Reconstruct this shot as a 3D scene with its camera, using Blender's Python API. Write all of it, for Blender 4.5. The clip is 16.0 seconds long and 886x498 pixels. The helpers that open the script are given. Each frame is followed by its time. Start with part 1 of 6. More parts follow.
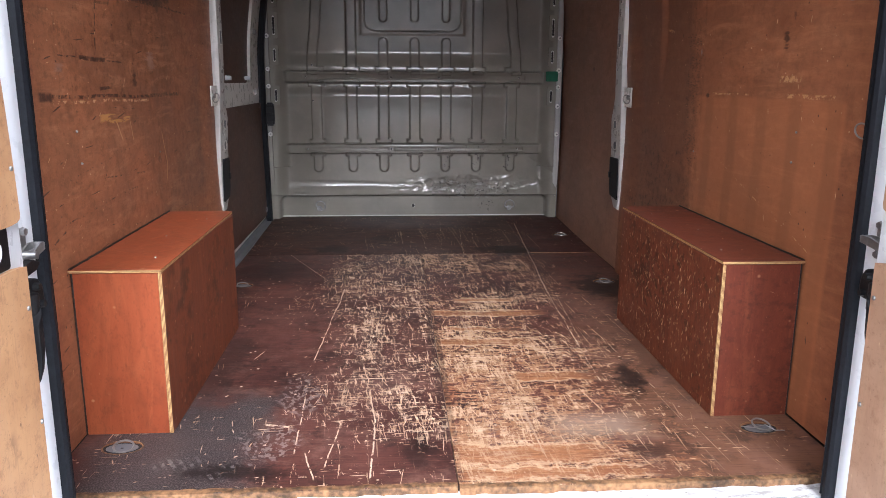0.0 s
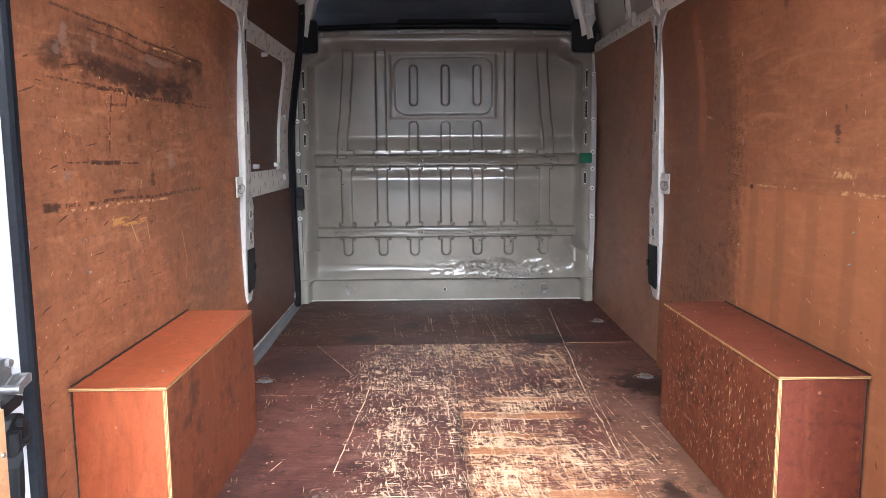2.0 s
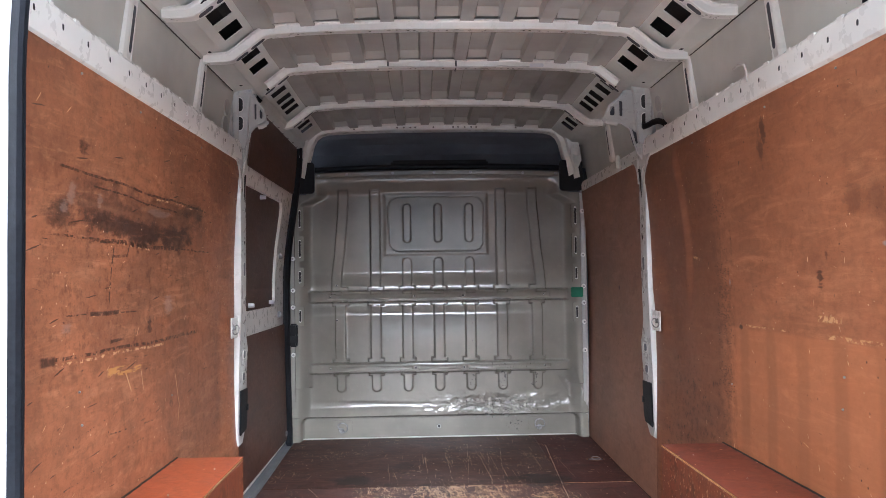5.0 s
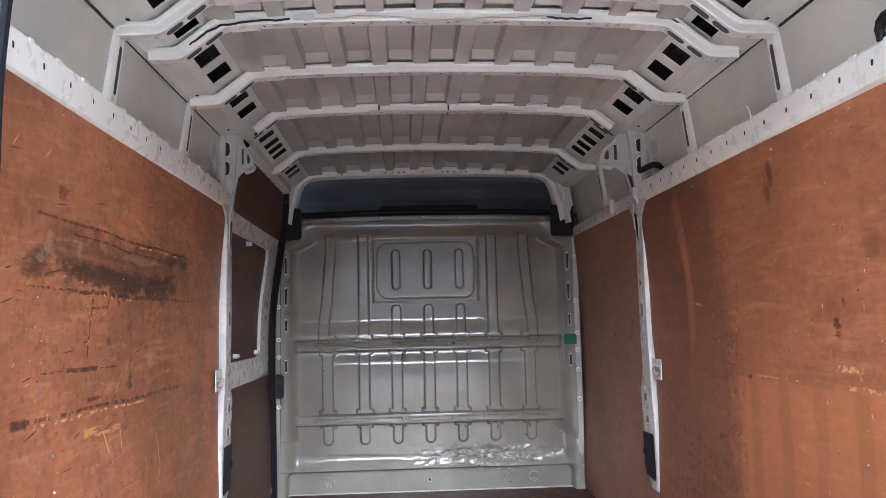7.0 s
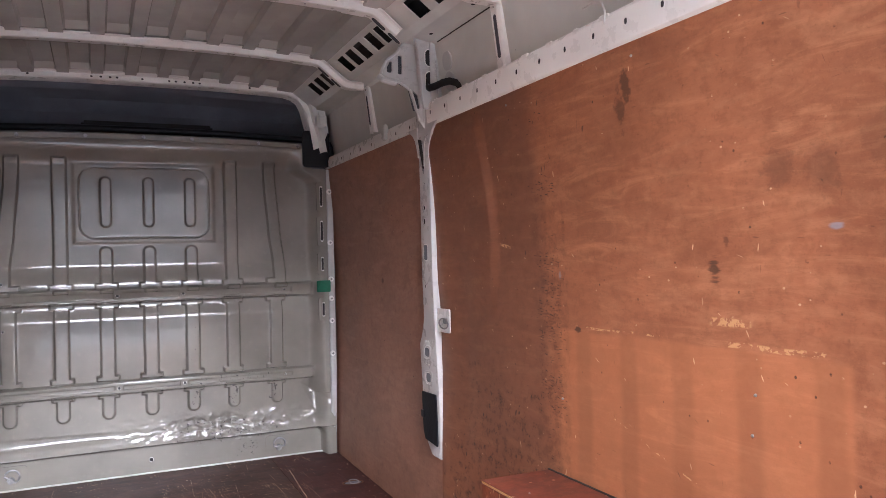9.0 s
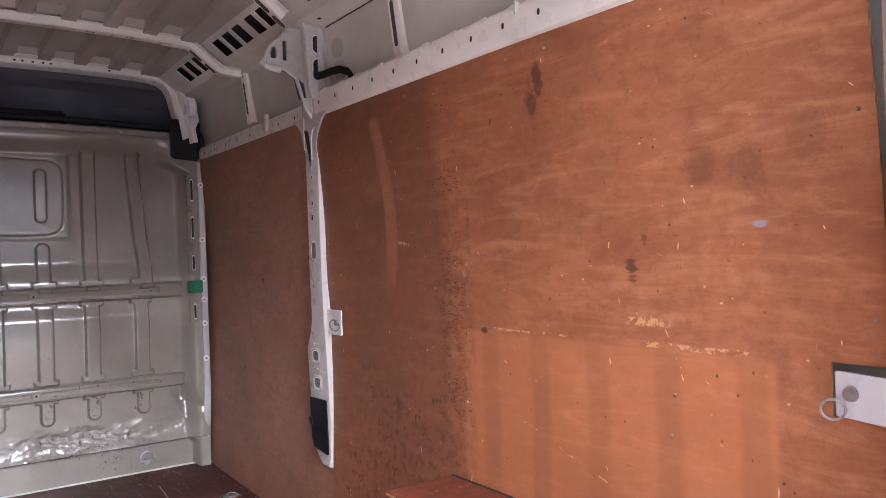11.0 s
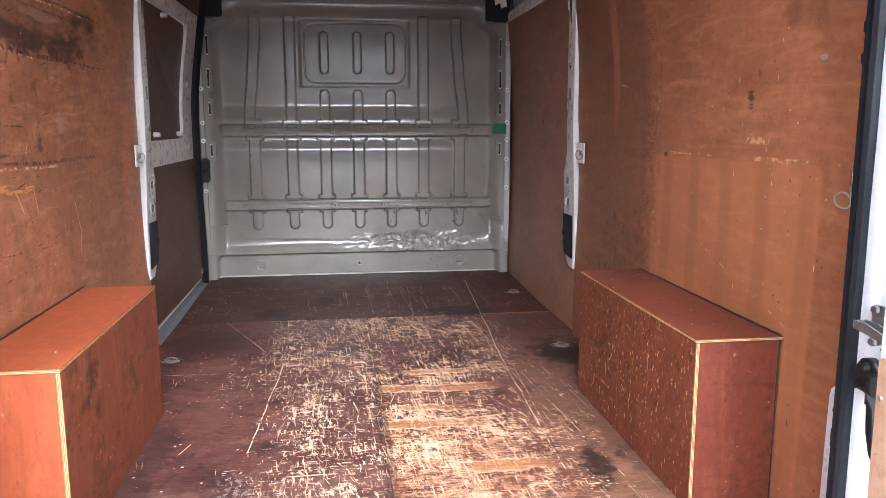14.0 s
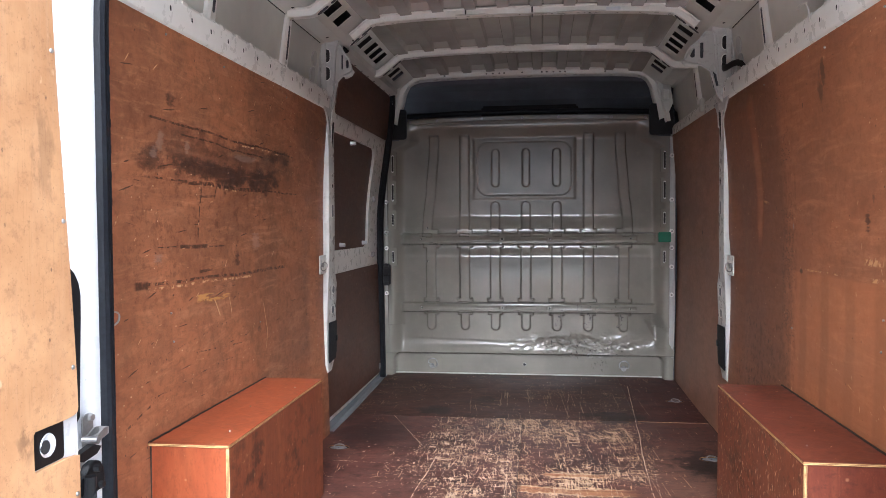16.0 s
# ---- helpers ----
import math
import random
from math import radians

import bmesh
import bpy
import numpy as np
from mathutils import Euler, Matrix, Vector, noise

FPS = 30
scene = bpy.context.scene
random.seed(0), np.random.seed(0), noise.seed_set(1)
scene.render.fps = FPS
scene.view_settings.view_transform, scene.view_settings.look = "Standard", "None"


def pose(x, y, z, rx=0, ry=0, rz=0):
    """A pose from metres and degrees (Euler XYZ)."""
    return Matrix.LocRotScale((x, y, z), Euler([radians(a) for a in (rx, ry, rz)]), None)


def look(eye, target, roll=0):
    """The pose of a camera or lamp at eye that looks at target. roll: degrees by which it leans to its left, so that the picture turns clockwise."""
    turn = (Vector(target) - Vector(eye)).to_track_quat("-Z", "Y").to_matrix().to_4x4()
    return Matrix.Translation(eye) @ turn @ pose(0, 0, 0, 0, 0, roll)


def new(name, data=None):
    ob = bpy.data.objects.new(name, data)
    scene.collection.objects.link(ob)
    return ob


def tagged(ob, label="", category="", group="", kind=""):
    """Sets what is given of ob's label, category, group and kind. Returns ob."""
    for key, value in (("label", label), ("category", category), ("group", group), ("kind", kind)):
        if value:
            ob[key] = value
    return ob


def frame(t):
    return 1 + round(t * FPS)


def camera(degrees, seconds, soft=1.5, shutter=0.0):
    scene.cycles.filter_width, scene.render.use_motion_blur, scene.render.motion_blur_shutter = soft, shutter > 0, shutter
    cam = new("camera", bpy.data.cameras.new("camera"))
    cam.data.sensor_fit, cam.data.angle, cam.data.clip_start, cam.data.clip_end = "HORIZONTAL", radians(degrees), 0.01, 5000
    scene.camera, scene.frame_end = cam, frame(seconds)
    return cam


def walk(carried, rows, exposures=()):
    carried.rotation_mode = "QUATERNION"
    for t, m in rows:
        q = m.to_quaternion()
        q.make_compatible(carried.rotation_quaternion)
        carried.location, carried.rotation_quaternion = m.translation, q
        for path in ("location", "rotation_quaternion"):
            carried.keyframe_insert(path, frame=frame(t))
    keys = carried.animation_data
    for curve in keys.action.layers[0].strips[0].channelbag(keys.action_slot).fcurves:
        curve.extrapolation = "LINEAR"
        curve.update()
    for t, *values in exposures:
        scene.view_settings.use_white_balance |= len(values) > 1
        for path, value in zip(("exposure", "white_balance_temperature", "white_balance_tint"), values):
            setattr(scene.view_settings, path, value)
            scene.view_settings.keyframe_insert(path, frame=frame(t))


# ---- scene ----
cam = camera(60.3, 16.0, soft=0.8)

PATH = [
    (0, (-0.138, -1.531, 0.869), (-0.009, 0.418, 0.437), 0.3),
    (0.5, (-0.075, -1.401, 0.887), (0.029, 0.55, 0.457), 0.0),
    (1, (-0.076, -1.371, 0.907), (-0.002, 0.587, 0.505), -0.3),
    (1.5, (-0.098, -1.377, 0.926), (-0.058, 0.597, 0.604), -0.4),
    (2, (-0.102, -1.383, 0.944), (-0.067, 0.6, 0.688), -0.4),
    (2.5, (-0.102, -1.389, 0.962), (-0.064, 0.603, 0.783), -0.4),
    (3, (-0.098, -1.388, 0.973), (-0.053, 0.608, 0.86), -0.5),
    (3.5, (-0.102, -1.392, 0.983), (-0.051, 0.607, 0.922), -0.7),
    (3.7, (-0.103, -1.396, 0.985), (-0.051, 0.603, 0.949), -0.7),
    (6, (-0.108, -1.413, 1.014), (-0.043, 0.581, 1.15), -1.1),
    (6.5, (-0.141, -1.399, 1.018), (-0.062, 0.592, 1.192), -1.1),
    (7, (-0.146, -1.314, 1.015), (-0.041, 0.674, 1.204), -1.3),
    (7.5, (-0.098, -1.136, 1.014), (0.026, 0.852, 1.189), -1.5),
    (8, (-0.083, -0.977, 1.007), (0.051, 1.015, 1.111), -1.3),
    (8.5, (-0.184, -0.798, 1.016), (0.296, 1.143, 1.082), -1.6),
    (9, (-0.234, -0.67, 1.02), (0.594, 1.151, 1.046), -1.5),
    (9.5, (-0.188, -0.548, 1.032), (0.74, 1.224, 1.042), -1.8),
    (10, (-0.187, -0.47, 1.042), (0.853, 1.238, 1.055), -1.8),
    (10.2, (-0.214, -0.451, 1.044), (0.921, 1.195, 1.058), -2.0),
    (12.3, (-0.296, -0.896, 0.976), (0.811, 0.769, 0.931), -2.2),
    (12.5, (-0.303, -0.967, 0.963), (0.737, 0.737, 0.841), -1.6),
    (13, (-0.258, -1.092, 0.934), (0.611, 0.696, 0.713), -1.1),
    (13.5, (-0.176, -1.214, 0.92), (0.379, 0.689, 0.654), 0.2),
    (14, (-0.114, -1.317, 0.917), (0.149, 0.639, 0.596), -0.1),
    (14.5, (-0.11, -1.442, 0.903), (0.046, 0.522, 0.562), 0.2),
    (15, (-0.051, -1.514, 0.927), (-0.057, 0.459, 0.595), -0.0),
    (15.5, (0.049, -1.529, 0.954), (-0.079, 0.456, 0.751), -0.1),
    (16, (0.089, -1.55, 0.982), (-0.164, 0.433, 0.916), -0.3),
]
walk(cam, [(t, look(eye, target, roll)) for t, eye, target, roll in PATH],
     exposures=[(0, 1.5, 5550, 12.5), (0.6, 1.90, 5500, 12), (1, 2.06, 5500, 11), (1.5, 2.25, 5480, 9.5), (2, 2.33, 5450, 9.5), (3.5, 2.38, 5380, 9.5), (6, 2.44, 5280, 9.5), (7, 2.44, 5260, 9.5), (7.5, 2.28, 5300, 9.5), (8, 2.50, 5310, 10.5), (8.5, 2.70, 5360, 13), (10, 2.72, 5550, 20), (12.5, 2.48, 5500, 17), (13.5, 2.36, 5500, 15.5), (14.5, 2.33, 5450, 11), (15, 1.99, 5450, 10), (16, 2.12, 5450, 9.5)])

# ---- light ----
world = bpy.data.worlds.new("overcast_sky")
scene.world = world
world.use_nodes = True
wn = world.node_tree.nodes
wl = world.node_tree.links
wn.clear()
sky = wn.new("ShaderNodeTexSky")
sky.sky_type = "NISHITA"
sky.sun_disc = False
sky.sun_elevation = radians(36)
sky.sun_rotation = radians(176)
sky.dust_density = 6.0
sky.air_density = 1.5
hsv = wn.new("ShaderNodeHueSaturation")
hsv.inputs["Saturation"].default_value = 0.35
bg = wn.new("ShaderNodeBackground")
bg.inputs["Strength"].default_value = 0.15
wout = wn.new("ShaderNodeOutputWorld")
wl.new(sky.outputs[0], hsv.inputs["Color"])
wl.new(hsv.outputs[0], bg.inputs["Color"])
wl.new(bg.outputs[0], wout.inputs["Surface"])

sun = new("sun", bpy.data.lights.new("sun", "SUN"))
sun.data.energy = 1.2
sun.data.angle = radians(60)
sun.data.color = (1.0, 0.96, 0.9)
sun.matrix_world = look((0.3, -7.0, 5.6), (0, 0, 0.8))


# ---- node shorthand ----
class S:
    """A socket with arithmetic."""

    def __init__(self, g, sock):
        self.g, self.sock = g, sock

    def op(self, kind, other=None, third=None, clamp=False):
        n = self.g.nodes.new("ShaderNodeMath")
        n.operation, n.use_clamp = kind, clamp
        self.g.put(n.inputs[0], self)
        if other is not None:
            self.g.put(n.inputs[1], other)
        if third is not None:
            self.g.put(n.inputs[2], third)
        return S(self.g, n.outputs[0])

    def __add__(self, o): return self.op("ADD", o)
    def __radd__(self, o): return self.op("ADD", o)
    def __sub__(self, o): return self.op("SUBTRACT", o)
    def __mul__(self, o): return self.op("MULTIPLY", o)
    def __rmul__(self, o): return self.op("MULTIPLY", o)
    def __truediv__(self, o): return self.op("DIVIDE", o)
    def __neg__(self): return self.op("MULTIPLY", -1.0)
    def inv(self): return (self * -1.0) + 1.0
    def max(self, o): return self.op("MAXIMUM", o)
    def min(self, o): return self.op("MINIMUM", o)
    def abs(self): return self.op("ABSOLUTE")
    def clamp(self): return self.op("ADD", 0.0, clamp=True)
    def pow(self, o): return self.op("POWER", o)
    def frac(self): return self.op("FRACT")
    def step(self, a, b):
        """0 below a, 1 above b, smooth between."""
        n = self.g.nodes.new("ShaderNodeMapRange")
        n.interpolation_type = "SMOOTHSTEP"
        self.g.put(n.inputs[0], self)
        if a > b:
            n.inputs[1].default_value, n.inputs[2].default_value = b, a
            n.inputs[3].default_value, n.inputs[4].default_value = 1, 0
        else:
            n.inputs[1].default_value, n.inputs[2].default_value = a, b
        return S(self.g, n.outputs[0])


class Graph:
    def __init__(self, name):
        self.mat = bpy.data.materials.new(name)
        self.mat.use_nodes = True
        self.nodes, self.links = self.mat.node_tree.nodes, self.mat.node_tree.links
        self.nodes.clear()
        self.bsdf = self.nodes.new("ShaderNodeBsdfPrincipled")
        out = self.nodes.new("ShaderNodeOutputMaterial")
        self.links.new(self.bsdf.outputs[0], out.inputs[0])
        geo = self.nodes.new("ShaderNodeNewGeometry")
        sep = self.nodes.new("ShaderNodeSeparateXYZ")
        self.links.new(geo.outputs["Position"], sep.inputs[0])
        self.x, self.y, self.z = (S(self, sep.outputs[i]) for i in range(3))

    def put(self, socket, v):
        if isinstance(v, S):
            self.links.new(v.sock, socket)
        elif isinstance(v, tuple):
            socket.default_value = (*v, 1.0)
        else:
            socket.default_value = v

    def vec(self, x, y, z=0.0):
        n = self.nodes.new("ShaderNodeCombineXYZ")
        for i, v in enumerate((x, y, z)):
            self.put(n.inputs[i], v)
        return S(self, n.outputs[0])

    def noise(self, v, scale=1.0, detail=3.0, rough=0.55, distort=0.0):
        n = self.nodes.new("ShaderNodeTexNoise")
        self.put(n.inputs["Vector"], v)
        n.inputs["Scale"].default_value = scale
        n.inputs["Detail"].default_value = detail
        n.inputs["Roughness"].default_value = rough
        n.inputs["Distortion"].default_value = distort
        return S(self, n.outputs[0])

    def cells(self, v, scale=1.0, feature="F1"):
        n = self.nodes.new("ShaderNodeTexVoronoi")
        n.feature = feature
        self.put(n.inputs["Vector"], v)
        n.inputs["Scale"].default_value = scale
        return S(self, n.outputs[0])

    def mix(self, f, a, b, mode="MIX"):
        n = self.nodes.new("ShaderNodeMix")
        n.data_type, n.blend_type = "RGBA", mode
        self.put(n.inputs[0], f)
        self.put(n.inputs[6], a)
        self.put(n.inputs[7], b)
        return S(self, n.outputs[2])

    def rand(self):
        return S(self, self.nodes.new("ShaderNodeObjectInfo").outputs["Random"])

    def done(self, color, rough=0.5, metal=0.0, bump=None, depth=0.001, coat=None, spec=None):
        self.put(self.bsdf.inputs["Base Color"], color)
        self.put(self.bsdf.inputs["Roughness"], rough)
        self.put(self.bsdf.inputs["Metallic"], metal)
        if coat is not None:
            self.put(self.bsdf.inputs["Coat Weight"], coat)
            self.bsdf.inputs["Coat Roughness"].default_value = 0.06
        if spec is not None:
            self.put(self.bsdf.inputs["Specular IOR Level"], spec)
        if bump is not None:
            n = self.nodes.new("ShaderNodeBump")
            n.inputs["Strength"].default_value = 1.0
            n.inputs["Distance"].default_value = depth
            self.put(n.inputs["Height"], bump)
            self.links.new(n.outputs[0], self.bsdf.inputs["Normal"])
        return self.mat


def blob(g, u, v, u0, v0, ru, rv, edge):
    """1 inside an ellipse with a ragged rim."""
    du, dv = (u - u0) * (1 / ru), (v - v0) * (1 / rv)
    r = (du * du + dv * dv).pow(0.5) + (edge - 0.5) * 2.6
    return r.step(0.95, 0.45)


def plain(name, color, rough=0.5, metal=0.0, vary=0.15, grain=60.0, depth=0.0002, coat=None, spec=None):
    g = Graph(name)
    p = g.vec(g.x, g.y, g.z)
    n = g.noise(p, grain, 3)
    m = g.noise(p, 4.0, 3)
    c2 = tuple(c * (1 - 1.6 * vary) for c in color)
    col = g.mix((n * 0.45 + m * 0.55).step(0.35, 0.7), c2, color)
    return g.done(col, (m * 0.2 + (rough - 0.1)).clamp(), metal, n, depth, coat, spec)


def painted(name, color, rough, dust):
    """Body paint with dust, small chips and slight waviness."""
    g = Graph(name)
    p = g.vec(g.x, g.y, g.z)
    m = g.noise(p, 2.2, 4)
    f = g.noise(p, 26.0, 4)
    chip = g.noise(p, 75.0, 2).step(0.770, 0.780) * m.step(0.45, 0.6)
    col = g.mix(m.step(0.3, 0.75), tuple(c * (1 - dust) for c in color), color)
    col = g.mix(f.step(0.45, 0.8) * 0.12, col, tuple(c * 0.78 for c in color))
    col = g.mix(chip * 0.8, col, (0.05, 0.04, 0.035))
    return g.done(col, (f * 0.18 + (rough - 0.06)).clamp(), 0.0, m + f * 0.05, 0.003)


def mark(g, u, v, a, b, width, sway, cut, keep=0.42):
    """1 along a thin straight mark from a to b that sways a little and is broken where cut is low."""
    (ua, va), (ub, vb) = a, b
    L = math.hypot(ub - ua, vb - va)
    tu, tv = (ub - ua) / L, (vb - va) / L
    s = (u - ua) * tu + (v - va) * tv
    d = ((u - ua) * -tv + (v - va) * tu + (sway - 0.5) * 0.022).abs() + (cut - 0.5).abs() * width * 0.5
    inside = s.step(-0.012, 0.006) * s.step(L + 0.012, L - 0.006)
    return d.step(width * 0.62, width * 0.34) * inside * cut.step(keep, keep + 0.05)


def strokes(g, u, v, way, size, half, spread, keep, rag, seed, sharp=0.45):
    """1 on single scratches strewn one to a cell: way in degrees, size (along, across) of a cell, half (length, width) of
    a scratch, spread the jitter of its slope, keep the share of the cells that have one."""
    c, s_ = math.cos(radians(way)), math.sin(radians(way))
    along, across = u * c + v * s_, v * c - u * s_
    n = g.nodes.new("ShaderNodeTexVoronoi")
    n.voronoi_dimensions = "2D"
    n.inputs["Scale"].default_value = 1.0
    a, b = along * (1 / size[0]) + seed * 3.7, across * (1 / size[1]) + seed * 5.3
    g.put(n.inputs["Vector"], g.vec(a, b))
    at = g.nodes.new("ShaderNodeSeparateXYZ")
    g.links.new(n.outputs["Position"], at.inputs[0])
    lot = g.nodes.new("ShaderNodeSeparateColor")
    g.links.new(n.outputs["Color"], lot.inputs[0])
    r1, r2, r3 = (S(g, lot.outputs[k]) for k in range(3))
    ds = (a - S(g, at.outputs[0])) * size[0]
    dt = (b - S(g, at.outputs[1])) * size[1]
    dt = dt - ds * ((r1 - 0.5) * (2.0 * spread)) + (rag - 0.5) * (half[1] * 2.2)
    reach = ds.abs() / (r2 * (half[0] * 0.7) + half[0] * 0.3)
    width = (reach * reach).inv().max(0.0) * (r1 * 0.9 + 0.35) * half[1]
    hit = (width - dt.abs()) / half[1]
    return hit.step(0.0, sharp) * (r3 - keep).step(0.02, -0.02)


def most(first, *rest):
    for r in rest:
        first = first.max(r)
    return first


def ply_wall(name, side):
    """Varnished plywood on the side wall, in y and z: 'left', 'right', 'far' or 'slide'."""
    g = Graph(name)
    u, v = g.y, g.z
    p = g.vec(u, v, g.x)
    grain = g.noise(g.vec(u * 3.0, v * 17.0, g.x), 1.0, 6, 0.66, 1.6)
    fine = g.noise(g.vec(u * 26.0, v * 110.0, g.x), 1.0, 4, 0.65)
    cloud = g.noise(p, 2.6, 5, 0.6, 0.4)
    rag = g.noise(g.vec(u * 5, v * 14, g.x), 1.0, 5, 0.7)
    rag2 = g.noise(g.vec(u * 7, v * 60, g.x), 1.0, 4, 0.7)
    sway = g.noise(g.vec(u * 4.0, v * 4.0, 3.0), 1.0, 3, 0.6)
    cut = g.noise(g.vec(u * 38.0, v * 38.0, 6.0), 1.0, 4, 0.7)
    mott = g.noise(p, 34.0, 6, 0.72)
    speck = g.noise(p, 150.0, 3, 0.7)
    sided = side in ("left", "right")
    base, dark, light = (0.392, 0.150, 0.069), (0.215, 0.082, 0.040), (0.53, 0.25, 0.125)
    if side == "far":
        base, dark, light = (0.375, 0.190, 0.122), (0.275, 0.136, 0.086), (0.44, 0.235, 0.155)
    # sliding door: same grain in a far darker tone than the side sheets
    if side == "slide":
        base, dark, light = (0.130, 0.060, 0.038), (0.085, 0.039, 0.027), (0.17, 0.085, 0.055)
    col = g.mix(cloud.step(0.28, 0.68), dark, base)
    wave = g.noise(g.vec(u * 2.2, v * 9.0, g.x + 5.0), 1.0, 6, 0.66, 2.2)
    col = g.mix(grain.step(0.50, 0.70) * 0.45, col, light)
    col = g.mix(wave.step(0.52, 0.66) * 0.34, col, light)
    col = g.mix(wave.step(0.46, 0.34) * 0.40, col, dark)
    col = g.mix(fine.step(0.50, 0.70) * 0.30, col, dark)
    calm = 0.75 if sided else 0.35
    col = g.mix(mott.step(0.48, 0.64) * (0.42 * calm), col, tuple(c * 0.55 for c in dark))
    col = g.mix(mott.step(0.42, 0.30) * (0.34 * calm), col, light)
    col = g.mix(speck.step(0.58, 0.70) * (0.42 * calm), col, tuple(c * 0.45 for c in dark))
    col = g.mix(speck.step(0.38, 0.30) * (0.30 * calm), col, light)
    blotch = g.noise(g.vec(u * 7.0, v * 9.0, g.x), 1.0, 7, 0.72)
    col = g.mix(blotch.step(0.50, 0.66) * 0.36, col, tuple(c * 0.6 for c in dark))
    # long wavy figure of the veneer
    warp = g.noise(g.vec(u * 1.5, v * 2.4, g.x + 2.0), 1.0, 4, 0.55)
    figure = ((v * 15.0 + warp * 11.0).frac() - 0.5).abs().step(0.26, 0.49) * cloud.step(0.36, 0.60)
    col = g.mix(figure * 0.30, col, dark)
    knot = g.cells(g.vec(u * 2.4, v * 3.1, g.x), 1.0).step(0.05, 0.02)
    col = g.mix(knot * 0.7, col, (0.05, 0.018, 0.012))
    rough_up = None
    if side == "left":
        tear = g.noise(g.vec(u * 7.0, v * 46.0, 4.0), 1.0, 6, 0.78, 0.5)
        soft = g.noise(g.vec(u * 8.0, v * 13.0, 8.0), 1.0, 7, 0.72)
        haze = blob(g, u, v, 0.86, 1.185, 0.70, 0.100, soft) * 0.72 * (tear * 0.8 + 0.35)
        core = most(blob(g, u, v, 0.72, 1.142, 0.52, 0.042, soft), blob(g, u, v, 1.13, 1.135, 0.24, 0.055, soft), blob(g, u, v, 0.31, 1.152, 0.09, 0.040, soft) * 0.8, blob(g, u, v, 1.28, 1.235, 0.20, 0.030, soft) * 0.8)
        core = core * tear.step(0.26, 0.50)
        worn = blob(g, u, v, 0.72, 0.97, 0.55, 0.20, rag) * mott.step(0.56, 0.66) * 0.35
        lines = most(mark(g, u, v, (0.30, 1.262), (1.42, 1.252), 0.007, sway, cut), mark(g, u, v, (0.48, 1.236), (1.10, 1.222), 0.005, sway, cut), mark(g, u, v, (0.26, 1.110), (1.50, 1.106), 0.006, sway, cut, 0.46), mark(g, u, v, (0.50, 1.104), (1.14, 1.101), 0.008, sway, cut, 0.42),
                     mark(g, u, v, (0.736, 1.10), (0.725, 1.071), 0.007, sway, cut, 0.2), mark(g, u, v, (0.726, 1.072), (0.625, 1.068), 0.008, sway, cut, 0.2), mark(g, u, v, (0.63, 1.09), (0.612, 0.945), 0.008, sway, cut, 0.40),
                     mark(g, u, v, (0.50, 0.918), (0.675, 0.917), 0.013, sway, cut, 0.36), mark(g, u, v, (0.37, 0.921), (0.80, 0.914), 0.004, sway, cut, 0.45), mark(g, u, v, (0.25, 0.825), (0.31, 0.823), 0.022, sway, cut, 0.1),
                     mark(g, u, v, (0.28, 0.826), (1.20, 0.812), 0.009, sway, cut, 0.46), mark(g, u, v, (1.02, 0.815), (1.37, 0.815), 0.012, sway, cut, 0.45), mark(g, u, v, (0.58, 0.606), (0.92, 0.585), 0.005, sway, cut, 0.48), mark(g, u, v, (0.62, 0.84), (0.70, 0.842), 0.010, sway, cut, 0.40),
                     mark(g, u, v, (0.30, 0.53), (0.85, 0.55), 0.004, sway, cut, 0.52), mark(g, u, v, (0.35, 0.63), (0.80, 0.67), 0.004, sway, cut, 0.53), mark(g, u, v, (0.15, 0.47), (0.32, 0.52), 0.006, sway, cut, 0.48), mark(g, u, v, (0.70, 0.79), (0.88, 0.785), 0.008, sway, rag2, 0.50))
        nick = most(blob(g, u, v, 0.40, 1.316, 0.030, 0.030, rag2), blob(g, u, v, 1.098, 0.603, 0.022, 0.014, rag2), blob(g, u, v, 0.904, 0.868, 0.022, 0.030, rag2)) * 0.8
        bare = most(mark(g, u, v, (0.30, 0.813), (1.02, 0.803), 0.008, sway, cut, 0.50), mark(g, u, v, (0.90, 1.248), (1.40, 1.246), 0.006, sway, cut, 0.52), mark(g, u, v, (1.139, 0.69), (1.177, 0.585), 0.005, sway, cut, 0.32), mark(g, u, v, (1.177, 0.59), (1.158, 0.53), 0.005, sway, cut, 0.36),
                    mark(g, u, v, (0.83, 0.75), (0.85, 0.69), 0.004, sway, cut, 0.40), mark(g, u, v, (0.72, 0.745), (0.755, 0.70), 0.006, sway, cut, 0.3), mark(g, u, v, (0.62, 1.10), (0.90, 1.098), 0.006, sway, cut, 0.55))
        gold = most(mark(g, u, v, (0.60, 0.766), (0.83, 0.752), 0.022, sway, rag2, 0.50), mark(g, u, v, (0.60, 0.758), (0.72, 0.750), 0.012, sway, cut, 0.46))
        grey = most(blob(g, u, v, 0.364, 1.205, 0.022, 0.032, rag2), blob(g, u, v, 0.333, 1.172, 0.026, 0.016, rag2), blob(g, u, v, 0.95, 1.205, 0.10, 0.018, rag2), blob(g, u, v, 1.07, 0.922, 0.05, 0.035, rag2), blob(g, u, v, 0.371, 0.895, 0.04, 0.014, rag2), blob(g, u, v, 0.52, 1.205, 0.02, 0.022, rag2)) * 0.26
        col = g.mix(haze, col, (0.050, 0.026, 0.019))
        col = g.mix(most(core, worn) * 0.66, col, (0.026, 0.015, 0.013))
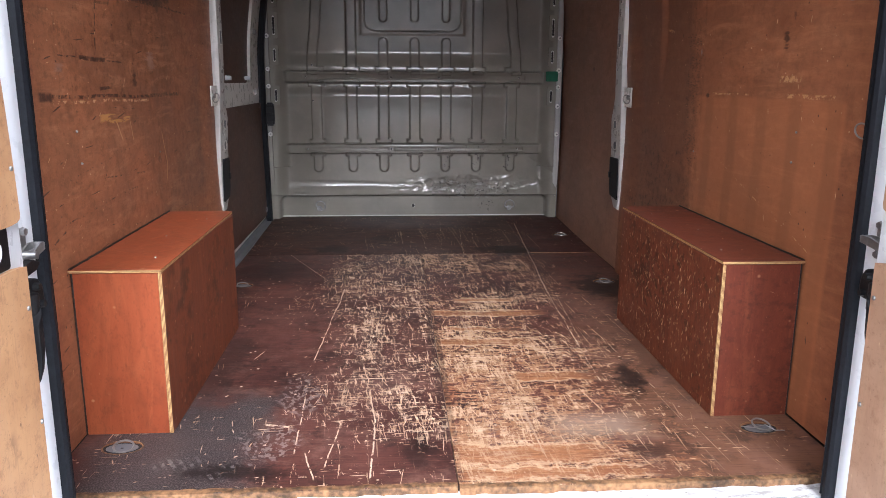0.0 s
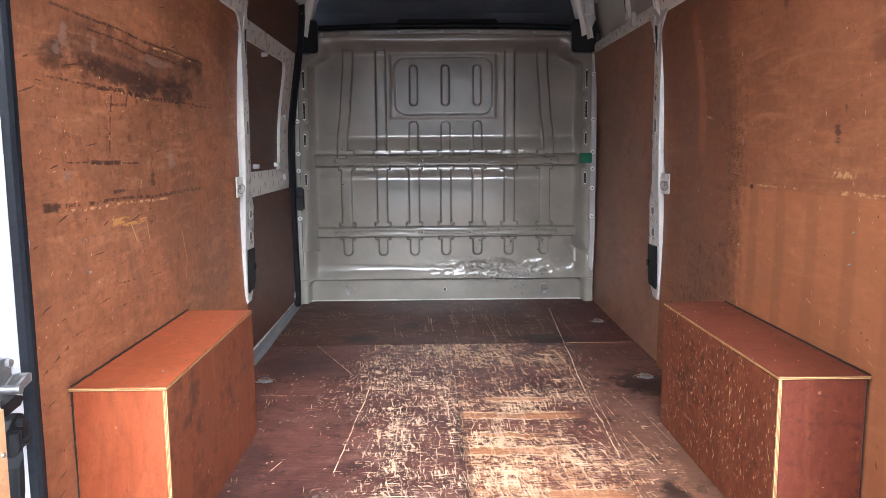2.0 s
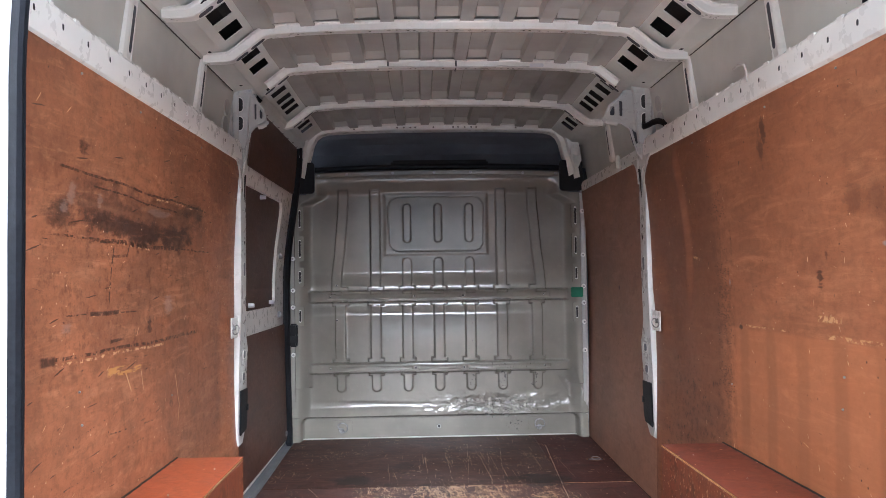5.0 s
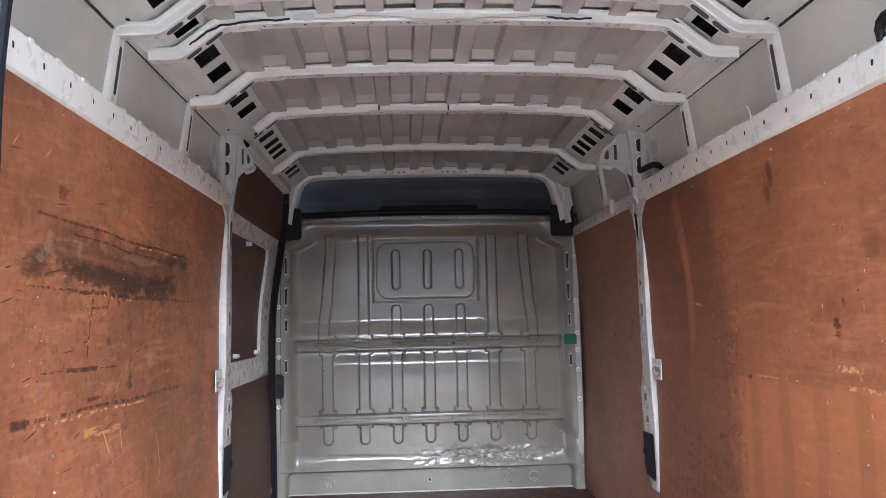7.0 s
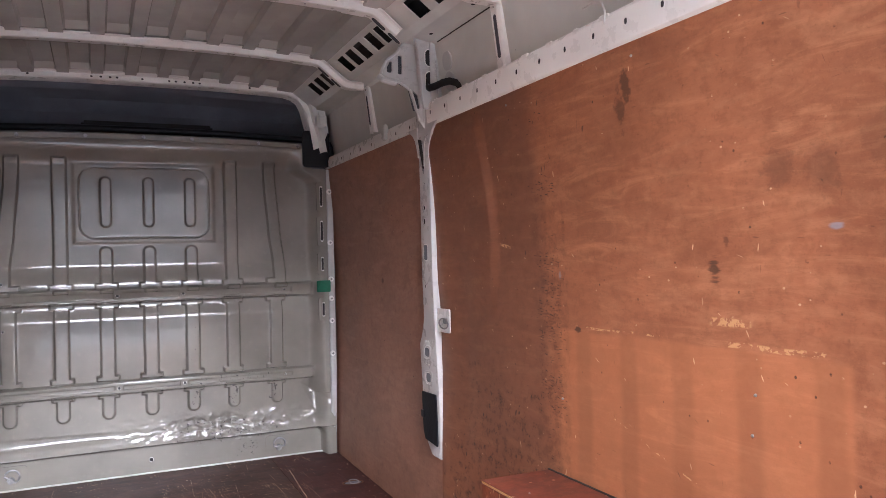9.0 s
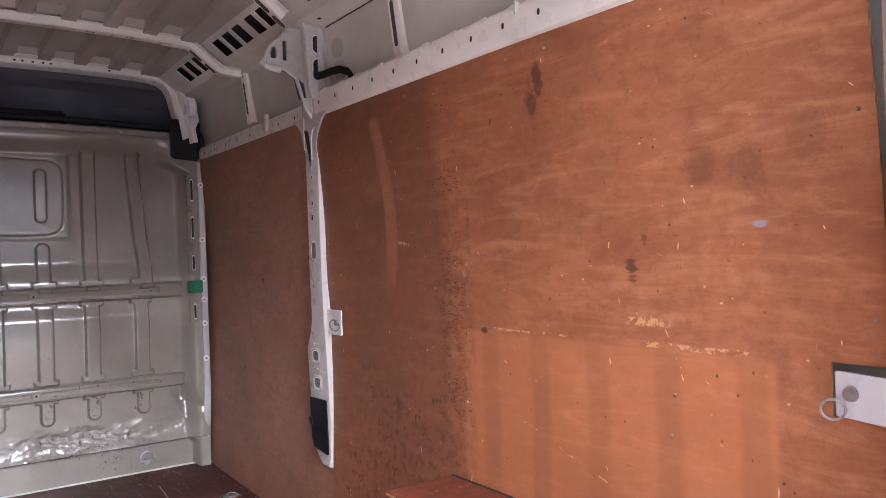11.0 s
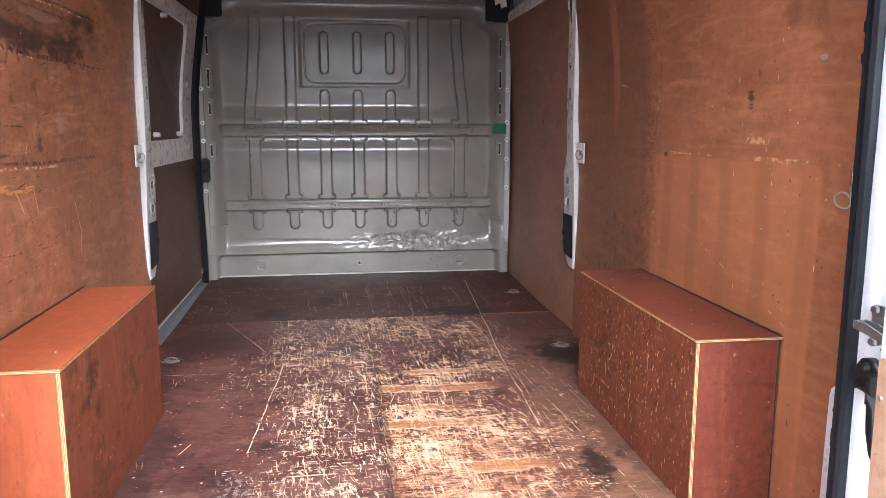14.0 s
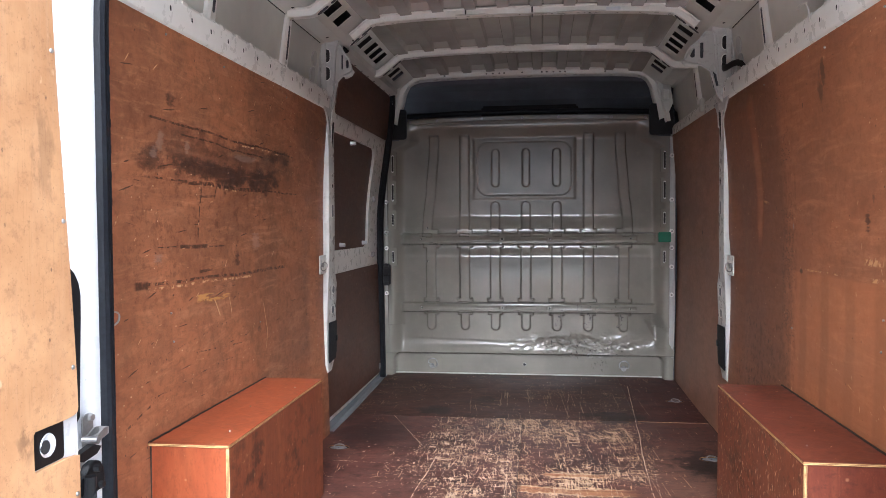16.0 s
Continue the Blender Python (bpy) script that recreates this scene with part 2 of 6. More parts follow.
        col = g.mix(most(lines, nick) * (mott.step(0.30, 0.55) * 0.6 + 0.2), col, (0.040, 0.020, 0.015))
        col = g.mix(bare * 0.85, col, (0.60, 0.35, 0.17))
        col = g.mix(gold * 0.7, col, (0.62, 0.32, 0.09))
        col = g.mix(grey, col, (0.36, 0.29, 0.26))
        rough_up = most(bare, gold)
        cuts = strokes(g, u, v, 2, (0.11, 0.030), (0.045, 0.0022), 0.25, soft * 0.5 - 0.14, cut, 21.0)
        col = g.mix(cuts * 0.75, col, (0.035, 0.018, 0.014))
        flecks = strokes(g, u, v, 20, (0.07, 0.045), (0.018, 0.0022), 0.9, soft * 0.5 - 0.17, cut, 24.0)
        col = g.mix(flecks * 0.75, col, (0.66, 0.40, 0.20))
    if side == "right":
        col = g.mix(0.30, col, g.mix(grain.step(0.35, 0.7), (0.335, 0.122, 0.054), (0.47, 0.185, 0.080)))
        pale = u.step(0.21, 0.23) * (u + (cut - 0.5) * 0.02).step(1.115, 1.095) * (v + (rag - 0.5) * 0.03).step(0.83, 0.815)
        band = ((u * 5.45 - 0.44 + (sway - 0.5) * 0.15).frac() - 0.5).abs().step(0.27, 0.40)
        # front end darker: dirt, with the light's falloff painted in as well
        dirt_falloff = (u + (rag - 0.5) * 0.08).step(1.12, 1.22)
        col = g.mix(dirt_falloff * 0.58, col, (0.125, 0.055, 0.034))
        col = g.mix(pale * 0.42, col, (0.56, 0.215, 0.088))
        col = g.mix(pale * band * (sway * 0.55), col, (0.20, 0.075, 0.034))
        ticks = g.noise(g.vec(u * 26.0, v * 150.0, 2.0), 1.0, 4, 0.75)
        group = g.noise(g.vec(u * 14.0, v * 16.0, 11.0), 1.0, 4, 0.7)
        lane = u.step(1.085, 1.105) * u.step(1.225, 1.165)
        wear = lane * (ticks * 0.55 + group * 0.55).step(0.575, 0.62) * v.step(0.5, 0.62) * v.step(1.03, 0.98)
        wear = wear.max(lane * (ticks * 0.5 + group * 0.5).step(0.57, 0.62) * v.step(1.15, 1.18) * v.step(1.25, 1.22))
        wear = wear.max(u.step(1.055, 1.07) * u.step(1.24, 1.20) * v.step(1.30, 1.0) * mott.step(0.40, 0.62) * 0.40)
        knots = most(*(blob(g, u, v, uu, vv, 0.085, 0.040, group) for uu, vv in ((1.16, 1.005), (1.15, 0.935), (1.17, 0.86), (1.155, 0.79), (1.16, 0.66), (1.14, 0.62), (1.15, 1.21))))
        nicks = strokes(g, u, v, 2, (0.030, 0.0075), (0.013, 0.0016), 0.25, knots * 0.85 + lane * 0.10, cut, 31.0)
        nicks = nicks.max(strokes(g, u, v, 84, (0.035, 0.016), (0.014, 0.0016), 0.5, knots * 0.4 + lane * 0.06, cut, 32.0))
        wear = (wear * 0.55).max(nicks)
        low = most(blob(g, u, v, 1.45, 0.30, 0.45, 0.42, rag), blob(g, u, v, 1.60, 0.14, 0.40, 0.2, rag))
        dirt = low * most(mott.step(0.50, 0.60) * 0.4, (ticks * 0.5 + mott * 0.5).step(0.57, 0.60))
        spots = most(blob(g, u, v, 0.527, 0.985, 0.020, 0.034, rag2) * 0.8, blob(g, u, v, 0.491, 1.042, 0.009, 0.016, rag2) * 0.5, blob(g, u, v, 0.35, 1.17, 0.045, 0.055, mott) * 0.38, blob(g, u, v, 0.256, 1.16, 0.045, 0.06, mott) * 0.32, blob(g, u, v, 0.145, 1.20, 0.05, 0.06, mott) * 0.3,
                     blob(g, u, v, 0.752, 1.41, 0.020, 0.055, mott) * 0.75, blob(g, u, v, 0.778, 1.355, 0.022, 0.060, mott) * 0.65, blob(g, u, v, 1.02, 0.825, 0.016, 0.012, rag2) * 0.9, wear, dirt)
        bare = most(mark(g, u, v, (0.26, 0.829), (0.50, 0.832), 0.012, sway, cut, 0.50), mark(g, u, v, (0.70, 0.829), (1.05, 0.832), 0.006, sway, cut, 0.52), mark(g, u, v, (0.44, 0.875), (0.54, 0.874), 0.018, sway, cut, 0.47), mark(g, u, v, (0.90, 0.62), (0.30, 0.44), 0.004, sway, cut, 0.55), mark(g, u, v, (1.42, 1.06), (1.37, 1.05), 0.010, sway, cut, 0.45))
        blue = blob(g, u, v, 0.24, 1.06, 0.022, 0.009, rag) * 0.6 + blob(g, u, v, 1.10, 0.968, 0.016, 0.022, rag) * 0.5
        col = g.mix(spots * 0.86, col, (0.028, 0.016, 0.013))
        col = g.mix(bare * 0.8, col, (0.64, 0.38, 0.17))
        col = g.mix(blue.clamp(), col, (0.30, 0.34, 0.42))
        dabs = strokes(g, u, v, 70, (0.055, 0.035), (0.013, 0.0050), 0.8, low * 0.30 + 0.012, cut, 33.0)
        col = g.mix(dabs * 0.8, col, (0.030, 0.016, 0.013))
        tiny = strokes(g, u, v, 60, (0.09, 0.07), (0.012, 0.0022), 0.9, low * 0.2 + 0.14, cut, 34.0)
        col = g.mix(tiny * 0.85, col, (0.74, 0.50, 0.28))
        rough_up = bare.max(tiny)
    chip = g.cells(g.vec(u * 26.0, v * 34.0, g.x), 1.0).step(0.10, 0.06) * cloud.step(0.46, 0.56) * cut.step(0.44, 0.5)
    col = g.mix(chip * 0.8, col, (0.66, 0.44, 0.25) if sided else (0.40, 0.26, 0.17))
    pit = g.cells(g.vec(u * 31.0 + 5.0, v * 27.0, g.x), 1.0).step(0.12, 0.05) * rag.step(0.50, 0.56) * cut.step(0.40, 0.5)
    col = g.mix(pit * 0.85, col, (0.045, 0.018, 0.012))
    gloss = (cloud * 0.22 + mott * 0.16 + 0.27).clamp()
    h = grain * 0.6 + fine * 0.25 + mott * 0.12 - chip * 0.6
    if rough_up is not None:
        h = h - rough_up * 0.7
    return g.done(col, gloss, 0.0, h, 0.0011, spec=0.38)


def ply_door(name, low, high):
    """Plywood lining of the rear doors, upright grain, in y and z."""
    g = Graph(name)
    u, v = g.y, g.z
    p = g.vec(u, v, g.x)
    grain = g.noise(g.vec(u * 30.0, v * 2.6, g.x), 1.0, 6, 0.66, 1.0)
    cloud = g.noise(p, 4.0, 6, 0.65)
    col = g.mix(cloud.step(0.3, 0.7), low, high)
    col = g.mix(grain.step(0.48, 0.72) * 0.35, col, (0.55, 0.34, 0.20))
    col = g.mix(g.noise(g.vec(u * 240.0, v * 12.0, g.x), 1.0, 3, 0.6).step(0.55, 0.75) * 0.22, col, (0.24, 0.11, 0.055))
    mott = g.noise(p, 40.0, 6, 0.74)
    col = g.mix(mott.step(0.50, 0.68) * 0.40, col, (0.26, 0.125, 0.066))
    speck = g.noise(p, 170.0, 3, 0.7)
    col = g.mix(speck.step(0.60, 0.70) * 0.4, col, (0.17, 0.080, 0.045))
    rag = g.noise(g.vec(u * 30, v * 14, g.x), 1.0, 4, 0.7)
    smudge = g.cells(g.vec(u * 6.0, v * 4.5, g.x), 1.0).step(0.22, 0.04) * rag.step(0.45, 0.6)
    smudge = smudge.max(blob(g, u, v, -0.36, 1.10, 0.035, 0.10, rag) * 0.5)
    col = g.mix(smudge * 0.6, col, (0.12, 0.060, 0.036))
    nick = g.cells(g.vec(u * 30, v * 16, g.x), 1.0).step(0.14, 0.05) * rag.step(0.48, 0.58)
    col = g.mix(nick * 0.8, col, (0.70, 0.50, 0.30))
    dark = g.cells(g.vec(u * 34 + 3.0, v * 24, g.x), 1.0).step(0.12, 0.05) * mott.step(0.45, 0.55)
    col = g.mix(dark * 0.7, col, (0.08, 0.042, 0.028))
    return g.done(col, (cloud * 0.2 + 0.38).clamp(), 0.0, grain * 0.5 + mott * 0.3, 0.0006, spec=0.35)


def ply_floor(name, sheet):
    """Film-faced plywood floor sheet, worn through to the wood, in x and y: 'left', 'right' or 'far'."""
    g = Graph(name)
    x, y = g.x, g.y
    cloud = g.noise(g.vec(x, y), 2.4, 5, 0.6)
    cloud2 = g.noise(g.vec(x + 7.0, y), 7.0, 5, 0.65)
    grainx = g.noise(g.vec(x * 5.0, y * 62.0), 1.0, 5, 0.65, 0.3)
    cluster = g.noise(g.vec(x * 3.4, y * 2.6, 9.0), 1.0, 4, 0.6)
    chop = g.noise(g.vec(x * 20.0, y * 20.0, 15.0), 1.0, 5, 0.75)
    cut = g.noise(g.vec(x * 40.0, y * 30.0, 44.0), 1.0, 4, 0.7)
    # where the film has gone
    if sheet == "left":
        worn = (x + 0.13).abs().step(0.44, 0.08) * y.step(-0.1, 0.35)
        worn = worn.max((x - 0.06).abs().step(0.66, 0.36) * y.step(0.8, 1.35)).max(y.step(0.35, 0.02) * x.step(-0.62, -0.30) * 0.6)
    elif sheet == "right":
        worn = (x.step(0.78, 0.42) * y.step(2.05, 0.8)).max((x - 0.06).abs().step(0.68, 0.36) * y.step(0.8, 1.35))
    else:
        worn = (x - 0.25).abs().step(0.5, 0.1) * y.step(3.1, 2.3) * 0.35
    amount = worn * 0.125 + (cluster - 0.5) * 0.34 * (worn * 0.85 + 0.15) + (cloud2 - 0.5) * 0.12 + (chop - 0.5) * 0.36 + (cut - 0.5) * 0.16
    # crossing families of scratches, each a little turned
    xw = x + (g.noise(g.vec(x * 2.0, y * 2.0, 21.0), 1.0, 3, 0.55) - 0.5) * 0.10
    yw = y + (g.noise(g.vec(x * 2.0, y * 2.0, 37.0), 1.0, 3, 0.55) - 0.5) * 0.06
    bare = (g.noise(g.vec(xw * 19.0 + yw * 1.0, yw * 120.0 - xw * 4.0), 1.0, 6, 0.74) + amount).step(0.712, 0.726)
    bare = bare.max((g.noise(g.vec(xw * 120.0 + yw * 3.0, yw * 7.0, 3.0), 1.0, 6, 0.74) + amount * 1.05).step(0.706, 0.722))
    bare = bare.max((g.noise(g.vec(xw * 90.0 + yw * 26.0, yw * 9.0 - xw * 4.0, 13.0), 1.0, 6, 0.74) + amount).step(0.722, 0.738))
    # single scratches over it: long ones along the van, dashes across it, stray ones aslant
    flock = g.noise(g.vec(x * 9.0, y * 5.0, 33.0), 1.0, 4, 0.6)
    full = (worn * 0.62 + (cluster - 0.5) * 2.0 + (flock - 0.5) * 2.6 + {"left": -0.16, "right": -0.22, "far": -0.02}[sheet]).clamp()
    joint = x.abs().step(0.15, 0.03) * y.step(2.5, 2.0) * y.step(0.0, 0.5) * (flock + (cluster - 0.5)).step(0.36, 0.56)
    full = full.max(joint * 0.75)
    single = strokes(g, x + y * 0.02, y, 93, (0.34, 0.030), (0.18, 0.0018), 0.10, full * 0.50, cut, 1.0)
    single = single.max(strokes(g, x, y, 84, (0.14, 0.018), (0.070, 0.0016), 0.18, full * 0.62, cut, 2.0))
    single = single.max(strokes(g, x, y, 97, (0.060, 0.012), (0.030, 0.0016), 0.28, full * 0.62, cut, 3.0))
    single = single.max(strokes(g, x, y, 1, (0.070, 0.018), (0.034, 0.0021), 0.10, full * 0.60, chop, 4.0))
    single = single.max(strokes(g, x, y, -2, (0.028, 0.010), (0.014, 0.0017), 0.20, full * 0.62, chop, 5.0))
    single = single.max(strokes(g, x, y, 62, (0.16, 0.10), (0.075, 0.0018), 0.8, full * 0.4, cut, 6.0))
    single = single.max(strokes(g, x, y, 10, (0.034, 0.022), (0.008, 0.0040), 0.9, full * 0.35 + 0.02, chop, 7.0))
    bare = bare.max(single * (0.55 if sheet == "far" else 0.95))
    relief = bare
    bare = bare.max((g.noise(g.vec(x * 75.0, y * 70.0, 2.0), 1.0, 6, 0.82) + amount * 0.8).step(0.705, 0.725))
    # the film itself
    film = g.mix(cloud.step(0.32, 0.68), (0.050, 0.0200, 0.0170), (0.118, 0.0450, 0.0350))
    film = g.mix(cloud2.step(0.5, 0.75) * 0.6, film, (0.150, 0.056, 0.042))
    if sheet == "right":
        film = g.mix(y.step(1.6, 0.6) * 0.35, film, (0.150, 0.050, 0.032))
        film = g.mix(x.step(0.40, 0.62) * y.step(2.2, 1.4) * 0.45, film, (0.165, 0.090, 0.058))
        film = g.mix((x + (cloud2 - 0.5) * 0.4).step(0.40, 0.60) * y.step(1.3, 0.6) * 0.6, film, (0.225, 0.108, 0.058))
    if sheet == "far":
        film = g.mix(0.8, film, g.mix(grainx.step(0.35, 0.7), (0.034, 0.018, 0.013), (0.085, 0.042, 0.028)))
        film = g.mix(x.step(0.56, 0.57) * 0.8, film, (0.062, 0.017, 0.015))
    hair = g.noise(g.vec(x * 260.0, y * 10.0, 7.0), 1.0, 4, 0.7).step(0.65, 0.70)
    hair = hair.max(g.noise(g.vec(x * 14.0, y * 260.0, 5.0), 1.0, 4, 0.7).step(0.65, 0.70))
    film = g.mix(hair * 0.5, film, (0.190, 0.105, 0.078))
    streak = g.noise(g.vec(x * 6.0, y * 190.0, 91.0), 1.0, 5, 0.7)
    film = g.mix(streak.step(0.50, 0.66) * 0.5, film, (0.030, 0.014, 0.012))
    film = g.mix(streak.step(0.46, 0.32) * 0.35, film, (0.21, 0.095, 0.066))
    grime = g.noise(g.vec(x * 2.0, y * 2.0, 8.0), 4.0, 7, 0.72)
    film = g.mix(grime.step(0.52, 0.64) * 0.68, film, (0.022, 0.013, 0.012))
    # dust, thicker towards the doors, painting in the floor's pale sheen there
    dust = g.noise(g.vec(x * 5.0, y * 6.0, 28.0), 1.0, 7, 0.76)
    film = g.mix(dust.step(0.47, 0.68) * (y.step(1.8, 0.3) * 0.38 + 0.20), film, (0.235, 0.122, 0.092))
    film = g.mix(chop.step(0.50, 0.68) * 0.35, film, (0.030, 0.016, 0.014))
    grit = g.noise(g.vec(x * 260.0, y * 260.0, 1.0), 1.0, 3, 0.7)
    if sheet == "left":
        # grey grit in the corner by the wheel box
        corner = ((x + 0.66) * (1 / 0.24)).abs().max((y - 0.16) * (1 / 0.40)) + (cloud2 - 0.5) * 0.9
        corner = corner.step(1.05, 0.6) * y.step(0.75, 0.45)
        film = g.mix(corner * 0.82, film, g.mix(grit.step(0.42, 0.66), (0.026, 0.024, 0.025), (0.125, 0.112, 0.108)))
    film = g.mix(grit.step(0.62, 0.70) * 0.30, film, (0.20, 0.13, 0.10))
    wood = g.mix(grainx.step(0.3, 0.7), (0.46, 0.29, 0.175), (0.74, 0.56, 0.40))
    if sheet == "right":
        wood = g.mix(0.35, wood, (0.56, 0.33, 0.18))
        # rubbed down to the wood, with flecks of film left along its grain
        veneer = g.noise(g.vec(x * 3.2, y * 30.0, 4.0), 1.0, 6, 0.7, 0.4)
        reach = ((y + (cluster - 0.5) * 1.3 + (cloud - 0.5) * 0.5).step(1.55, 0.55)) * (x + (cloud2 - 0.5) * 0.5 + y * 0.10).step(0.72, 0.40)
        rub = g.noise(g.vec(x * 15.0, y * 70.0, 12.0), 1.0, 6, 0.8, 0.2) * 0.62 + g.noise(g.vec(x * 60.0, y * 34.0, 17.0), 1.0, 5, 0.78) * 0.38
        rub = (rub + reach * 0.12 + (cluster - 0.5) * 0.34 + (chop - 0.5) * 0.34 + (cut - 0.5) * 0.16).step(0.585, 0.625) * reach.step(0.08, 0.35)
        tan = g.mix(cloud2.step(0.38, 0.62), (0.30, 0.130, 0.060), (0.42, 0.235, 0.128))
        tan = g.mix(veneer.step(0.52, 0.70) * 0.6, tan, (0.34, 0.130, 0.055))
        tan = g.mix(chop.step(0.50, 0.64) * 0.6, tan, (0.190, 0.085, 0.048))
        tan = g.mix(cut.step(0.54, 0.66) * 0.5, tan, (0.60, 0.43, 0.28))
        film = g.mix(rub * 0.92, film, tan)
    col = g.mix(bare * 0.92, film, wood)
    if sheet == "right":
        # strips where a whole layer has come away, with torn edges
        patch = (g.noise(g.vec(x * 11.0, y * 30.0, 5.0), 1.0, 6, 0.78) - 0.5) * 0.085
        tear = y + (g.noise(g.vec(x * 6.0, y * 2.0, 40.0), 1.0, 6, 0.72) - 0.5) * 0.11
        strip = g.mix(veneer.step(0.36, 0.66), (0.255, 0.098, 0.044), (0.42, 0.185, 0.078))
        for yb, xa, xb, h in ((0.125, 0.004, 0.37, 0.045), (0.030, 0.01, 0.44, 0.022), (0.605, 0.22, 0.44, 0.030), (0.925, 0.004, 0.31, 0.030), (1.255, 0.004, 0.40, 0.028), (1.06, 0.05, 0.25, 0.018), (1.43, 0.10, 0.34, 0.016)):
            d = (tear - yb).abs() + patch
            ends = x.step(xa - 0.01, xa + 0.02) * (x + patch * 1.5).step(xb + 0.07, xb - 0.07)
            col = g.mix(d.step(h + 0.004, h - 0.004) * ends * (bare * -0.35 + 0.8), col, strip)
            col = g.mix(d.step(h + 0.012, h + 0.004) * d.step(h - 0.006, h + 0.001) * ends * 0.55, col, (0.66, 0.46, 0.29))
        paler = ((x - 0.38) * (1 / 0.16)).abs().max(((y - 0.27) * (1 / 0.09)).abs()) + patch * 14.0
        col = g.mix(paler.step(1.1, 0.3) * 0.4, col, (0.52, 0.39, 0.28))
    # long drag marks
    rag = g.noise(g.vec(x * 2.2, y * 3.2), 1.0, 5, 0.66)
    marks = {"right": (((0.558, 2.30), (0.505, 1.51), 0.009, 0.34), ((0.505, 1.52), (0.47, 0.56), 0.008, 0.42), ((0.54, 1.6), (0.49, 0.75), 0.005, 0.44), ((0.22, 2.3), (0.17, 1.4), 0.005, 0.44), ((0.41, 2.3), (0.33, 1.0), 0.006, 0.44), ((0.05, 2.25), (0.13, 0.9), 0.005, 0.46), ((0.58, 0.95), (0.63, 0.25), 0.005, 0.46)),
             "far": (((0.60, 3.03), (0.555, 2.27), 0.009, 0.34), ((0.15, 3.1), (0.11, 2.27), 0.004, 0.44), ((0.33, 3.0), (0.28, 2.27), 0.004, 0.44), ((0.25, 2.9), (0.22, 2.27), 0.005, 0.44), ((0.44, 2.6), (0.41, 2.27), 0.006, 0.44), ((0.02, 2.7), (0.04, 2.27), 0.005, 0.44)),
             "left": (((-0.343, 1.66), (-0.392, 0.78), 0.009, 0.38), ((-0.185, 1.2), (-0.24, 0.78), 0.008, 0.42), ((-0.207, 0.48), (-0.190, 0.32), 0.010, 0.30), ((-0.190, 0.33), (-0.194, 0.03), 0.011, 0.34), ((-0.393, 0.56), (-0.377, 0.16), 0.010, 0.42), ((-0.27, 0.612), (-0.145, 0.615), 0.014, 0.30),
                      ((-0.653, 2.262), (-0.43, 1.765), 0.006, 0.40), ((-0.545, 1.445), (-0.42, 1.74), 0.006, 0.40), ((-0.765, 1.514), (-0.57, 1.505), 0.010, 0.44), ((-0.585, 0.80), (-0.565, 0.86), 0.008, 0.3), ((-0.35, 0.15), (-0.322, 0.035), 0.009, 0.36), ((-0.276, 0.33), (-0.30, 0.09), 0.009, 0.38),
                      ((-0.25, 2.2), (-0.31, 1.1), 0.006, 0.46), ((-0.06, 2.2), (-0.03, 0.8), 0.007, 0.44), ((-0.47, 0.315), (-0.405, 0.298), 0.024, 0.40), ((-0.13, 0.9), (-0.11, 0.2), 0.006, 0.46), ((-0.72, 0.06), (-0.28, 0.04), 0.010, 0.52))}
    for a_, b_, w_, k_ in marks[sheet]:
        col = g.mix(mark(g, x, y, a_, b_, w_ * 0.40, rag, cut, k_ + 0.06) * 0.85, col, (0.72, 0.55, 0.39))
    # fine straight scratches from loads slid in and out
    slid = g.noise(g.vec(x * 95.0 + y * 5.0, y * 1.3, 61.0), 1.0, 3, 0.6) + (cluster - 0.5) * 0.10 + (cut - 0.5) * 0.14
    slid = slid.step(0.655, 0.675) * x.step(-0.42, -0.05) * x.step(0.86, 0.6)
    col = g.mix(slid * 0.62, col, (0.50, 0.34, 0.23))
    slid2 = g.noise(g.vec(x * 80.0 - y * 9.0, y * 1.7, 71.0), 1.0, 3, 0.6) + (cut - 0.5) * 0.16
    col = g.mix(slid2.step(0.70, 0.72) * 0.55, col, (0.44, 0.28, 0.19))
    slid3 = g.noise(g.vec(x * 70.0 + y * 2.0, y * 2.2, 81.0), 1.0, 4, 0.65) + (cut - 0.5) * 0.2
    col = g.mix(slid3.step(0.68, 0.72) * 0.6, col, (0.020, 0.012, 0.011))
    # oil stains, and long dark strips beside the wheel boxes and the joint
    e = g.noise(g.vec(x * 9, y * 9), 1.0, 5, 0.72)
    dark_patches = {"right": ((0.575, 0.595, 0.075, 0.12, 0.86), (0.76, 1.62, 0.16, 0.22, 0.86), (0.47, 2.27, 0.18, 0.05, 0.8), (0.47, 0.12, 0.06, 0.05, 0.5), (0.70, 0.75, 0.10, 0.45, 0.35), (0.01, 0.8, 0.012, 0.9, 0.4)),
            "far": ((-0.46, 2.40, 0.13, 0.13, 0.86), (0.47, 2.36, 0.20, 0.13, 0.86), (-0.22, 2.66, 0.10, 0.09, 0.7), (0.3, 2.95, 0.25, 0.07, 0.5)),
            "left": ((-0.52, 0.075, 0.15, 0.055, 0.8), (-0.086, 0.13, 0.035, 0.14, 0.5), (-0.70, 1.95, 0.22, 0.30, 0.55), (-0.01, 0.8, 0.014, 0.9, 0.4), (-0.66, 0.75, 0.07, 0.4, 0.5))}
    for x_, y_, rx_, ry_, k_ in dark_patches[sheet]:
        col = g.mix(blob(g, x, y, x_, y_, rx_, ry_, e) * k_, col, (0.017, 0.012, 0.011))
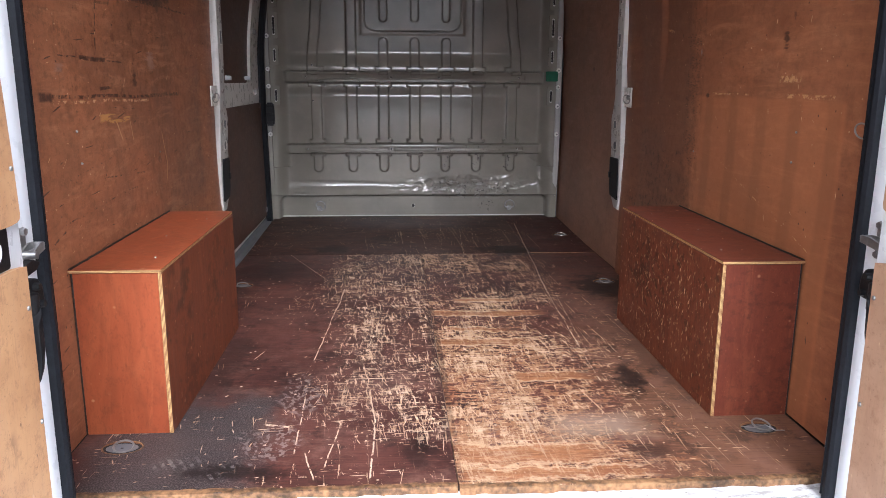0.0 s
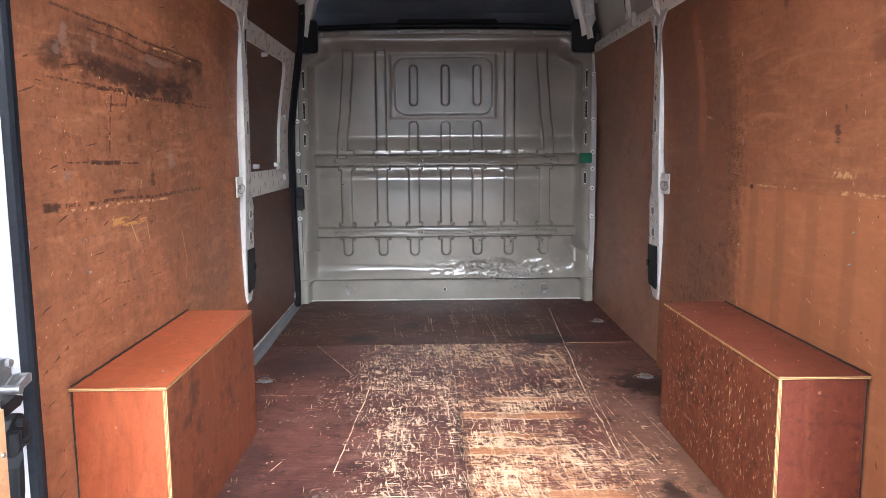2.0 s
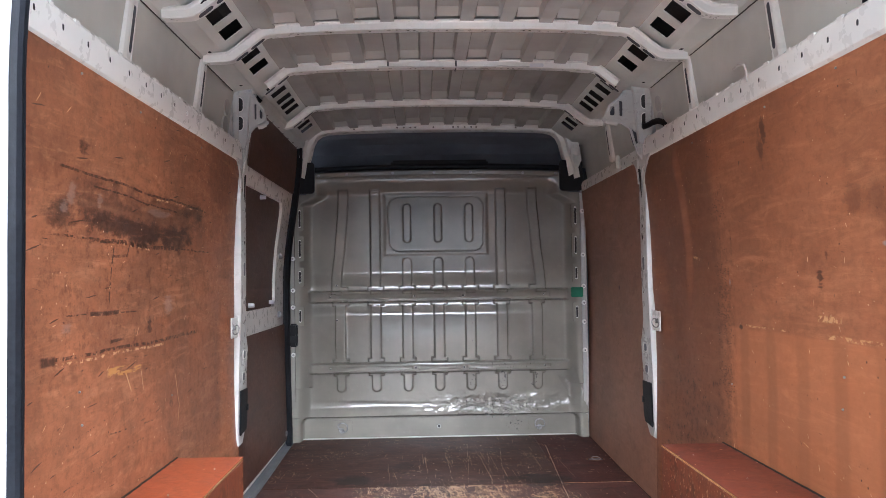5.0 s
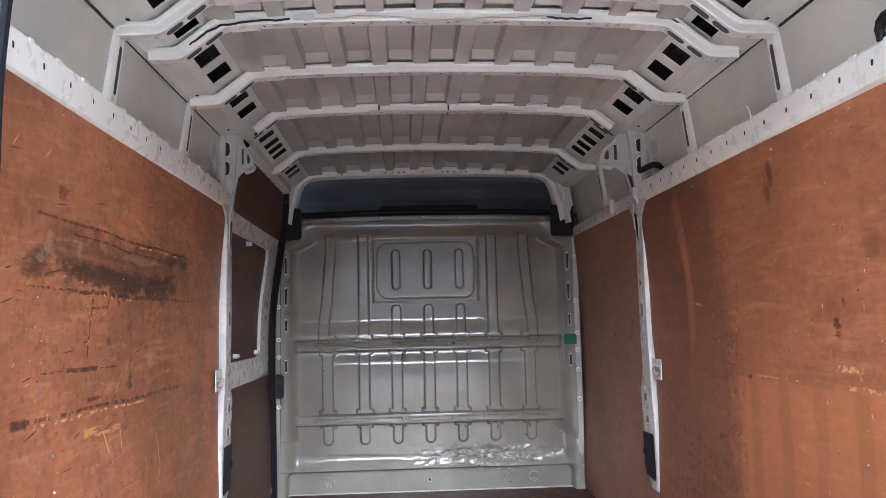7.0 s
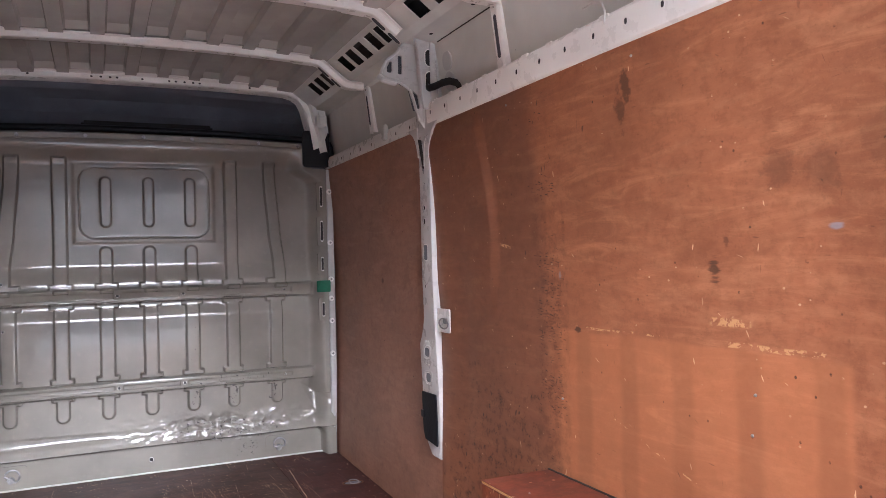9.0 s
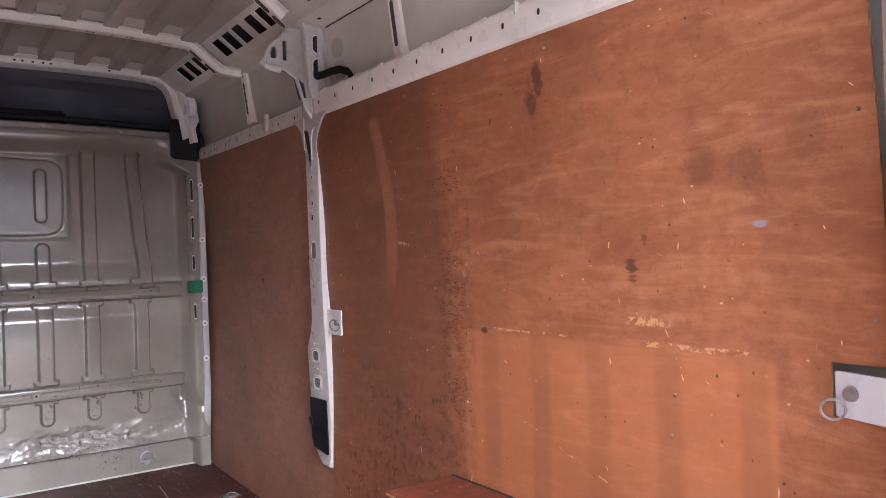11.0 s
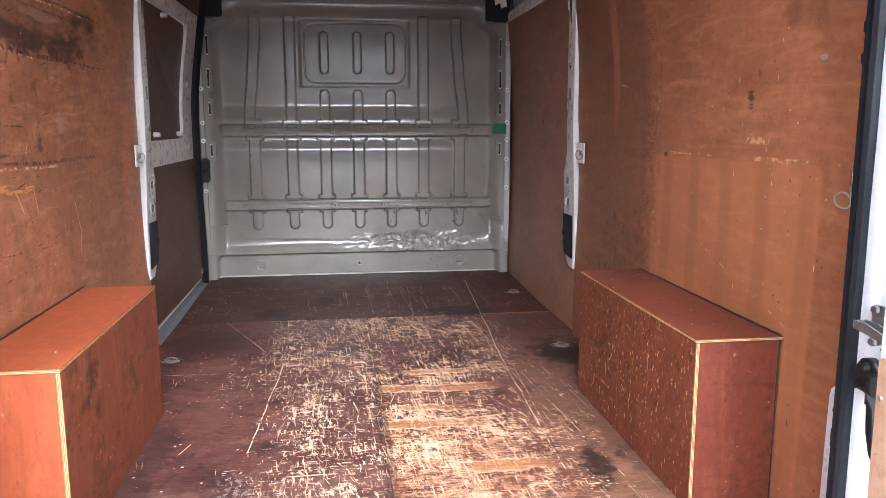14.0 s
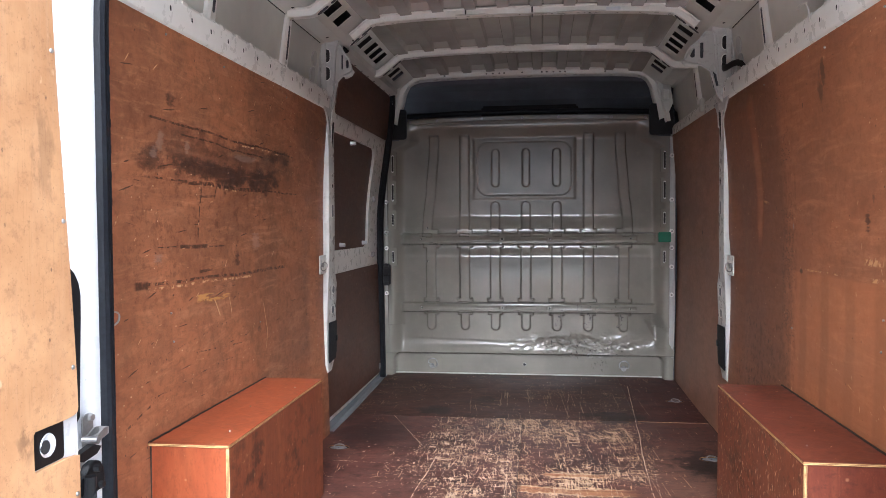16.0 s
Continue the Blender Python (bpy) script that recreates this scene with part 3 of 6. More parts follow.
    if sheet == "left":
        # dried boot prints
        tread = g.noise(g.vec(x * 55 + y * 30, y * 34 - x * 30, 3.0), 1.0, 3, 0.6).step(0.50, 0.58) * 0.62
        for x_, y_, rx_, ry_ in ((-0.40, 0.48, 0.085, 0.17), (-0.44, 0.22, 0.095, 0.13)):
            col = g.mix(blob(g, x, y, x_, y_, rx_, ry_, e) * tread, col, (0.27, 0.215, 0.195))
        sole = ((x * 46.0 + y * 26.0).frac() - 0.5).abs().step(0.20, 0.30) * cut.step(0.42, 0.56) * chop.step(0.42, 0.55) * 0.6
        for x_, y_, rx_, ry_ in ((-0.65, 0.13, 0.065, 0.065), (-0.50, 0.105, 0.07, 0.022), (-0.548, 0.058, 0.045, 0.028)):
            col = g.mix(blob(g, x, y, x_, y_, rx_, ry_, cloud) * sole, col, (0.25, 0.225, 0.21))
    dots = g.cells(g.vec(x * 22, y * 22), 1.0).step(0.12, 0.06) * cloud2.step(0.46, 0.54) * cut.step(0.42, 0.5)
    col = g.mix(dots * 0.85, col, (0.64, 0.49, 0.36))
    gloss = (bare * 0.28 + cloud2 * 0.20 + grit * 0.12 + (0.37 if sheet == "far" else 0.29)).clamp()
    return g.done(col, gloss, 0.0, relief * -0.7 + grainx * 0.2 + chop * 0.1, 0.0013, spec=0.16)


def ply_box(name, chips):
    """Red-brown stained plywood of the wheel-arch boxes."""
    g = Graph(name)
    p = g.vec(g.x, g.y, g.z)
    up = g.noise(g.vec(g.x * 18, g.y * 18, g.z * 3.0), 1.0, 6, 0.62, 1.0)
    cloud = g.noise(p, 3.6, 5, 0.6)
    fine = g.noise(g.vec(g.x * 90, g.y * 90, g.z * 14), 1.0, 3)
    rag = g.noise(g.vec(g.x * 26, g.y * 26, g.z * 34), 1.0, 5, 0.72)
    col = g.mix(cloud.step(0.3, 0.7), (0.165, 0.039, 0.019), (0.310, 0.082, 0.035))
    col = g.mix(up.step(0.48, 0.62) * 0.6, col, (0.355, 0.108, 0.046))
    col = g.mix(fine.step(0.5, 0.75) * 0.3, col, (0.10, 0.024, 0.014))
    dirt = (cloud * 0.5 + rag * 0.5).step(0.49, 0.60)
    if chips > 0.5:
        col = g.mix(0.55, col, (0.125, 0.036, 0.017))
        col = g.mix(dirt * 0.75, col, (0.045, 0.018, 0.012))
        shard = (g.noise(g.vec(g.x * 60, g.y * 95 + g.z * 20, g.z * 48), 1.0, 3, 0.6) + (rag - 0.5) * 0.26).step(0.640, 0.657)
        shard = shard.max((g.noise(g.vec(g.x * 60, g.y * 34, g.z * 150 + g.y * 30), 1.0, 3, 0.6) + (rag - 0.5) * 0.25).step(0.715, 0.732))
        shard = shard * 0.5
        for way, seed, size, k in ((80, 11.0, 0.030, 0.36), (105, 12.0, 0.055, 0.5), (60, 13.0, 0.040, 0.4)):
            shard = shard.max(strokes(g, g.y, g.z, way, (size, size * 0.62), (size * 0.30, 0.0021), 0.6, (rag + (cloud - 0.5) * 1.4) * k, fine, seed))
        shard = shard.max(strokes(g, g.y, g.z, 70, (0.12, 0.070), (0.045, 0.0016), 0.6, cloud * 0.5, fine, 14.0))
        shard = shard.max(strokes(g, g.y, g.z, 5, (0.09, 0.07), (0.030, 0.0014), 0.5, cloud * 0.4, fine, 15.0))
        col = g.mix(shard * 0.95, col, (0.74, 0.52, 0.29))
        slash = (g.noise(g.vec(g.x * 30, g.y * 150 - g.z * 60, g.z * 9), 1.0, 4, 0.7) + (cloud - 0.5) * 0.2).step(0.69, 0.72)
        col = g.mix(slash * 0.7, col, (0.40, 0.20, 0.10))
        gouge = (g.noise(g.vec(g.x * 30, g.y * 60 + g.z * 45, g.z * 30), 1.0, 5, 0.75) + (cloud - 0.5) * 0.2).step(0.64, 0.69)
        col = g.mix(gouge * 0.8, col, (0.026, 0.012, 0.010))
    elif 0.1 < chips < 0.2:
        # darker red-brown all over, then dirt and pale ticks
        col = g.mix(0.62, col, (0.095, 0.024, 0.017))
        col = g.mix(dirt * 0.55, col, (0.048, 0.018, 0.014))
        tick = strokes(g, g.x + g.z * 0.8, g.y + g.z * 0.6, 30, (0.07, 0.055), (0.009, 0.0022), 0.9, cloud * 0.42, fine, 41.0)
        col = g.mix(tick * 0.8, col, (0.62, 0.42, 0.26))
    elif chips > 0.2:
        col = g.mix(0.45, col, (0.150, 0.050, 0.022))
        tick = strokes(g, g.y, g.z, 25, (0.07, 0.05), (0.010, 0.0020), 0.9, cloud * 0.45, fine, 42.0)
        col = g.mix(tick * 0.8, col, (0.60, 0.38, 0.20))
        col = g.mix(dirt * 0.6, col, (0.050, 0.020, 0.014))
        stain = g.noise(g.vec(g.x * 5, g.y * 7, g.z * 9), 1.0, 6, 0.7)
        col = g.mix(stain.step(0.54, 0.66) * 0.7, col, (0.022, 0.014, 0.012))
        nicks = (g.noise(g.vec(g.x * 60, g.y * 60, g.z * 80), 1.0, 3, 0.6) + (rag - 0.5) * 0.2).step(0.70, 0.72)
        col = g.mix(nicks * 0.7, col, (0.50, 0.30, 0.16))
    mott = g.noise(g.vec(g.x * 55, g.y * 55, g.z * 36), 1.0, 6, 0.78)
    mild = 1.0 if chips > 0.5 else 0.45
    if chips < 0.1:
        col = g.mix(0.45, col, (0.330, 0.070, 0.022))
    warp = g.noise(g.vec(g.x * 3.0, g.y * 3.0, g.z * 1.2), 1.0, 4, 0.55)
    figure = (((g.x + g.y * 0.6) * 11.0 + warp * 6.0).frac() - 0.5).abs().step(0.28, 0.49) * (1.0 - 0.5 * mild)
    col = g.mix(figure * 0.24, col, (0.125, 0.033, 0.017))
    col = g.mix(mott.step(0.50, 0.64) * (0.48 * mild), col, (0.070, 0.021, 0.014))
    col = g.mix(mott.step(0.44, 0.30) * (0.4 * mild), col, (0.36, 0.115, 0.050))
    pore = g.noise(g.vec(g.x * 190, g.y * 190, g.z * 60), 1.0, 3, 0.7)
    col = g.mix(pore.step(0.56, 0.68) * (0.45 * mild), col, (0.050, 0.016, 0.011))
    spot = g.cells(g.vec(g.x * 17, g.y * 17, g.z * 17), 1.0).step(0.12, 0.06) * cloud.step(0.45, 0.55)
    col = g.mix(spot * 0.7, col, (0.52, 0.30, 0.17))
    hairs = g.noise(g.vec(g.x * 130 + g.z * 60, g.y * 120 + g.z * 40, g.z * 22 - g.x * 30), 1.0, 4, 0.7).step(0.68, 0.72)
    col = g.mix(hairs * 0.5, col, (0.44, 0.20, 0.11))
    scuff = g.noise(g.vec(g.x * 30, g.y * 12, g.z * 70), 1.0, 4, 0.7).step(0.72, 0.76)
    col = g.mix(scuff * 0.6, col, (0.48, 0.22, 0.12))
    return g.done(col, (cloud * 0.22 + 0.30).clamp(), 0.0, up * 0.5 + fine * 0.3 - scuff * 0.5, 0.0008, spec=0.28)


def ply_edge(name, axis):
    """Bare plywood edge: thin layers across one axis, darker glue lines, dirt and splinters."""
    g = Graph(name)
    lay = {"x": g.x, "y": g.y, "z": g.z}[axis] * 330.0
    f = g.noise(g.vec(g.x * 40, g.y * 40, g.z * 40), 1.0, 6, 0.75)
    s = ((lay + g.noise(g.vec(g.x * 3, g.y * 3, g.z * 3), 1.0, 2) * 0.5).frac() - 0.5).abs().step(0.16, 0.34)
    col = g.mix(s, (0.17, 0.075, 0.028), (0.66, 0.43, 0.18))
    col = g.mix(f.step(0.50, 0.62) * 0.6, col, (0.30, 0.14, 0.055))
    col = g.mix(f.step(0.62, 0.68) * 0.8, col, (0.06, 0.026, 0.016))
    return g.done(col, 0.65, 0.0, f + s * 0.3, 0.0012)


def bulkhead_paint(name):
    """Grey-beige gloss paint with knocks through to dark metal near the foot."""
    g = Graph(name)
    x, z = g.x, g.z
    p = g.vec(x, g.y, z)
    m = g.noise(p, 3.0, 4)
    f = g.noise(p, 30.0, 5, 0.6)
    k = g.noise(g.vec(x * 52, 0.0, z * 52), 1.0, 4, 0.7)
    zone = blob(g, x, z, 0.36, 0.195, 0.48, 0.085, m)
    bars = most(blob(g, x, z, 0.20, 0.36, 0.045, 0.10, f), blob(g, x, z, 0.385, 0.37, 0.045, 0.12, f), blob(g, x, z, 0.58, 0.37, 0.04, 0.09, f), blob(g, x, z, 0.30, 0.45, 0.40, 0.035, f) * 0.8, blob(g, x, z, 0.20, 0.70, 0.05, 0.25, f) * 0.55, blob(g, x, z, 0.385, 0.68, 0.04, 0.22, f) * 0.55, blob(g, x, z, 0.45, 0.085, 0.09, 0.05, f))
    chip = (k + zone * 0.13 + bars * 0.15).step(0.722, 0.734) * (zone + bars + 0.22).clamp()
    scrape = (g.noise(g.vec(x * 16, 2.0, z * 60), 1.0, 5, 0.7) + zone * 0.12).step(0.66, 0.72) * zone
    col = g.mix(m.step(0.3, 0.7), (0.210, 0.195, 0.164), (0.274, 0.255, 0.215))
    edge = x.step(-0.70, -0.86).max(x.step(0.78, 0.90))
    col = g.mix(edge * 0.35, col, (0.36, 0.35, 0.30))
    col = g.mix(f.step(0.55, 0.8) * 0.3, col, (0.34, 0.31, 0.25))
    col = g.mix(scrape * 0.35, col, (0.42, 0.41, 0.40))
    col = g.mix(chip * 0.9, col, (0.035, 0.028, 0.024))
    return g.done(col, (f * 0.10 + scrape * 0.1 + chip * 0.3 + 0.13).clamp(), 0.0, m * 1.0 + f * 0.03 - chip * 0.1, 0.002, coat=0.7)


M_FLOOR = {k: ply_floor("worn_floor_" + k, k) for k in ("left", "right", "far")}
M_WALL_L = ply_wall("ply_left", "left")
M_WALL_R = ply_wall("ply_right", "right")
M_WALL_F = ply_wall("ply_far", "far")
M_WALL_S = ply_wall("ply_slide", "slide")
M_DOOR = ply_door("ply_door", (0.36, 0.205, 0.125), (0.50, 0.315, 0.205))
# left door's sheet: warmer, and brighter to paint in its stronger light
M_DOOR_L = ply_door("ply_door_left_lit", (0.47, 0.245, 0.115), (0.64, 0.375, 0.190))
M_BOX = ply_box("ply_box", 0.0)
M_BOX_DARK = ply_box("ply_box_dark", 0.15)
M_BOX_SIDE = ply_box("ply_box_side", 1.0)
M_BOX_SIDE_L = ply_box("ply_box_side_clean", 0.4)
M_EDGE = ply_edge("ply_edge", "x")
M_EDGE_FLAT = ply_edge("ply_edge_flat", "z")
M_EDGE_DIRTY = plain("dirty_ply_edge", (0.26, 0.14, 0.065), 0.7, 0, 0.45, 120, 0.001)
M_EDGE_WORN = plain("worn_ply_edge", (0.36, 0.19, 0.085), 0.7, 0, 0.55, 70, 0.002)
M_BULK = bulkhead_paint("bulkhead_paint")
M_GREY = painted("primer_grey", (0.70, 0.70, 0.635), 0.36, 0.25)
M_ROOF = painted("roof_grey", (0.54, 0.52, 0.465), 0.15, 0.30)
M_PILLAR = painted("inner_white", (0.86, 0.845, 0.79), 0.26, 0.12)
M_WHITE = painted("body_white", (0.70, 0.715, 0.74), 0.26, 0.10)
g = Graph("scuffed_white")
_p = g.vec(g.x * 14, g.y * 60, g.z * 40)
_a = g.noise(_p, 1.0, 6, 0.75)
_b = g.noise(g.vec(g.x * 60, g.y * 60, g.z * 60), 1.0, 4)
_c = g.mix(_a.step(0.5, 0.62) * 0.75, (0.74, 0.74, 0.74), (0.30, 0.27, 0.25))
_c = g.mix(_b.step(0.66, 0.70) * 0.8, _c, (0.10, 0.075, 0.06))
M_SCUFFED = g.done(_c, 0.45, 0.0, _a, 0.002)
M_RUBBER = plain("black_rubber", (0.014, 0.0155, 0.020), 0.5, 0, 0.3, 90, 0.0008, spec=0.16)
M_PLASTIC = plain("black_plastic", (0.013, 0.013, 0.0145), 0.45, 0, 0.2, 200, 0.0003, spec=0.28)
M_LINING = plain("cab_lining", (0.165, 0.172, 0.20), 0.8, 0, 0.3, 240, 0.0006)
# near-black for the shade in holes and joints, and for seam sealant
M_SHADE_SEAL = plain("shade_and_sealant_dark", (0.034, 0.032, 0.032), 0.9)
M_STEEL = plain("zinc_steel", (0.42, 0.41, 0.40), 0.36, 0.7, 0.3, 40, 0.0003)
M_WIRE = plain("white_wire", (0.62, 0.60, 0.55), 0.5)
M_GREEN = plain("green_tag", (0.012, 0.16, 0.085), 0.45)
M_RED = plain("red_lens", (0.11, 0.004, 0.009), 0.18, 0, 0.2, 30, 0.0004, coat=0.6)
M_FLANGE = painted("flange_grey", (0.56, 0.555, 0.53), 0.36, 0.25)
# dark grey painted as the shade inside larger openings
M_SHADE_GREY = plain("hollow_shade_grey", (0.085, 0.087, 0.096), 0.8)
M_POST = painted("post_grey", (0.66, 0.645, 0.61), 0.26, 0.28)
M_SEALANT = plain("old_sealant", (0.045, 0.030, 0.025), 0.6, 0, 0.4, 80, 0.001)
M_SILL = painted("step_grey", (0.17, 0.18, 0.195), 0.4, 0.25)


# ---- mesh shorthand ----
def box(bm, x0, x1, y0, y1, z0, z1, bevel=0.0, seg=1):
    m = Matrix.LocRotScale(((x0 + x1) / 2, (y0 + y1) / 2, (z0 + z1) / 2), None, (abs(x1 - x0), abs(y1 - y0), abs(z1 - z0)))
    r = bmesh.ops.create_cube(bm, size=1.0, matrix=m)
    if bevel:
        es = list({e for v in r["verts"] for e in v.link_edges})
        bmesh.ops.bevel(bm, geom=es, offset=bevel, segments=seg, affect="EDGES", clamp_overlap=True)
    return bm


def ring(bm, centre, normal, radius, thick, n=24, k=8):
    """A torus."""
    q = Vector(normal).to_track_quat("Z", "Y").to_matrix()
    rows = []
    for i in range(n):
        a = 2 * math.pi * i / n
        d = Vector((math.cos(a), math.sin(a), 0))
        rows.append([bm.verts.new(Vector(centre) + q @ (d * (radius + thick * math.cos(2 * math.pi * j / k)) + Vector((0, 0, thick * math.sin(2 * math.pi * j / k))))) for j in range(k)])
    for i in range(n):
        for j in range(k):
            bm.faces.new((rows[i][j], rows[(i + 1) % n][j], rows[(i + 1) % n][(j + 1) % k], rows[i][(j + 1) % k]))
    return bm


def rod(bm, a, b, r0, r1=None, n=12):
    a, b = Vector(a), Vector(b)
    q = (b - a).to_track_quat("Z", "Y").to_matrix().to_4x4()
    bmesh.ops.create_cone(bm, cap_ends=True, segments=n, radius1=r0, radius2=r0 if r1 is None else r1, depth=(b - a).length, matrix=Matrix.Translation((a + b) / 2) @ q)
    return bm


def tube(bm, pts, r, n=6):
    """A round cable through points."""
    rows = []
    for i, p in enumerate(pts):
        d = Vector(pts[min(i + 1, len(pts) - 1)]) - Vector(pts[max(i - 1, 0)])
        q = d.to_track_quat("Z", "Y").to_matrix()
        rows.append([bm.verts.new(Vector(p) + q @ Vector((r * math.cos(2 * math.pi * j / n), r * math.sin(2 * math.pi * j / n), 0))) for j in range(n)])
    for a, b in zip(rows, rows[1:]):
        for j in range(n):
            bm.faces.new((a[j], a[(j + 1) % n], b[(j + 1) % n], b[j]))
    return bm


def loft(bm, rows, closed=False, caps=False):
    """Skin a list of rows of points."""
    vs = [[bm.verts.new(p) for p in r] for r in rows]
    for a, b in zip(vs, vs[1:]):
        n = len(a)
        for j in range(n if closed else n - 1):
            bm.faces.new((a[j], a[(j + 1) % n], b[(j + 1) % n], b[j]))
    if caps and closed:
        bm.faces.new(vs[0])
        bm.faces.new(vs[-1])
    return bm


def rounded(u0, u1, v0, v1, r, n=6):
    """Outline of a rounded rectangle, anticlockwise."""
    pts = []
    for cu, cv, a0 in ((u1 - r, v1 - r, 0), (u0 + r, v1 - r, 90), (u0 + r, v0 + r, 180), (u1 - r, v0 + r, 270)):
        for i in range(n + 1):
            a = radians(a0 + 90 * i / n)
            pts.append((cu + r * math.cos(a), cv + r * math.sin(a)))
    return pts


def slab(bm, outline, place, depth, holes=()):
    """A flat plate from an outline in (u, v), with holes; place(u, v, d) gives the point, d from 0 to depth."""
    loops = []
    for o in (outline, *holes):
        loops.append(([bm.verts.new(place(u, v, 0.0)) for u, v in o], [bm.verts.new(place(u, v, depth)) for u, v in o]))
    for side in (0, 1):
        es = []
        for lp in loops:
            ring_v = lp[side]
            for a, b in zip(ring_v, ring_v[1:] + ring_v[:1]):
                es.append(bm.edges.get((a, b)) or bm.edges.new((a, b)))
        if holes:
            bmesh.ops.triangle_fill(bm, use_beauty=True, use_dissolve=False, edges=es)
        else:
            bm.faces.new(loops[0][side])
    for f, b in loops:
        n = len(f)
        for j in range(n):
            bm.faces.new((f[j], f[(j + 1) % n], b[(j + 1) % n], b[j]))
    return bm


def soft_edges(ob, width, seg=2):
    md = ob.modifiers.new("bevel", "BEVEL")
    md.width, md.segments, md.limit_method = width, seg, "ANGLE"
    return ob


def mesh_of(name, bm, mats, smooth=False):
    bmesh.ops.recalc_face_normals(bm, faces=bm.faces[:])
    me = bpy.data.meshes.new(name)
    bm.to_mesh(me)
    bm.free()
    for m in mats if isinstance(mats, (list, tuple)) else (mats,):
        me.materials.append(m)
    if smooth:
        me.shade_smooth()
        me.set_sharp_from_angle(angle=radians(28))
    return me


def thing(name, at, label, category, group="", kind=""):
    ob = new(name)
    ob.location = at
    ob.empty_display_size = 0.05
    return tagged(ob, label, category, group, kind)


def part(name, bm, material, parent, label="", smooth=False):
    """One mesh under a thing or a part; the bmesh is in world metres."""
    base = parent["base"] if "base" in parent else tuple(parent.location)
    bm.transform(Matrix.Translation([-c for c in base]))
    ob = new(name, mesh_of(name, bm, material, smooth))
    ob.parent = parent
    ob["base"] = base
    return tagged(ob, label)


def solid(name, bm, material, label, category, group="", kind="", smooth=False):
    """A top-level mesh in world metres."""
    return tagged(new(name, mesh_of(name, bm, material, smooth)), label, category, group, kind)


def B():
    return bmesh.new()


def lerp(a, b, t):
    return a + (b - a) * t


def sm(a, b, v):
    t = min(1.0, max(0.0, (v - a) / (b - a)))
    return t * t * (3 - 2 * t)


# ---- ground outside ----
g = Graph("concrete")
pp = g.vec(g.x, g.y)
n1 = g.noise(pp, 90, 3)
n2 = g.noise(pp, 0.7, 4)
tar = g.done(g.mix(n1.step(0.35, 0.7), (0.40, 0.397, 0.385), g.mix(n2, (0.46, 0.457, 0.445), (0.56, 0.555, 0.54))), 0.85, 0, n1, 0.004)
bm = B()
bmesh.ops.create_grid(bm, x_segments=8, y_segments=8, size=1500, matrix=Matrix.Translation((0, 0, -0.56)))
solid("ground", bm, tar, "pale grey concrete yard under the van", "ground", kind="structure")

# unseen wall added behind the camera to darken horizon reflections
bm = B()
box(bm, -16, 16, -14.4, -14.0, -0.56, 3.4, 0.05)
for k in range(9):
    box(bm, -16 + k * 4 - 0.2, -16 + k * 4 + 0.2, -13.98, -13.85, -0.56, 3.3, 0.03)
box(bm, -16.1, 16.1, -14.5, -13.9, 3.4, 3.5, 0.02)
solid("horizon_blocker", bm, tar, "added unseen wall with piers that darkens reflections of the horizon", "wall", kind="structure")

# ---- floor ----
floor = thing("floor", (0, 0, -0.02), "dark film-faced plywood load floor worn pale along the middle", "floor", kind="structure")
gap = 0.0012


def rise(y):
    """The front sheets climb slightly towards the bulkhead."""
    return 0.020 * max(0.0, (y - 2.279) / 1.03)


for x0, x1, y0, y1 in ((-0.905, -gap, -0.015, 2.276), (gap, 0.905, -0.022, 2.276), (-0.905, 0.562, 2.279, 3.31), (0.564, 0.905, 2.279, 3.31)):
    bm = box(B(), x0, x1, y0, y1, -0.013, 0.0, 0.0008)
    for f in bm.faces:
        if abs(f.normal.y) > 0.9:
            f.material_index = 1
    for v in bm.verts:
        v.co.z += rise(v.co.y)
    ob = part("floor_sheet", bm, [M_FLOOR["far" if y0 > 1 else "left" if x0 < -0.5 else "right"], M_EDGE_DIRTY], floor)
part("joint", box(B(), 0.566, 0.905, 2.2735, 2.2790, -0.004, 0.0018), M_EDGE_WORN, floor, "pale bare edge of the far sheet")
part("underfloor", box(B(), -0.96, 0.96, -0.01, 3.4, -0.07, -0.014), M_SHADE_SEAL, floor, "dark underfloor in the joints")
# splintered bare edge along the sill
for x0, x1, y_ in ((-0.86, -0.002, -0.015), (0.002, 0.86, -0.022)):
    rows = []
    for i in range(181):
        x = lerp(x0, x1, i / 180)
        r_ = noise.fractal((x * 14, 0.0, 2.0), 0.8, 2.0, 4)
        w = 0.006 + 0.007 * abs(noise.noise((x * 23, 1.0, 5.0))) + 0.008 * max(0.0, noise.noise((x * 5, 4.0, 0.0)))
        ye = y_ - 0.003 + 0.006 * r_
        rows.append([(x, ye + w + 0.012, 0.0004), (x, ye + w, 0.0016), (x, ye, 0.0005 - 0.003 * abs(r_)), (x, ye - 0.001, -0.016)])
    part("bare_edge", loft(B(), rows), M_EDGE_WORN, floor, "splintered bare plywood edge")

# rear sill, scuffed white
bm = B()
rows = []
for i in range(61):
    x = lerp(-0.86, 0.86, i / 60)
    w = 0.0025 * noise.noise((x * 9, 0.3, 0))
    rows.append([(x, -0.004, -0.014), (x, -0.030, -0.017 + w), (x, -0.085, -0.021 + w), (x, -0.098, -0.030), (x, -0.100, -0.085), (x, -0.18, -0.10), (x, -0.19, -0.30)])
loft(bm, rows)
solid("rear_sill", bm, M_SCUFFED, "scuffed white painted metal rear loading sill", "sill", kind="structure", smooth=True)


# ---- side walls ----
def wall_x(z):
    """Half width of the lining at height z."""
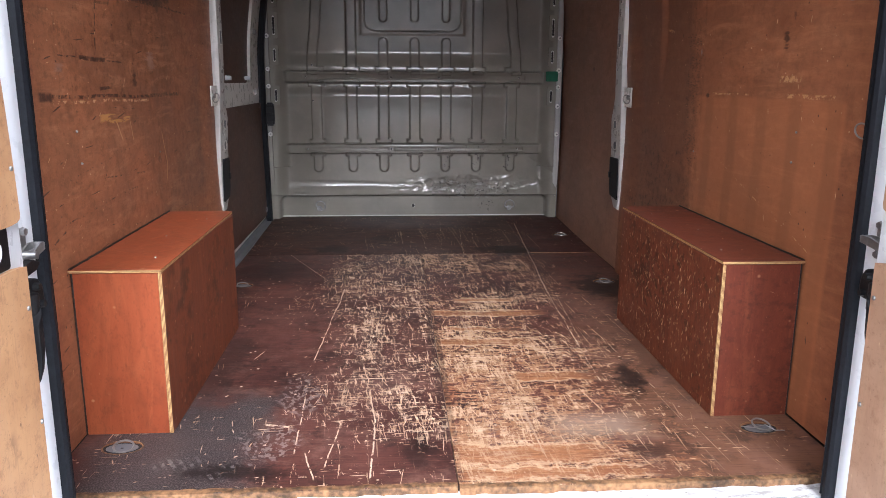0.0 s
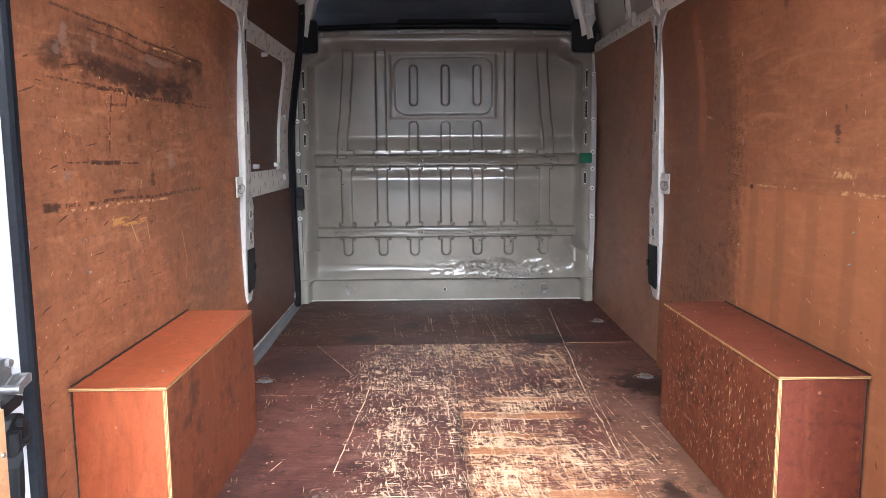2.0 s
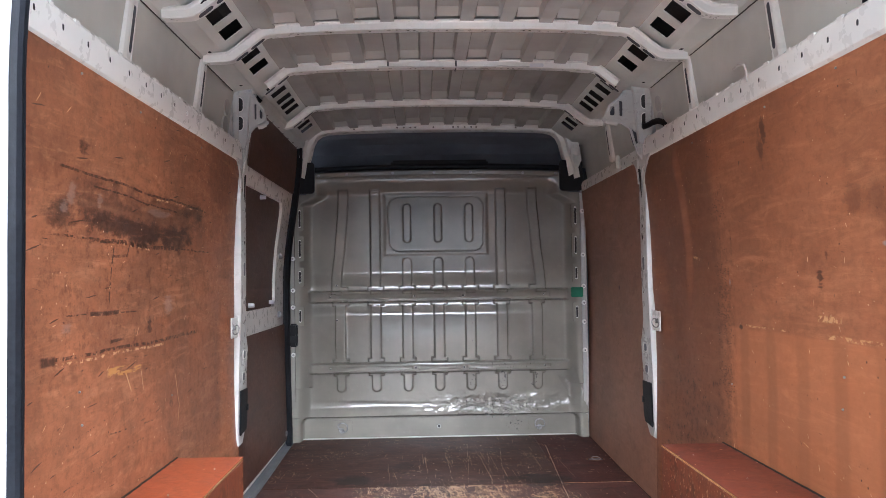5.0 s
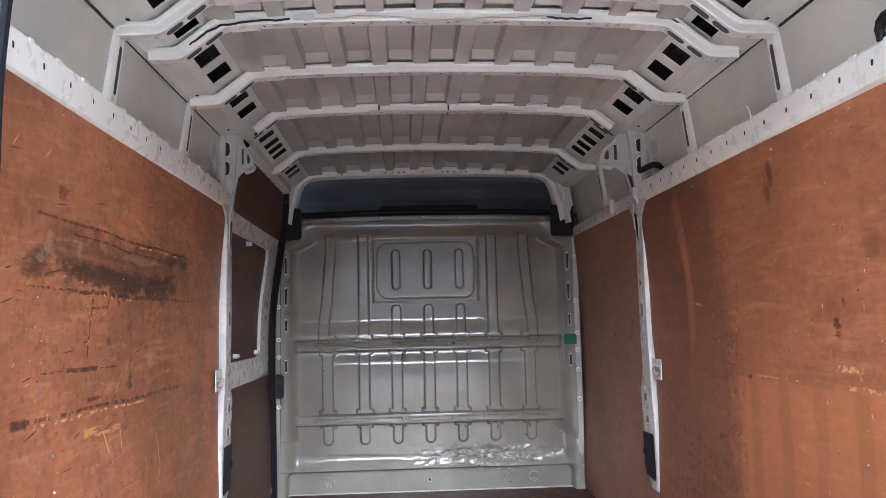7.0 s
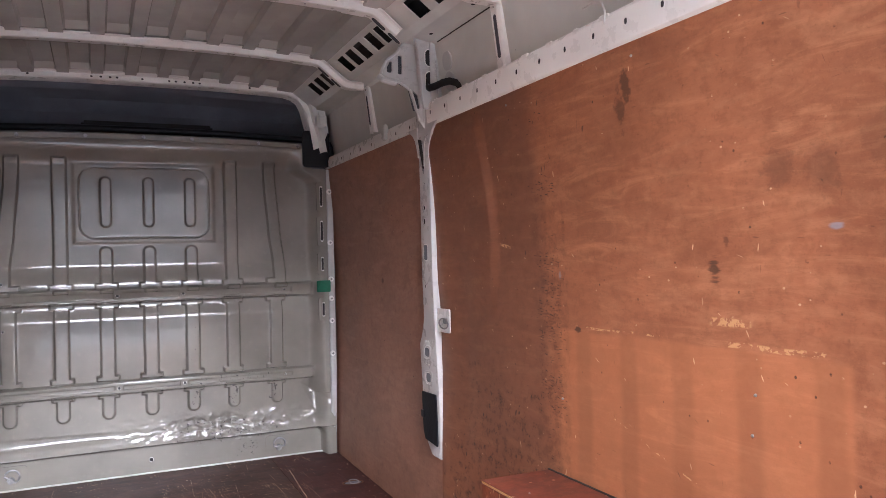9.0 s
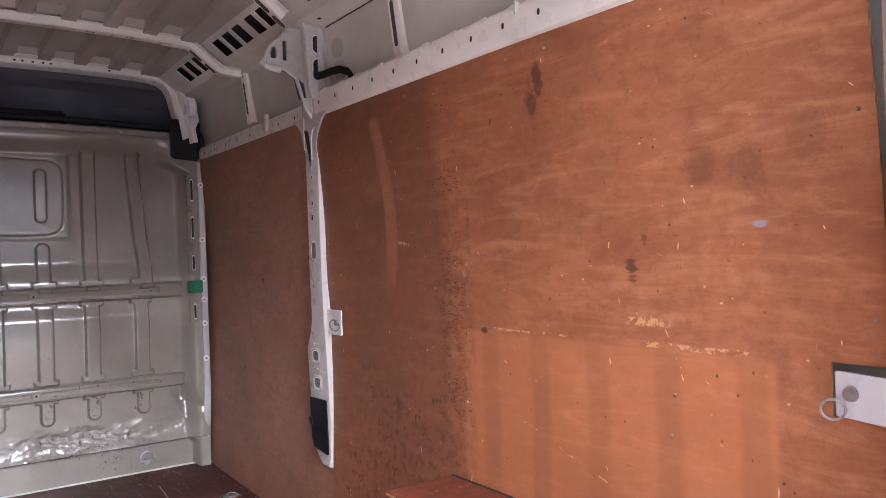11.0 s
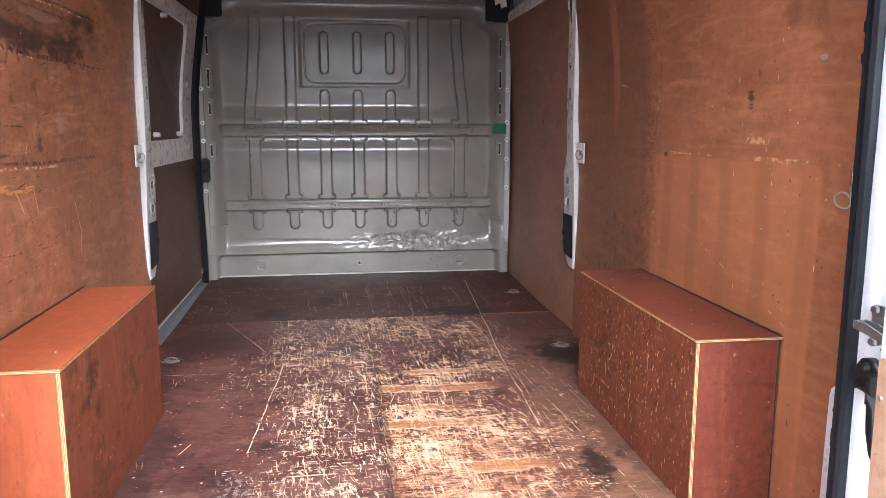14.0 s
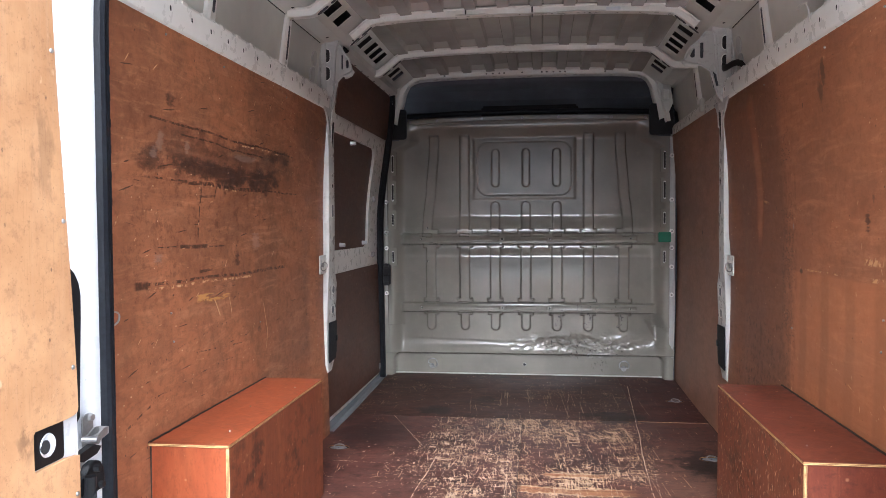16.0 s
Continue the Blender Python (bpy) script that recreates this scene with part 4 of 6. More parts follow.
    return 0.908 + 0.012 * sm(0.0, 0.75, z) - 0.045 * sm(0.95, 1.60, z)


def ply_sheet(bm, side, y0, y1, z0, z1, thick, ny=120, nz=60, notches=(), r=0.03, bow=None):
    """A thin sheet that follows the wall; notches are (y0, y1, z0, z1) taken out of it."""
    ys = sorted({*(lerp(y0, y1, i / ny) for i in range(ny + 1)), *(c for n in notches for c in n[:2] if y0 <= c <= y1)})
    zs = sorted({*(lerp(z0, z1, i / nz) for i in range(nz + 1)), *(c for n in notches for c in n[2:] if z0 <= c <= z1)})
    grid = {}

    def vert(i, j, k):
        if (i, j, k) not in grid:
            y, z = ys[i], zs[j]
            # rounded upper corners
            for yc, s in ((y0, 1), (y1, -1)):
                dy, dz = (y - yc) * s, z1 - z
                if dy < r and dz < r and math.hypot(r - dy, r - dz) > r:
                    d = math.hypot(r - dy, r - dz)
                    y = yc + s * (r - (r - dy) * r / d)
                    z = z1 - (r - (r - dz) * r / d)
            off = bow(y, z) if bow else 0.0
            grid[i, j, k] = bm.verts.new((side * (wall_x(z) - off + k * thick), y, z))
        return grid[i, j, k]

    keep = set()
    for i in range(len(ys) - 1):
        for j in range(len(zs) - 1):
            yc, zc = (ys[i] + ys[i + 1]) / 2, (zs[j] + zs[j + 1]) / 2
            if not any(n[0] < yc < n[1] and n[2] < zc < n[3] for n in notches):
                keep.add((i, j))
    for i, j in keep:
        for k in (0, 1):
            bm.faces.new([vert(a, b, k) for a, b in ((i, j), (i + 1, j), (i + 1, j + 1), (i, j + 1))])
        for (di, dj), (a, b) in (((-1, 0), ((0, 0), (0, 1))), ((1, 0), ((1, 0), (1, 1))), ((0, -1), ((0, 0), (1, 0))), ((0, 1), ((0, 1), (1, 1)))):
            if (i + di, j + dj) not in keep:
                f = bm.faces.new([vert(i + a[0], j + a[1], 0), vert(i + b[0], j + b[1], 0), vert(i + b[0], j + b[1], 1), vert(i + a[0], j + a[1], 1)])
                f.material_index = 1
    return bm


def swell(y, z):
    """The near sheet lifts a little off the pillar at its front end."""
    arc = 1.475 - 0.045 * math.sin(math.pi * min(1.0, max(0.0, (z - 0.85) / 0.62)))
    return 0.013 * sm(arc - 0.004, arc + 0.030, y) * sm(0.80, 1.02, z) * sm(1.50, 1.42, z) + 0.016 * sm(1.66, 1.86, y) * sm(1.35, 0.9, z) - 0.004 * sm(0.9, 0.2, y)


def flat_swell(y, z):
    return 0.016 * sm(1.66, 1.86, y) * sm(1.35, 0.9, z) + 0.004 * math.sin(y * 3.0) * math.sin(z * 4.0)


walls = {}
for side, nm in ((-1, "left"), (1, "right")):
    w = thing("wall_" + nm, (side * 0.93, 1.6, 0), f"brown plywood lined side wall of the van, {nm} side", "wall", kind="structure")
    walls[side] = w
    cut = [(0.03, 0.125, 0.748, 0.834)]
    part("ply_lining", ply_sheet(B(), side, 0.035, 1.868 if side > 0 else 1.906, 0.0, 1.522, 0.006, notches=cut, bow=swell if side > 0 else flat_swell), [M_WALL_L if side < 0 else M_WALL_R, M_EDGE], w, "orange-brown varnished plywood sheet with scuffs and stains", True)
    # outer skin behind, closing the van
    bm = B()
    rows = []
    for y in (-0.06, 0.6, 1.2, 1.9) if side < 0 else (-0.06, 0.6, 1.2, 1.9, 2.6, 3.5):
        rows.append([(side * 0.985, y, -0.3), (side * 0.99, y, 0.5), (side * 0.985, y, 1.0), (side * 0.955, y, 1.55), (side * 0.925, y, 1.82), (side * 0.90, y, 1.90)])
    loft(bm, rows)
    part("outer_skin", bm, M_GREY, w, "grey primed outer body skin", True)
w = walls[1]
part("ply_lining", ply_sheet(B(), 1, 1.872, 3.262, 0.0, 1.505, 0.006, r=0.05), [M_WALL_F, M_EDGE], w, "dull brown plywood sheet beside the bulkhead", True)


def screw(parent, p, n, r=0.0036, name="screw"):
    bm = B()
    p, n = Vector(p), Vector(n).normalized()
    rod(bm, p - n * 0.001, p + n * 0.0025, r, r * 0.7, 10)
    rod(bm, p + n * 0.0024, p + n * 0.0029, r * 0.35, r * 0.3, 6)
    return part(name, bm, M_STEEL, parent)


for side in (-1, 1):
    for y, z in ((0.06, 1.225), (0.052, 0.905), (0.062, 0.42), (0.72, 1.47), (1.30, 1.47), (0.35, 1.48), (0.43, 0.74), (0.44, 0.66), (1.1, 0.63)):
        screw(walls[side], (side * (wall_x(z) - (swell if side > 0 else flat_swell)(y, z) - 0.001), y, z), (-side, 0, 0))


# ---- top rail, upper side panels, roof ----
def hat_rail(side, y0, y1):
    """Folded rail along the top of the lining, with a row of punched holes."""
    bm = B()
    n = 60
    rows = []
    for i in range(n + 1):
        y = lerp(y0, y1, i / n)
        w = 0.0015 * noise.noise((y * 7, side, 0))
        prof = [(0.897, 1.491), (0.884, 1.498), (0.871 + w, 1.507), (0.866 + w, 1.518), (0.864 + w, 1.548), (0.864 + w, 1.576), (0.869, 1.584), (0.90, 1.588), (0.95, 1.590)]
        rows.append([(side * a, y, b) for a, b in prof])
    loft(bm, rows)
    return bm


def dark_slot(parent, at, normal, up, w, h, name="hole", r=None, mat=None, depth=0.010):
    """A punched hole: a flat dark face painted as its shade, inside a thin rolled lip."""
    at, nrm, up = Vector(at), Vector(normal).normalized(), Vector(up).normalized()
    right = up.cross(nrm)
    r = min(w, h) * 0.5 * 0.98 if r is None else r
    out = rounded(-w / 2, w / 2, -h / 2, h / 2, r, 4)
    inn = rounded(-w / 2 * 0.86, w / 2 * 0.86, -h / 2 * 0.9, h / 2 * 0.9, r * 0.86, 4)
    bm = B()
    def at_(u, v, d):
        return at + right * u + up * v + nrm * d
    rows = [[at_(u, v, 0.0006) for u, v in out], [at_(u, v, 0.0016) for u, v in inn], [at_(u * 0.98, v * 0.98, 0.0008) for u, v in inn]]
    loft(bm, rows, closed=True)
    for f in bm.faces:
        f.material_index = 1
    bm.verts.ensure_lookup_table()
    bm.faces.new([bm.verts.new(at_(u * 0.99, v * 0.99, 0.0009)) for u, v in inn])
    return part(name, bm, [mat or M_SHADE_SEAL, M_PILLAR], parent)


for side, nm in ((-1, "left"), (1, "right")):
    r = thing("top_rail", (side * 0.88, 0.95, 1.55), "off-white folded steel rail with a row of punched holes", "rail", "side rails", "structure")
    part("rail_body", hat_rail(side, -0.02, 1.86), M_PILLAR, r, "", True)
    for k in range(15):
        y = 0.10 + k * 0.123
        dark_slot(r, (side * 0.864, y, 1.546), (-side, 0, 0), (0, 0, 1), 0.012, 0.017)
    for k in range(14):
        y = 0.165 + k * 0.123 + 0.02 * noise.noise((k * 1.7, side, 0))
        part("tab", box(B(), side * 0.8632, side * 0.872, y, y + 0.018 + 0.008 * (k % 3), 1.572, 1.5855, 0.002, 1), M_PILLAR, r)
    # joint plate near the rear
    part("joint_plate", box(B(), side * 0.8605, side * 0.8665, -0.02, 0.085, 1.530, 1.594, 0.002), M_PILLAR, r)
r = thing("top_rail", (0.88, 2.6, 1.53), "off-white folded steel rail above the front side panel", "rail", "side rails", "structure")
bm = B()
loft(bm, [[(a, y, b) for a, b in ((0.90, 1.492), (0.886, 1.500), (0.878, 1.510), (0.876, 1.545), (0.884, 1.566), (0.94, 1.570))] for y in (1.92, 2.2, 2.5, 2.8, 3.1, 3.25)])
part("rail_body", bm, M_PILLAR, r, "", True)
for k in range(8):
    dark_slot(r, (0.876, 2.05 + k * 0.15, 1.53), (-1, 0, 0), (0, 0, 1), 0.012, 0.016)
part("clip", box(B(), 0.862, 0.88, 2.30, 2.335, 1.52, 1.585, 0.004, 2), M_GREY, r)

PITCH = 0.143


def roof_z(x):
    return 1.952 - 0.035 * (x / 0.75) ** 2


# ribbed roof skin: pressed lengthways ribs that stop short of each bow
BOWS = [0.30, 0.69, 0.88, 1.345, 1.855, 2.575, 3.215]
def roof_rows(lo, hi, marks, step):
    """Grid lines from lo to hi at the marks, with fill between them."""
    ms = sorted({lo, hi, *(m for m in marks if lo < m < hi)})
    out = []
    for a, b in zip(ms, ms[1:]):
        n = max(1, round((b - a) / step))
        out += [lerp(a, b, k / n) for k in range(n)]
    return out + [hi]


bm = B()
xs = roof_rows(-0.70, 0.70, [PITCH * (k - 0.5 + f) for k in range(-6, 8) for f in (0.175, 0.235, 0.765, 0.825)] + [-0.66, -0.62, 0.62, 0.66], 0.05)
ys = roof_rows(-0.12, 3.30, [b + o for b in BOWS for o in (-0.112, -0.084, -0.072, 0.030, 0.060)], 0.06)
grid = []
for x in xs:
    col_ = []
    for y in ys:
        ph = (x / PITCH + 0.5) % 1.0
        rib = min(1.0, max(0.0, (min(ph, 1.0 - ph) - 0.1749) / 0.060))
        ahead = min([b - y for b in BOWS if b >= y] or [1.0])
        behind = min([y - b for b in BOWS if b <= y] or [1.0])
        end_ = 0.10 + 0.90 * min(1.0, max(0.0, (ahead - 0.0839) / 0.028)) if ahead > 0.0839 else 0.10 + 1.3 * min(1.0, (0.084 - ahead) / 0.012)
        rib *= end_ * min(1.0, max(0.0, (behind - 0.0299) / 0.030)) * min(1.0, max(0.0, (0.66 - abs(x)) / 0.04))
        col_.append(bm.verts.new((x, y, roof_z(x) - 0.030 + 0.028 * rib + 0.0012 * noise.noise((x * 5, y * 5, 0)))))
    grid.append(col_)
for i in range(len(xs) - 1):
    for j in range(len(ys) - 1):
        bm.faces.new((grid[i][j], grid[i + 1][j], grid[i + 1][j + 1], grid[i][j + 1]))
solid("ceiling", bm, M_ROOF, "grey primed ribbed steel roof skin", "roof", kind="structure", smooth=True)
bm = B()
box(bm, -1.0, 1.0, -0.15, 3.5, 1.975, 1.985)
for side in (-1, 1):
    box(bm, side * 0.89, side * 0.99, -0.15, 3.5, 1.90, 1.980)
solid("roof_outer", bm, M_WHITE, "white outer roof panel closing the van", "roof", kind="structure")


def bow_line(end):
    """Half of the roof bow's underside, from the middle outwards: (x, z)."""
    return [(0.0, 1.905), (0.2, 1.904), (0.4, 1.900), (0.57, 1.893), (0.636, 1.888), (0.658, 1.882), (0.676, 1.870), (0.718, 1.836), (0.760, 1.803), (0.776, 1.794), (0.79, 1.791), (0.83, 1.789), (end, 1.788)]


def roof_bow(y, end, width, label):
    b = thing("roof_bow", (0, y, 1.9), label, "roof bow", "roof bows", "structure")
    half = [q for q in bow_line(end)[:-1] if q[0] < end - 0.012]
    last = next(((q, r_) for q, r_ in zip(bow_line(0.9), bow_line(0.9)[1:]) if q[0] <= end <= r_[0]), None)
    half.append((end, lerp(last[0][1], last[1][1], (end - last[0][0]) / (last[1][0] - last[0][0]))))
    line = [(-x, z) for x, z in reversed(half[1:])] + half
    rows = []
    for k, (x, z) in enumerate(line):
        a = line[max(k - 1, 0)]
        c = line[min(k + 1, len(line) - 1)]
        d = Vector((c[0] - a[0], c[1] - a[1])).normalized()
        nx_, nz_ = -d.y, d.x
        w = width / 2
        prof = [(-w - 0.016, 0.0205), (-w - 0.016, 0.0175), (-w - 0.003, 0.016), (-w, 0.012), (-w + 0.001, -0.006), (-w + 0.004, -0.0095), (-w + 0.008, -0.0095), (-w + 0.011, -0.008), (0.010, -0.008), (0.016, -0.006), (0.019, 0.012), (0.033, 0.0175), (0.033, 0.0205)]
        rows.append([(x + nx_ * h, y + u, z + nz_ * h) for u, h in prof])
    bm = B()
    loft(bm, rows)
    part("bow_body", bm, M_PILLAR, b, "", True)
    # punched marks along the rear flank
    for k in range(9):
        x = -0.56 + k * 0.14
        zz = 1.905 - 0.012 * (x / 0.58) ** 2
        for dx in (0.0, 0.022) if k % 3 == 0 else (0.0,):
            dark_slot(b, (x + dx, y - width / 2 + 0.019, zz - 0.0085), (0, 0, -1), (0, 1, 0), 0.010, 0.012, "slot")
    for s in (-1, 1):
        # ovals in the sloping ends
        for (xa, za), L in (((0.690, 1.8585), 0.070), ((0.746, 1.8140), 0.062)):
            dark_slot(b, (s * (xa - 0.005), y - 0.008, za - 0.0068), (-s * 0.625, 0, -0.78), (s * 0.78, 0, -0.625), 0.030, L, "oval_hole", mat=M_SHADE_GREY)
        # overlapping end piece
        ends = [(xx, zz) for xx, zz in half if xx > 0.54]
        bm = B()
        rows = []
        for k, (xx, zz) in enumerate([(0.555, 1.8938)] + ends[:2]):
            rows.append([(s * xx, y - w - 0.0018, zz + 0.015), (s * xx, y - w - 0.0010, zz - 0.0075), (s * xx, y - w + 0.003, zz - 0.0112), (s * xx, y + 0.016, zz - 0.0098), (s * xx, y + 0.020, zz + 0.010)])
        loft(bm, rows)
        part("end_sleeve", bm, M_PILLAR, b, "", True)
    return b


for y, end, wd, lab in ((0.30, 0.87, 0.07, "white pressed steel roof bow near the rear doors"), (0.69, 0.885, 0.07, "white pressed steel roof bow"), (0.88, 0.865, 0.07, "white pressed steel roof bow carrying loose wiring"),
                        (1.345, 0.875, 0.07, "white pressed steel roof bow"), (1.855, 0.745, 0.075, "white pressed steel roof bow with cable ties"), (2.575, 0.86, 0.07, "white pressed steel roof bow near the bulkhead")):
    roof_bow(y, end, wd, lab)


def cant_panel(side, y0, y1, holes, parent):
    """Sloping panel between side and roof with square openings: holes are (y0, y1, low) spans."""
    bm = B()
    lo, hi = (0.796, 1.815), (0.664, 1.916)

    def P(y, t, d=0.0):
        if t < 0:
            return (side * lerp(lo[0], 0.874, -t), y, lerp(lo[1], 1.803, -t) + d)
        return (side * (lerp(lo[0], hi[0], t) + 0.6 * d), y, lerp(lo[1], hi[1], t) + 0.8 * d)
    ys = sorted({y0, y1, *(c for h in holes for c in h[:2])})
    ts = [-1.0, -0.12, 0.16, 0.62, 1.0]
    vs = {}

    def V(i, j, k):
        if (i, j, k) not in vs:
            vs[i, j, k] = bm.verts.new(P(ys[i], ts[j], 0.004 * k))
        return vs[i, j, k]
    for i in range(len(ys) - 1):
        mid = (ys[i] + ys[i + 1]) / 2
        for j in range(4):
            if j == 2 and any(h[0] < mid < h[1] for h in holes):
                for a, b in (((i, 2), (i + 1, 2)), ((i, 3), (i + 1, 3)), ((i, 2), (i, 3)), ((i + 1, 2), (i + 1, 3))):
                    bm.faces.new((V(*a, 0), V(*b, 0), V(*b, 1), V(*a, 1)))
                continue
            bm.faces.new((V(i, j, 0), V(i + 1, j, 0), V(i + 1, j + 1, 0), V(i, j + 1, 0)))
    part("cant_panel", bm, M_GREY, parent)
    # near-black sheet whose colour gives the openings their shade
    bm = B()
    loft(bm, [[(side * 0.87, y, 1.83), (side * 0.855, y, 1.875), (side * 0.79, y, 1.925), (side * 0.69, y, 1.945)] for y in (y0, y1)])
    part("hollow", bm, M_SHADE_SEAL, parent, "dark sheet behind the openings, painted as their shade")


for side in (-1, 1):
    c = thing("cant_rail", (side * 0.78, 1.6, 1.86), "grey sloping roof edge panel with square openings", "roof edge", "roof edges", "structure")
    sp = [(0.40, 0.49), (0.53, 0.62), (0.740, 0.830), (0.985, 1.085), (1.14, 1.24), (1.44, 1.535), (1.595, 1.69), (1.925, 2.0), (2.03, 2.105), (2.16, 2.24), (2.27, 2.35), (2.38, 2.46), (2.66, 2.74), (2.77, 2.85), (2.88, 2.96)]
    cant_panel(side, -0.1, 3.2, sp, c)
    for y in (0.62, 0.95, 1.28, 1.42, 1.75):
        dark_slot(c, (side * 0.842, y, 1.8065), (-side * 0.15, 0, -0.99), (0, 1, 0), 0.014, 0.026)

    # upper side panels: shallow trays between upright stiffeners
    u = thing("upper_side_panel", (side * 0.93, 0.9, 1.70), "grey steel body side above the plywood with upright stiffeners", "body panel", "upper sides", "structure")
    bm = B()
    yend = 1.90 if side < 0 else 3.24
    rows = []
    for i in range(41):
        y = lerp(-0.08, yend, i / 40)
        w = 0.003 * noise.noise((y * 3, side * 2, 0))
        rows.append([(side * (0.930 + w), y, 1.56), (side * (0.917 + w), y, 1.63), (side * (0.907 + w), y, 1.70), (side * (0.897 + w), y, 1.77), (side * 0.892, y, 1.795), (side * 0.872, y, 1.806)])
    loft(bm, rows)
    part("skin", bm, M_GREY, u, "", True)
    for y in (0.69, 1.365) + ((2.575,) if side > 0 else ()):
        bm = B()
        def up(z, o):
            return side * (0.917 - 0.118 * (z - 1.63) - o)
        loft(bm, [[(up(z, -0.01), y - 0.032, z), (up(z, 0.012), y - 0.028, z), (up(z, 0.017), y - 0.022, z), (up(z, 0.019), y - 0.016, z), (up(z, 0.0165), y - 0.013, z), (up(z, 0.0165), y + 0.013, z), (up(z, 0.019), y + 0.016, z), (up(z, 0.017), y + 0.022, z), (up(z, 0.012), y + 0.028, z), (up(z, -0.01), y + 0.032, z)] for z in (1.595, 1.66, 1.73, 1.80)])
        st = part("stiffener", bm, M_PILLAR, u, "", True)
        dark_slot(st, (up(1.695, 0.0175), y, 1.695), (-side, 0, -0.118), (-side * 0.118, 0, 1), 0.024, 0.150, "slot", mat=M_SHADE_GREY)
        dark_slot(st, (up(1.787, 0.0175), y, 1.787), (-side, 0, -0.118), (-side * 0.118, 0, 1), 0.010, 0.014)
    # raised ovals; the shade of a recess is only in their grey
    for z in (1.715, 1.645):
        bm = B()
        slab(bm, rounded(1.715, 1.785, z - 0.032, z + 0.032, 0.030, 6), lambda a, b, d: (side * (0.916 - 0.125 * (b - 1.63) - d), a, b), 0.006)
        part("shade_oval", bm, M_FLANGE, u, "raised grey oval, darker for the shade of a recess")
    # seam with dark sealant
    bm = B()
    tube(bm, [(side * (0.8885 + 0.0015 * noise.noise((k * 0.8, side, 4))), lerp(-0.05, 0.645, k / 20), 1.7955) for k in range(21)], 0.0042, 6)
    part("sealant", bm, M_SHADE_SEAL, u, "dark sealant in the roof seam")
    for ya, yb in ((0.735, 1.325), (1.40, 1.80)):
        part("sealant", tube(B(), [(side * (0.8885 + 0.0015 * noise.noise((k * 0.8, side, yb))), lerp(ya, yb, k / 20), 1.7955) for k in range(21)], 0.0022, 6), M_SEALANT, u)


# ---- pillars ----
def pil_x(z):
    """Inboard face of a pillar."""
    return 0.889 - 0.017 * sm(0.35, 1.0, z)


def pil_y(z):
    """Rear and front ends of a pillar's inboard face."""
    y0 = 1.862 + 0.006 * sm(0.55, 0.3, z) - 0.030 * sm(1.46, 1.54, z) + 0.022 * sm(0.335, 0.285, z)
    y1 = 1.965 + 0.055 * sm(0.78, 0.70, z) * sm(0.27, 0.40, z) + 0.020 * sm(1.36, 1.50, z) - 0.020 * sm(0.34, 0.285, z)
    return y0, y1


def pillar(side, nm):
    p = thing("pillar_" + nm, (side * 0.90, 1.885, 0.3), "white steel body pillar with oval holes and a black pad", "pillar", "body pillars", "structure")
    bm = B()
    rows = []
    prof_z = [0.285, 0.295, 0.33, 0.36, 0.42, 0.48, 0.54, 0.60, 0.66, 0.70, 0.74, 0.80, 0.88, 0.95, 1.02, 1.10, 1.18, 1.25, 1.32, 1.38, 1.42, 1.46, 1.50, 1.54, 1.58, 1.64, 1.72, 1.80, 1.83]
    for z in prof_z:
        xi = pil_x(z) + (0.012 if z < 0.29 else 0.0) + 0.0008 * noise.noise((z * 9, side, 0))
        y0, y1 = pil_y(z)
        rows.append([(side * (a_ if a_ > 0.5 else xi + a_), b_, z) for a_, b_ in ((0.930, y0 + 0.006), (0.023, y0 + 0.003), (0.021, y0), (0.005, y0), (0.001, y0 + 0.002), (0.0, y0 + 0.007), (0.0, (y0 + y1) / 2), (0.0, y1 - 0.012), (0.002, y1 - 0.004), (0.008, y1 + 0.002), (0.03, y1 + 0.006), (0.935, y1 + 0.008))])
    loft(bm, rows, closed=True, caps=True)
    part("post", bm, M_POST, p, "", True)
    nf = (-side, 0, 0)

    def face(z, y, lift=0.0):
        """A point on the post's inboard face."""
        return Vector((side * (pil_x(z) - lift), y, z))
    bm = B()
    slab(bm, [(1.885, 0.335), (1.992, 0.345), (2.008, 0.375), (2.010, 0.500), (2.006, 0.522), (1.884, 0.525), (1.881, 0.50), (1.881, 0.35)], lambda a, b, d: face(b, a, d + 0.0005), 0.005)
    part("pad", bm, M_RUBBER, p, "black rubber pad")
    part("pad_clip", slab(B(), rounded(1.990, 2.014, 0.425, 0.452, 0.004, 3), lambda a, b, d: face(b, a, d + 0.0045), 0.006), M_PLASTIC, p, "black clip at the pad's edge")
    for z in (0.580, 0.675):
        # dished window with a soft rim
        bm = B()
        rows = []
        for grow, lift in ((1.22, 0.0004), (1.10, 0.0030), (0.98, 0.0012), (0.94, 0.0008)):
            rows.append([face(z, 1.945, lift) + Vector((0, u * grow, v * grow)) for u, v in rounded(-0.029, 0.029, -0.022, 0.022, 0.015, 5)])
        loft(bm, rows, closed=True)
        part("window_rim", bm, M_POST, p, "", True)
        dark_slot(p, face(z, 1.945, 0.0006), nf, (0, 0, 1), 0.050, 0.038, "oval_hole", r=0.014, mat=M_SILL)
